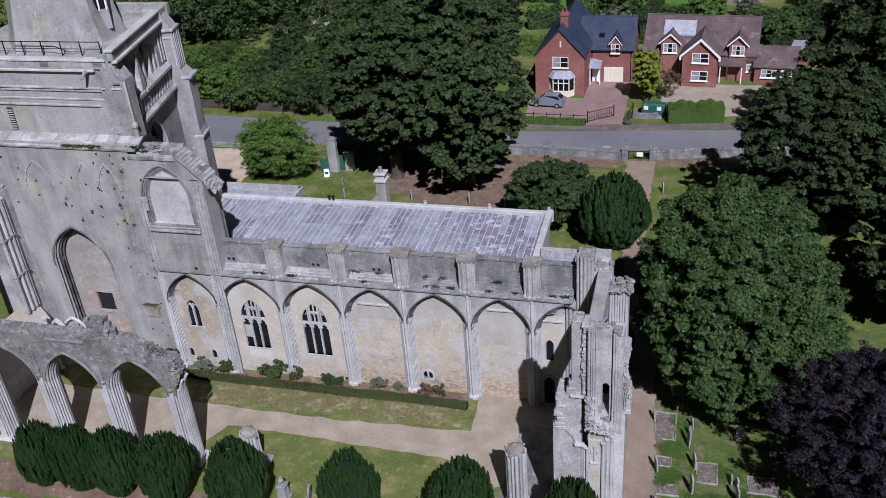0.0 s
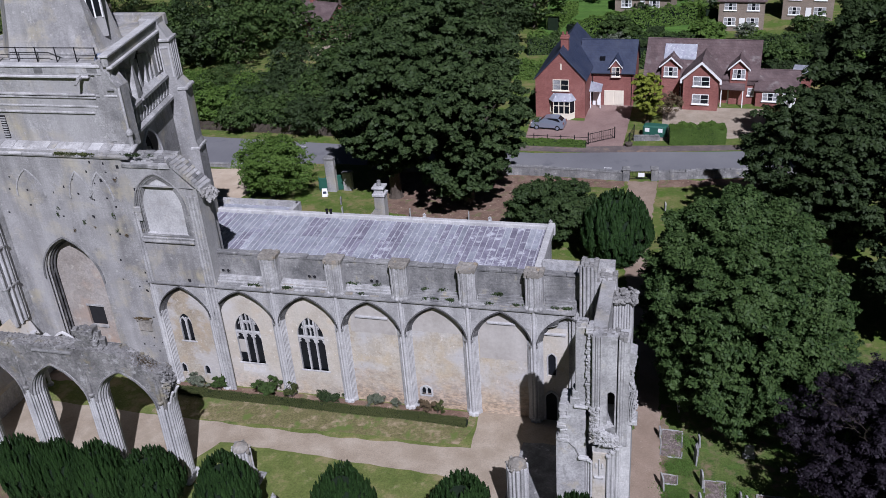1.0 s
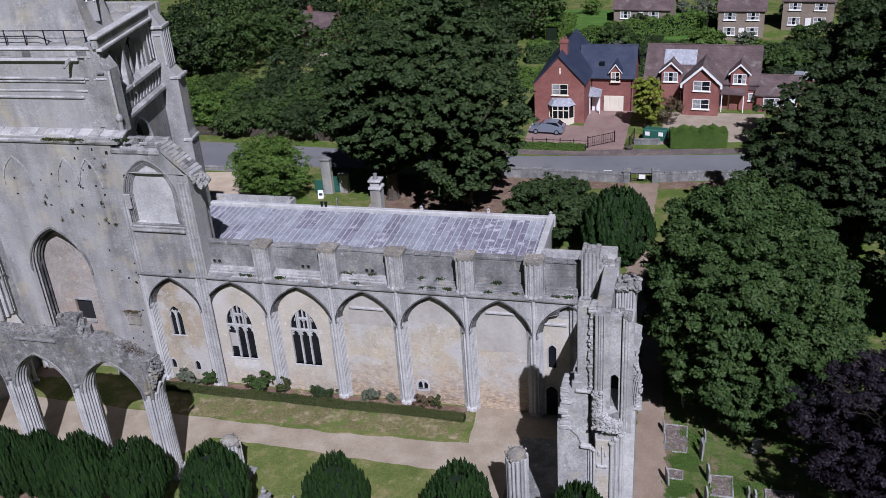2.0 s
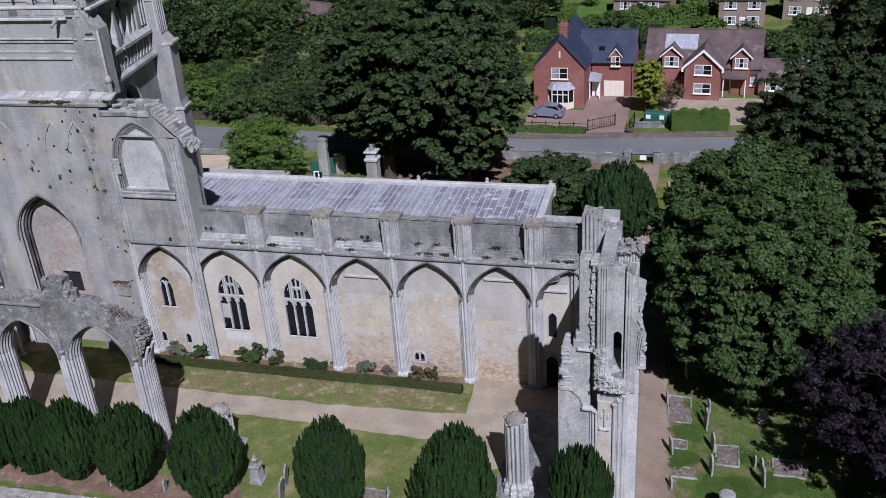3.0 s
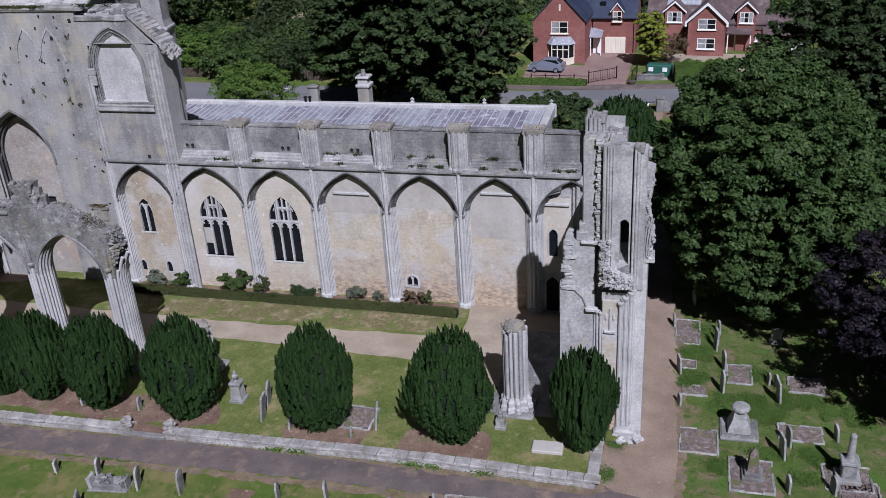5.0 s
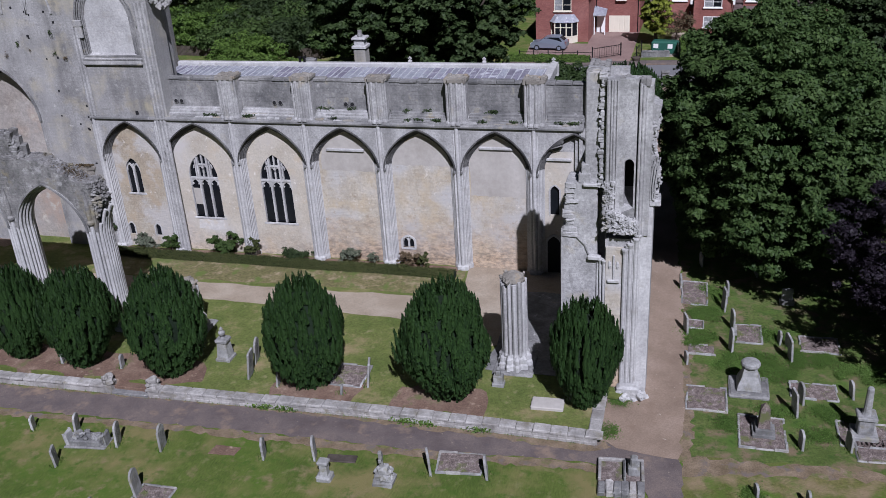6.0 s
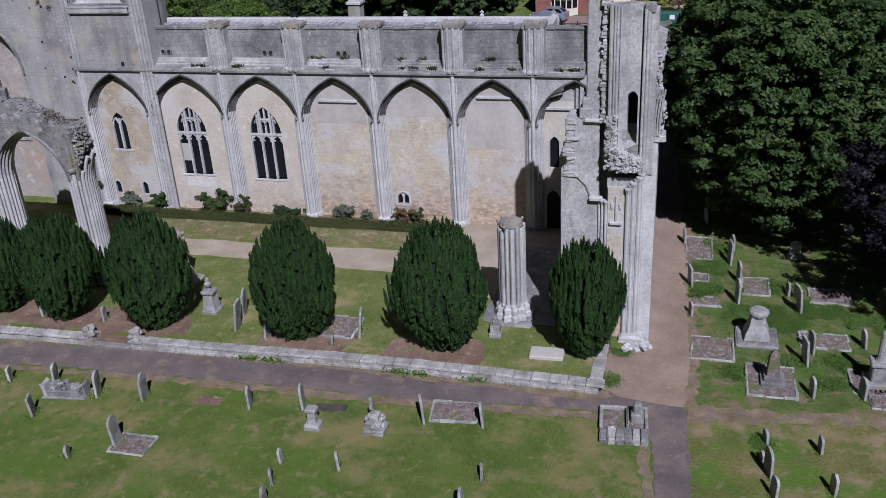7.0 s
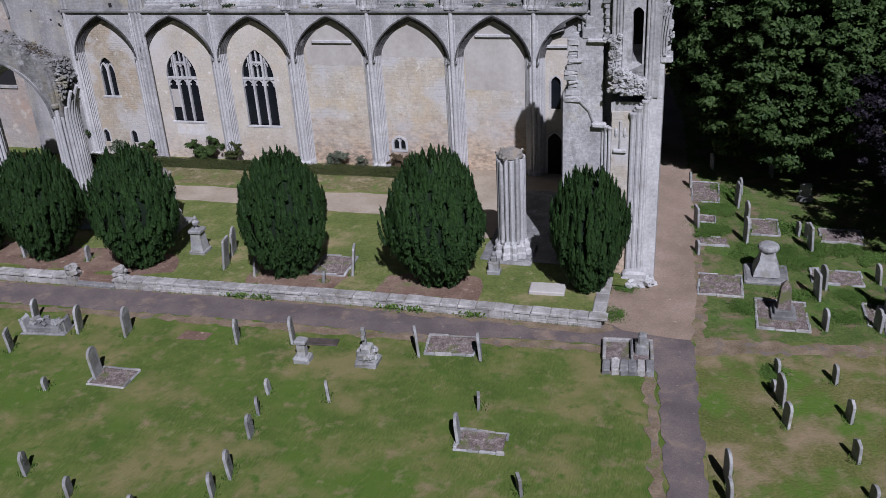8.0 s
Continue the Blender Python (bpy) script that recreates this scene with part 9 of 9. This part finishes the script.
def rubble_wall(name, pts, high, thick, label, seed):
    rnd = random.Random(seed)
    o = pts[0]
    wl = thing(name, (o[0], o[1], 0), label, "wall")
    body_, cope = G(), G()
    for a, b in zip(pts, pts[1:]):
        d = Vector((b[0] - a[0], b[1] - a[1], 0))
        n = max(1, round(d.length / 0.62))
        m = Matrix.Translation((a[0] - o[0], a[1] - o[1], 0)) @ Matrix.Rotation(math.atan2(d.y, d.x), 4, 'Z')
        body_.join(G().box(-0.05, d.length + 0.05, -thick / 2, thick / 2, -0.1, high - 0.1), m)
        for i in range(n):
            u = d.length * i / n
            cope.join(G().cbox(u, u + d.length / n - 0.02, -thick / 2 - 0.04, thick / 2 + 0.04, high - 0.1, high + rnd.uniform(0, 0.08), 0.03, 0.01, rnd), m)
    part("wall", body_, STONE_DARK, wl)
    tagged(part("coping", cope, STONE_DARK, wl), kind="stuff")
    return wl
rubble_wall("churchyard_wall", [(8.0, 44.2), (12.5, 44.0), (17.0, 43.7)], 1.0, 0.45, "low grey rubble churchyard wall along the road", 31)
rubble_wall("churchyard_wall", [(20.8, 44.2), (26.0, 45.2), (34.0, 46.4), (46.0, 48.2)], 1.0, 0.45, "low grey rubble churchyard wall beside the gate", 32)
rubble_wall("churchyard_wall", [(-12.5, 43.9), (-4.0, 43.8), (8.0, 44.2)], 1.1, 0.45, "low grey rubble churchyard wall beneath the limes", 33)
rubble_wall("yard_wall", [(-36.0, 42.9), (-29.0, 42.8), (-24.5, 42.2)], 0.5, 0.3, "low kerb wall of the sandy yard", 34)
GREEN = plain("dark_green_paint", (0.03, 0.11, 0.08), 0.5)
for px, py, high, wide in ((-15.2, 37.5, 4.2, 0.55), (-13.45, 38.0, 2.3, 0.5)):
    np_ = thing("entrance_pier", (px, py, 0), "%s grey stone pier beside a dark green gate" % ("tall" if high > 3 else "short"), "gate pier", "entrance piers")
    part("shaft", G().cbox(-wide, wide, -0.35, 0.35, -0.1, high - 0.22, 0.04, 0.015, random.Random(6)), STONE_TOWER, np_)
    part("cap", G().cbox(-wide - 0.08, wide + 0.08, -0.43, 0.43, high - 0.22, high, 0.06, 0.02, random.Random(7)), STONE_DARK, np_)
gd = thing("green_gate", (-14.3, 37.8, 0), "closed dark green boarded gate between stone piers", "gate", turn=12)
for i in range(5):
    part("board", G().cbox(-0.33 + 0.135 * i, -0.205 + 0.135 * i, -0.02, 0.02, 0.05, 1.9, 0.008), GREEN, gd)
part("ledge", G().cbox(-0.34, 0.34, 0.022, 0.06, 0.4, 0.52, 0.01).cbox(-0.34, 0.34, 0.022, 0.06, 1.45, 1.57, 0.01), GREEN, gd)
bd = thing("notice_board", (-16.2, 37.1, 0), "dark green notice board on two posts", "notice board")
part("board", G().cbox(-0.5, 0.5, -0.06, 0.06, 0.4, 1.7, 0.03), GREEN, bd)
for q in (-0.42, 0.42):
    part("post", G().box(q - 0.05, q + 0.05, -0.05, 0.05, -0.1, 1.85), GREEN, bd)
sg = thing("a_frame_sign", (-15.6, 36.0, 0), "small white folding sign with a blue panel on the grass", "sign", turn=10)
for tilt in (-14, 14):
    part("panel", G().cbox(-0.3, 0.3, -0.02, 0.02, 0, 0.95, 0.01), WHITE, sg, m=pose(0, 0.24 if tilt > 0 else -0.24, 0.01, tilt, 0, 0))
part("printed_panel", G().box(-0.2, 0.2, -0.034, -0.024, 0.35, 0.62), SLATE, sg, "dark blue printed panel", m=pose(0, -0.24, 0.01, -14, 0, 0))
# sheeted trailer and boundary at the forecourt
ol = thing("oil_tank", (18.3, 56.9, 0), "green plastic oil tank with white labels beside the drive", "tank", turn=-8)
part("tank", G().cbox(0, 3.0, 0, 1.3, 0.2, 1.5, 0.15), GREEN, ol)
for q in (0.3, 1.9):
    part("label_plate", G().box(q, q + 0.55, -0.012, -0.002, 0.75, 1.25), WHITE, ol)
part("base", G().box(0.1, 2.9, 0.1, 1.2, 0, 0.2), STONE, ol)
rubble_wall("forecourt_wall", [(17.4, 55.6), (20.4, 55.9)], 0.7, 0.3, "low stone forecourt wall", 35)
solid("flower_tub", G().lathe([(0.35, 0), (0.5, 0.45), (0.45, 0.5)], 12), BARK, "round brown garden tub by the gate", "planter", (16.9, 53.6, 0.02))
# boundary fence along the far verge
fn = thing("board_fence", (-44, 55.2, 0), "old dark timber board fence along the verge", "fence", turn=-3)
fboard = G().box(-0.07, 0.07, -0.015, 0.015, 0, 1.25).mesh("board")
for i in range(130):
    part("board", fboard, BARK, fn, m=pose(0.18 * i, random.Random(i).uniform(-.01, .01), random.Random(i).uniform(-0.06, 0.06)))
part("rail", G().box(-0.1, 23.4, 0.02, 0.07, 0.3, 0.4).box(-0.1, 23.4, 0.02, 0.07, 0.9, 1.0), BARK, fn)
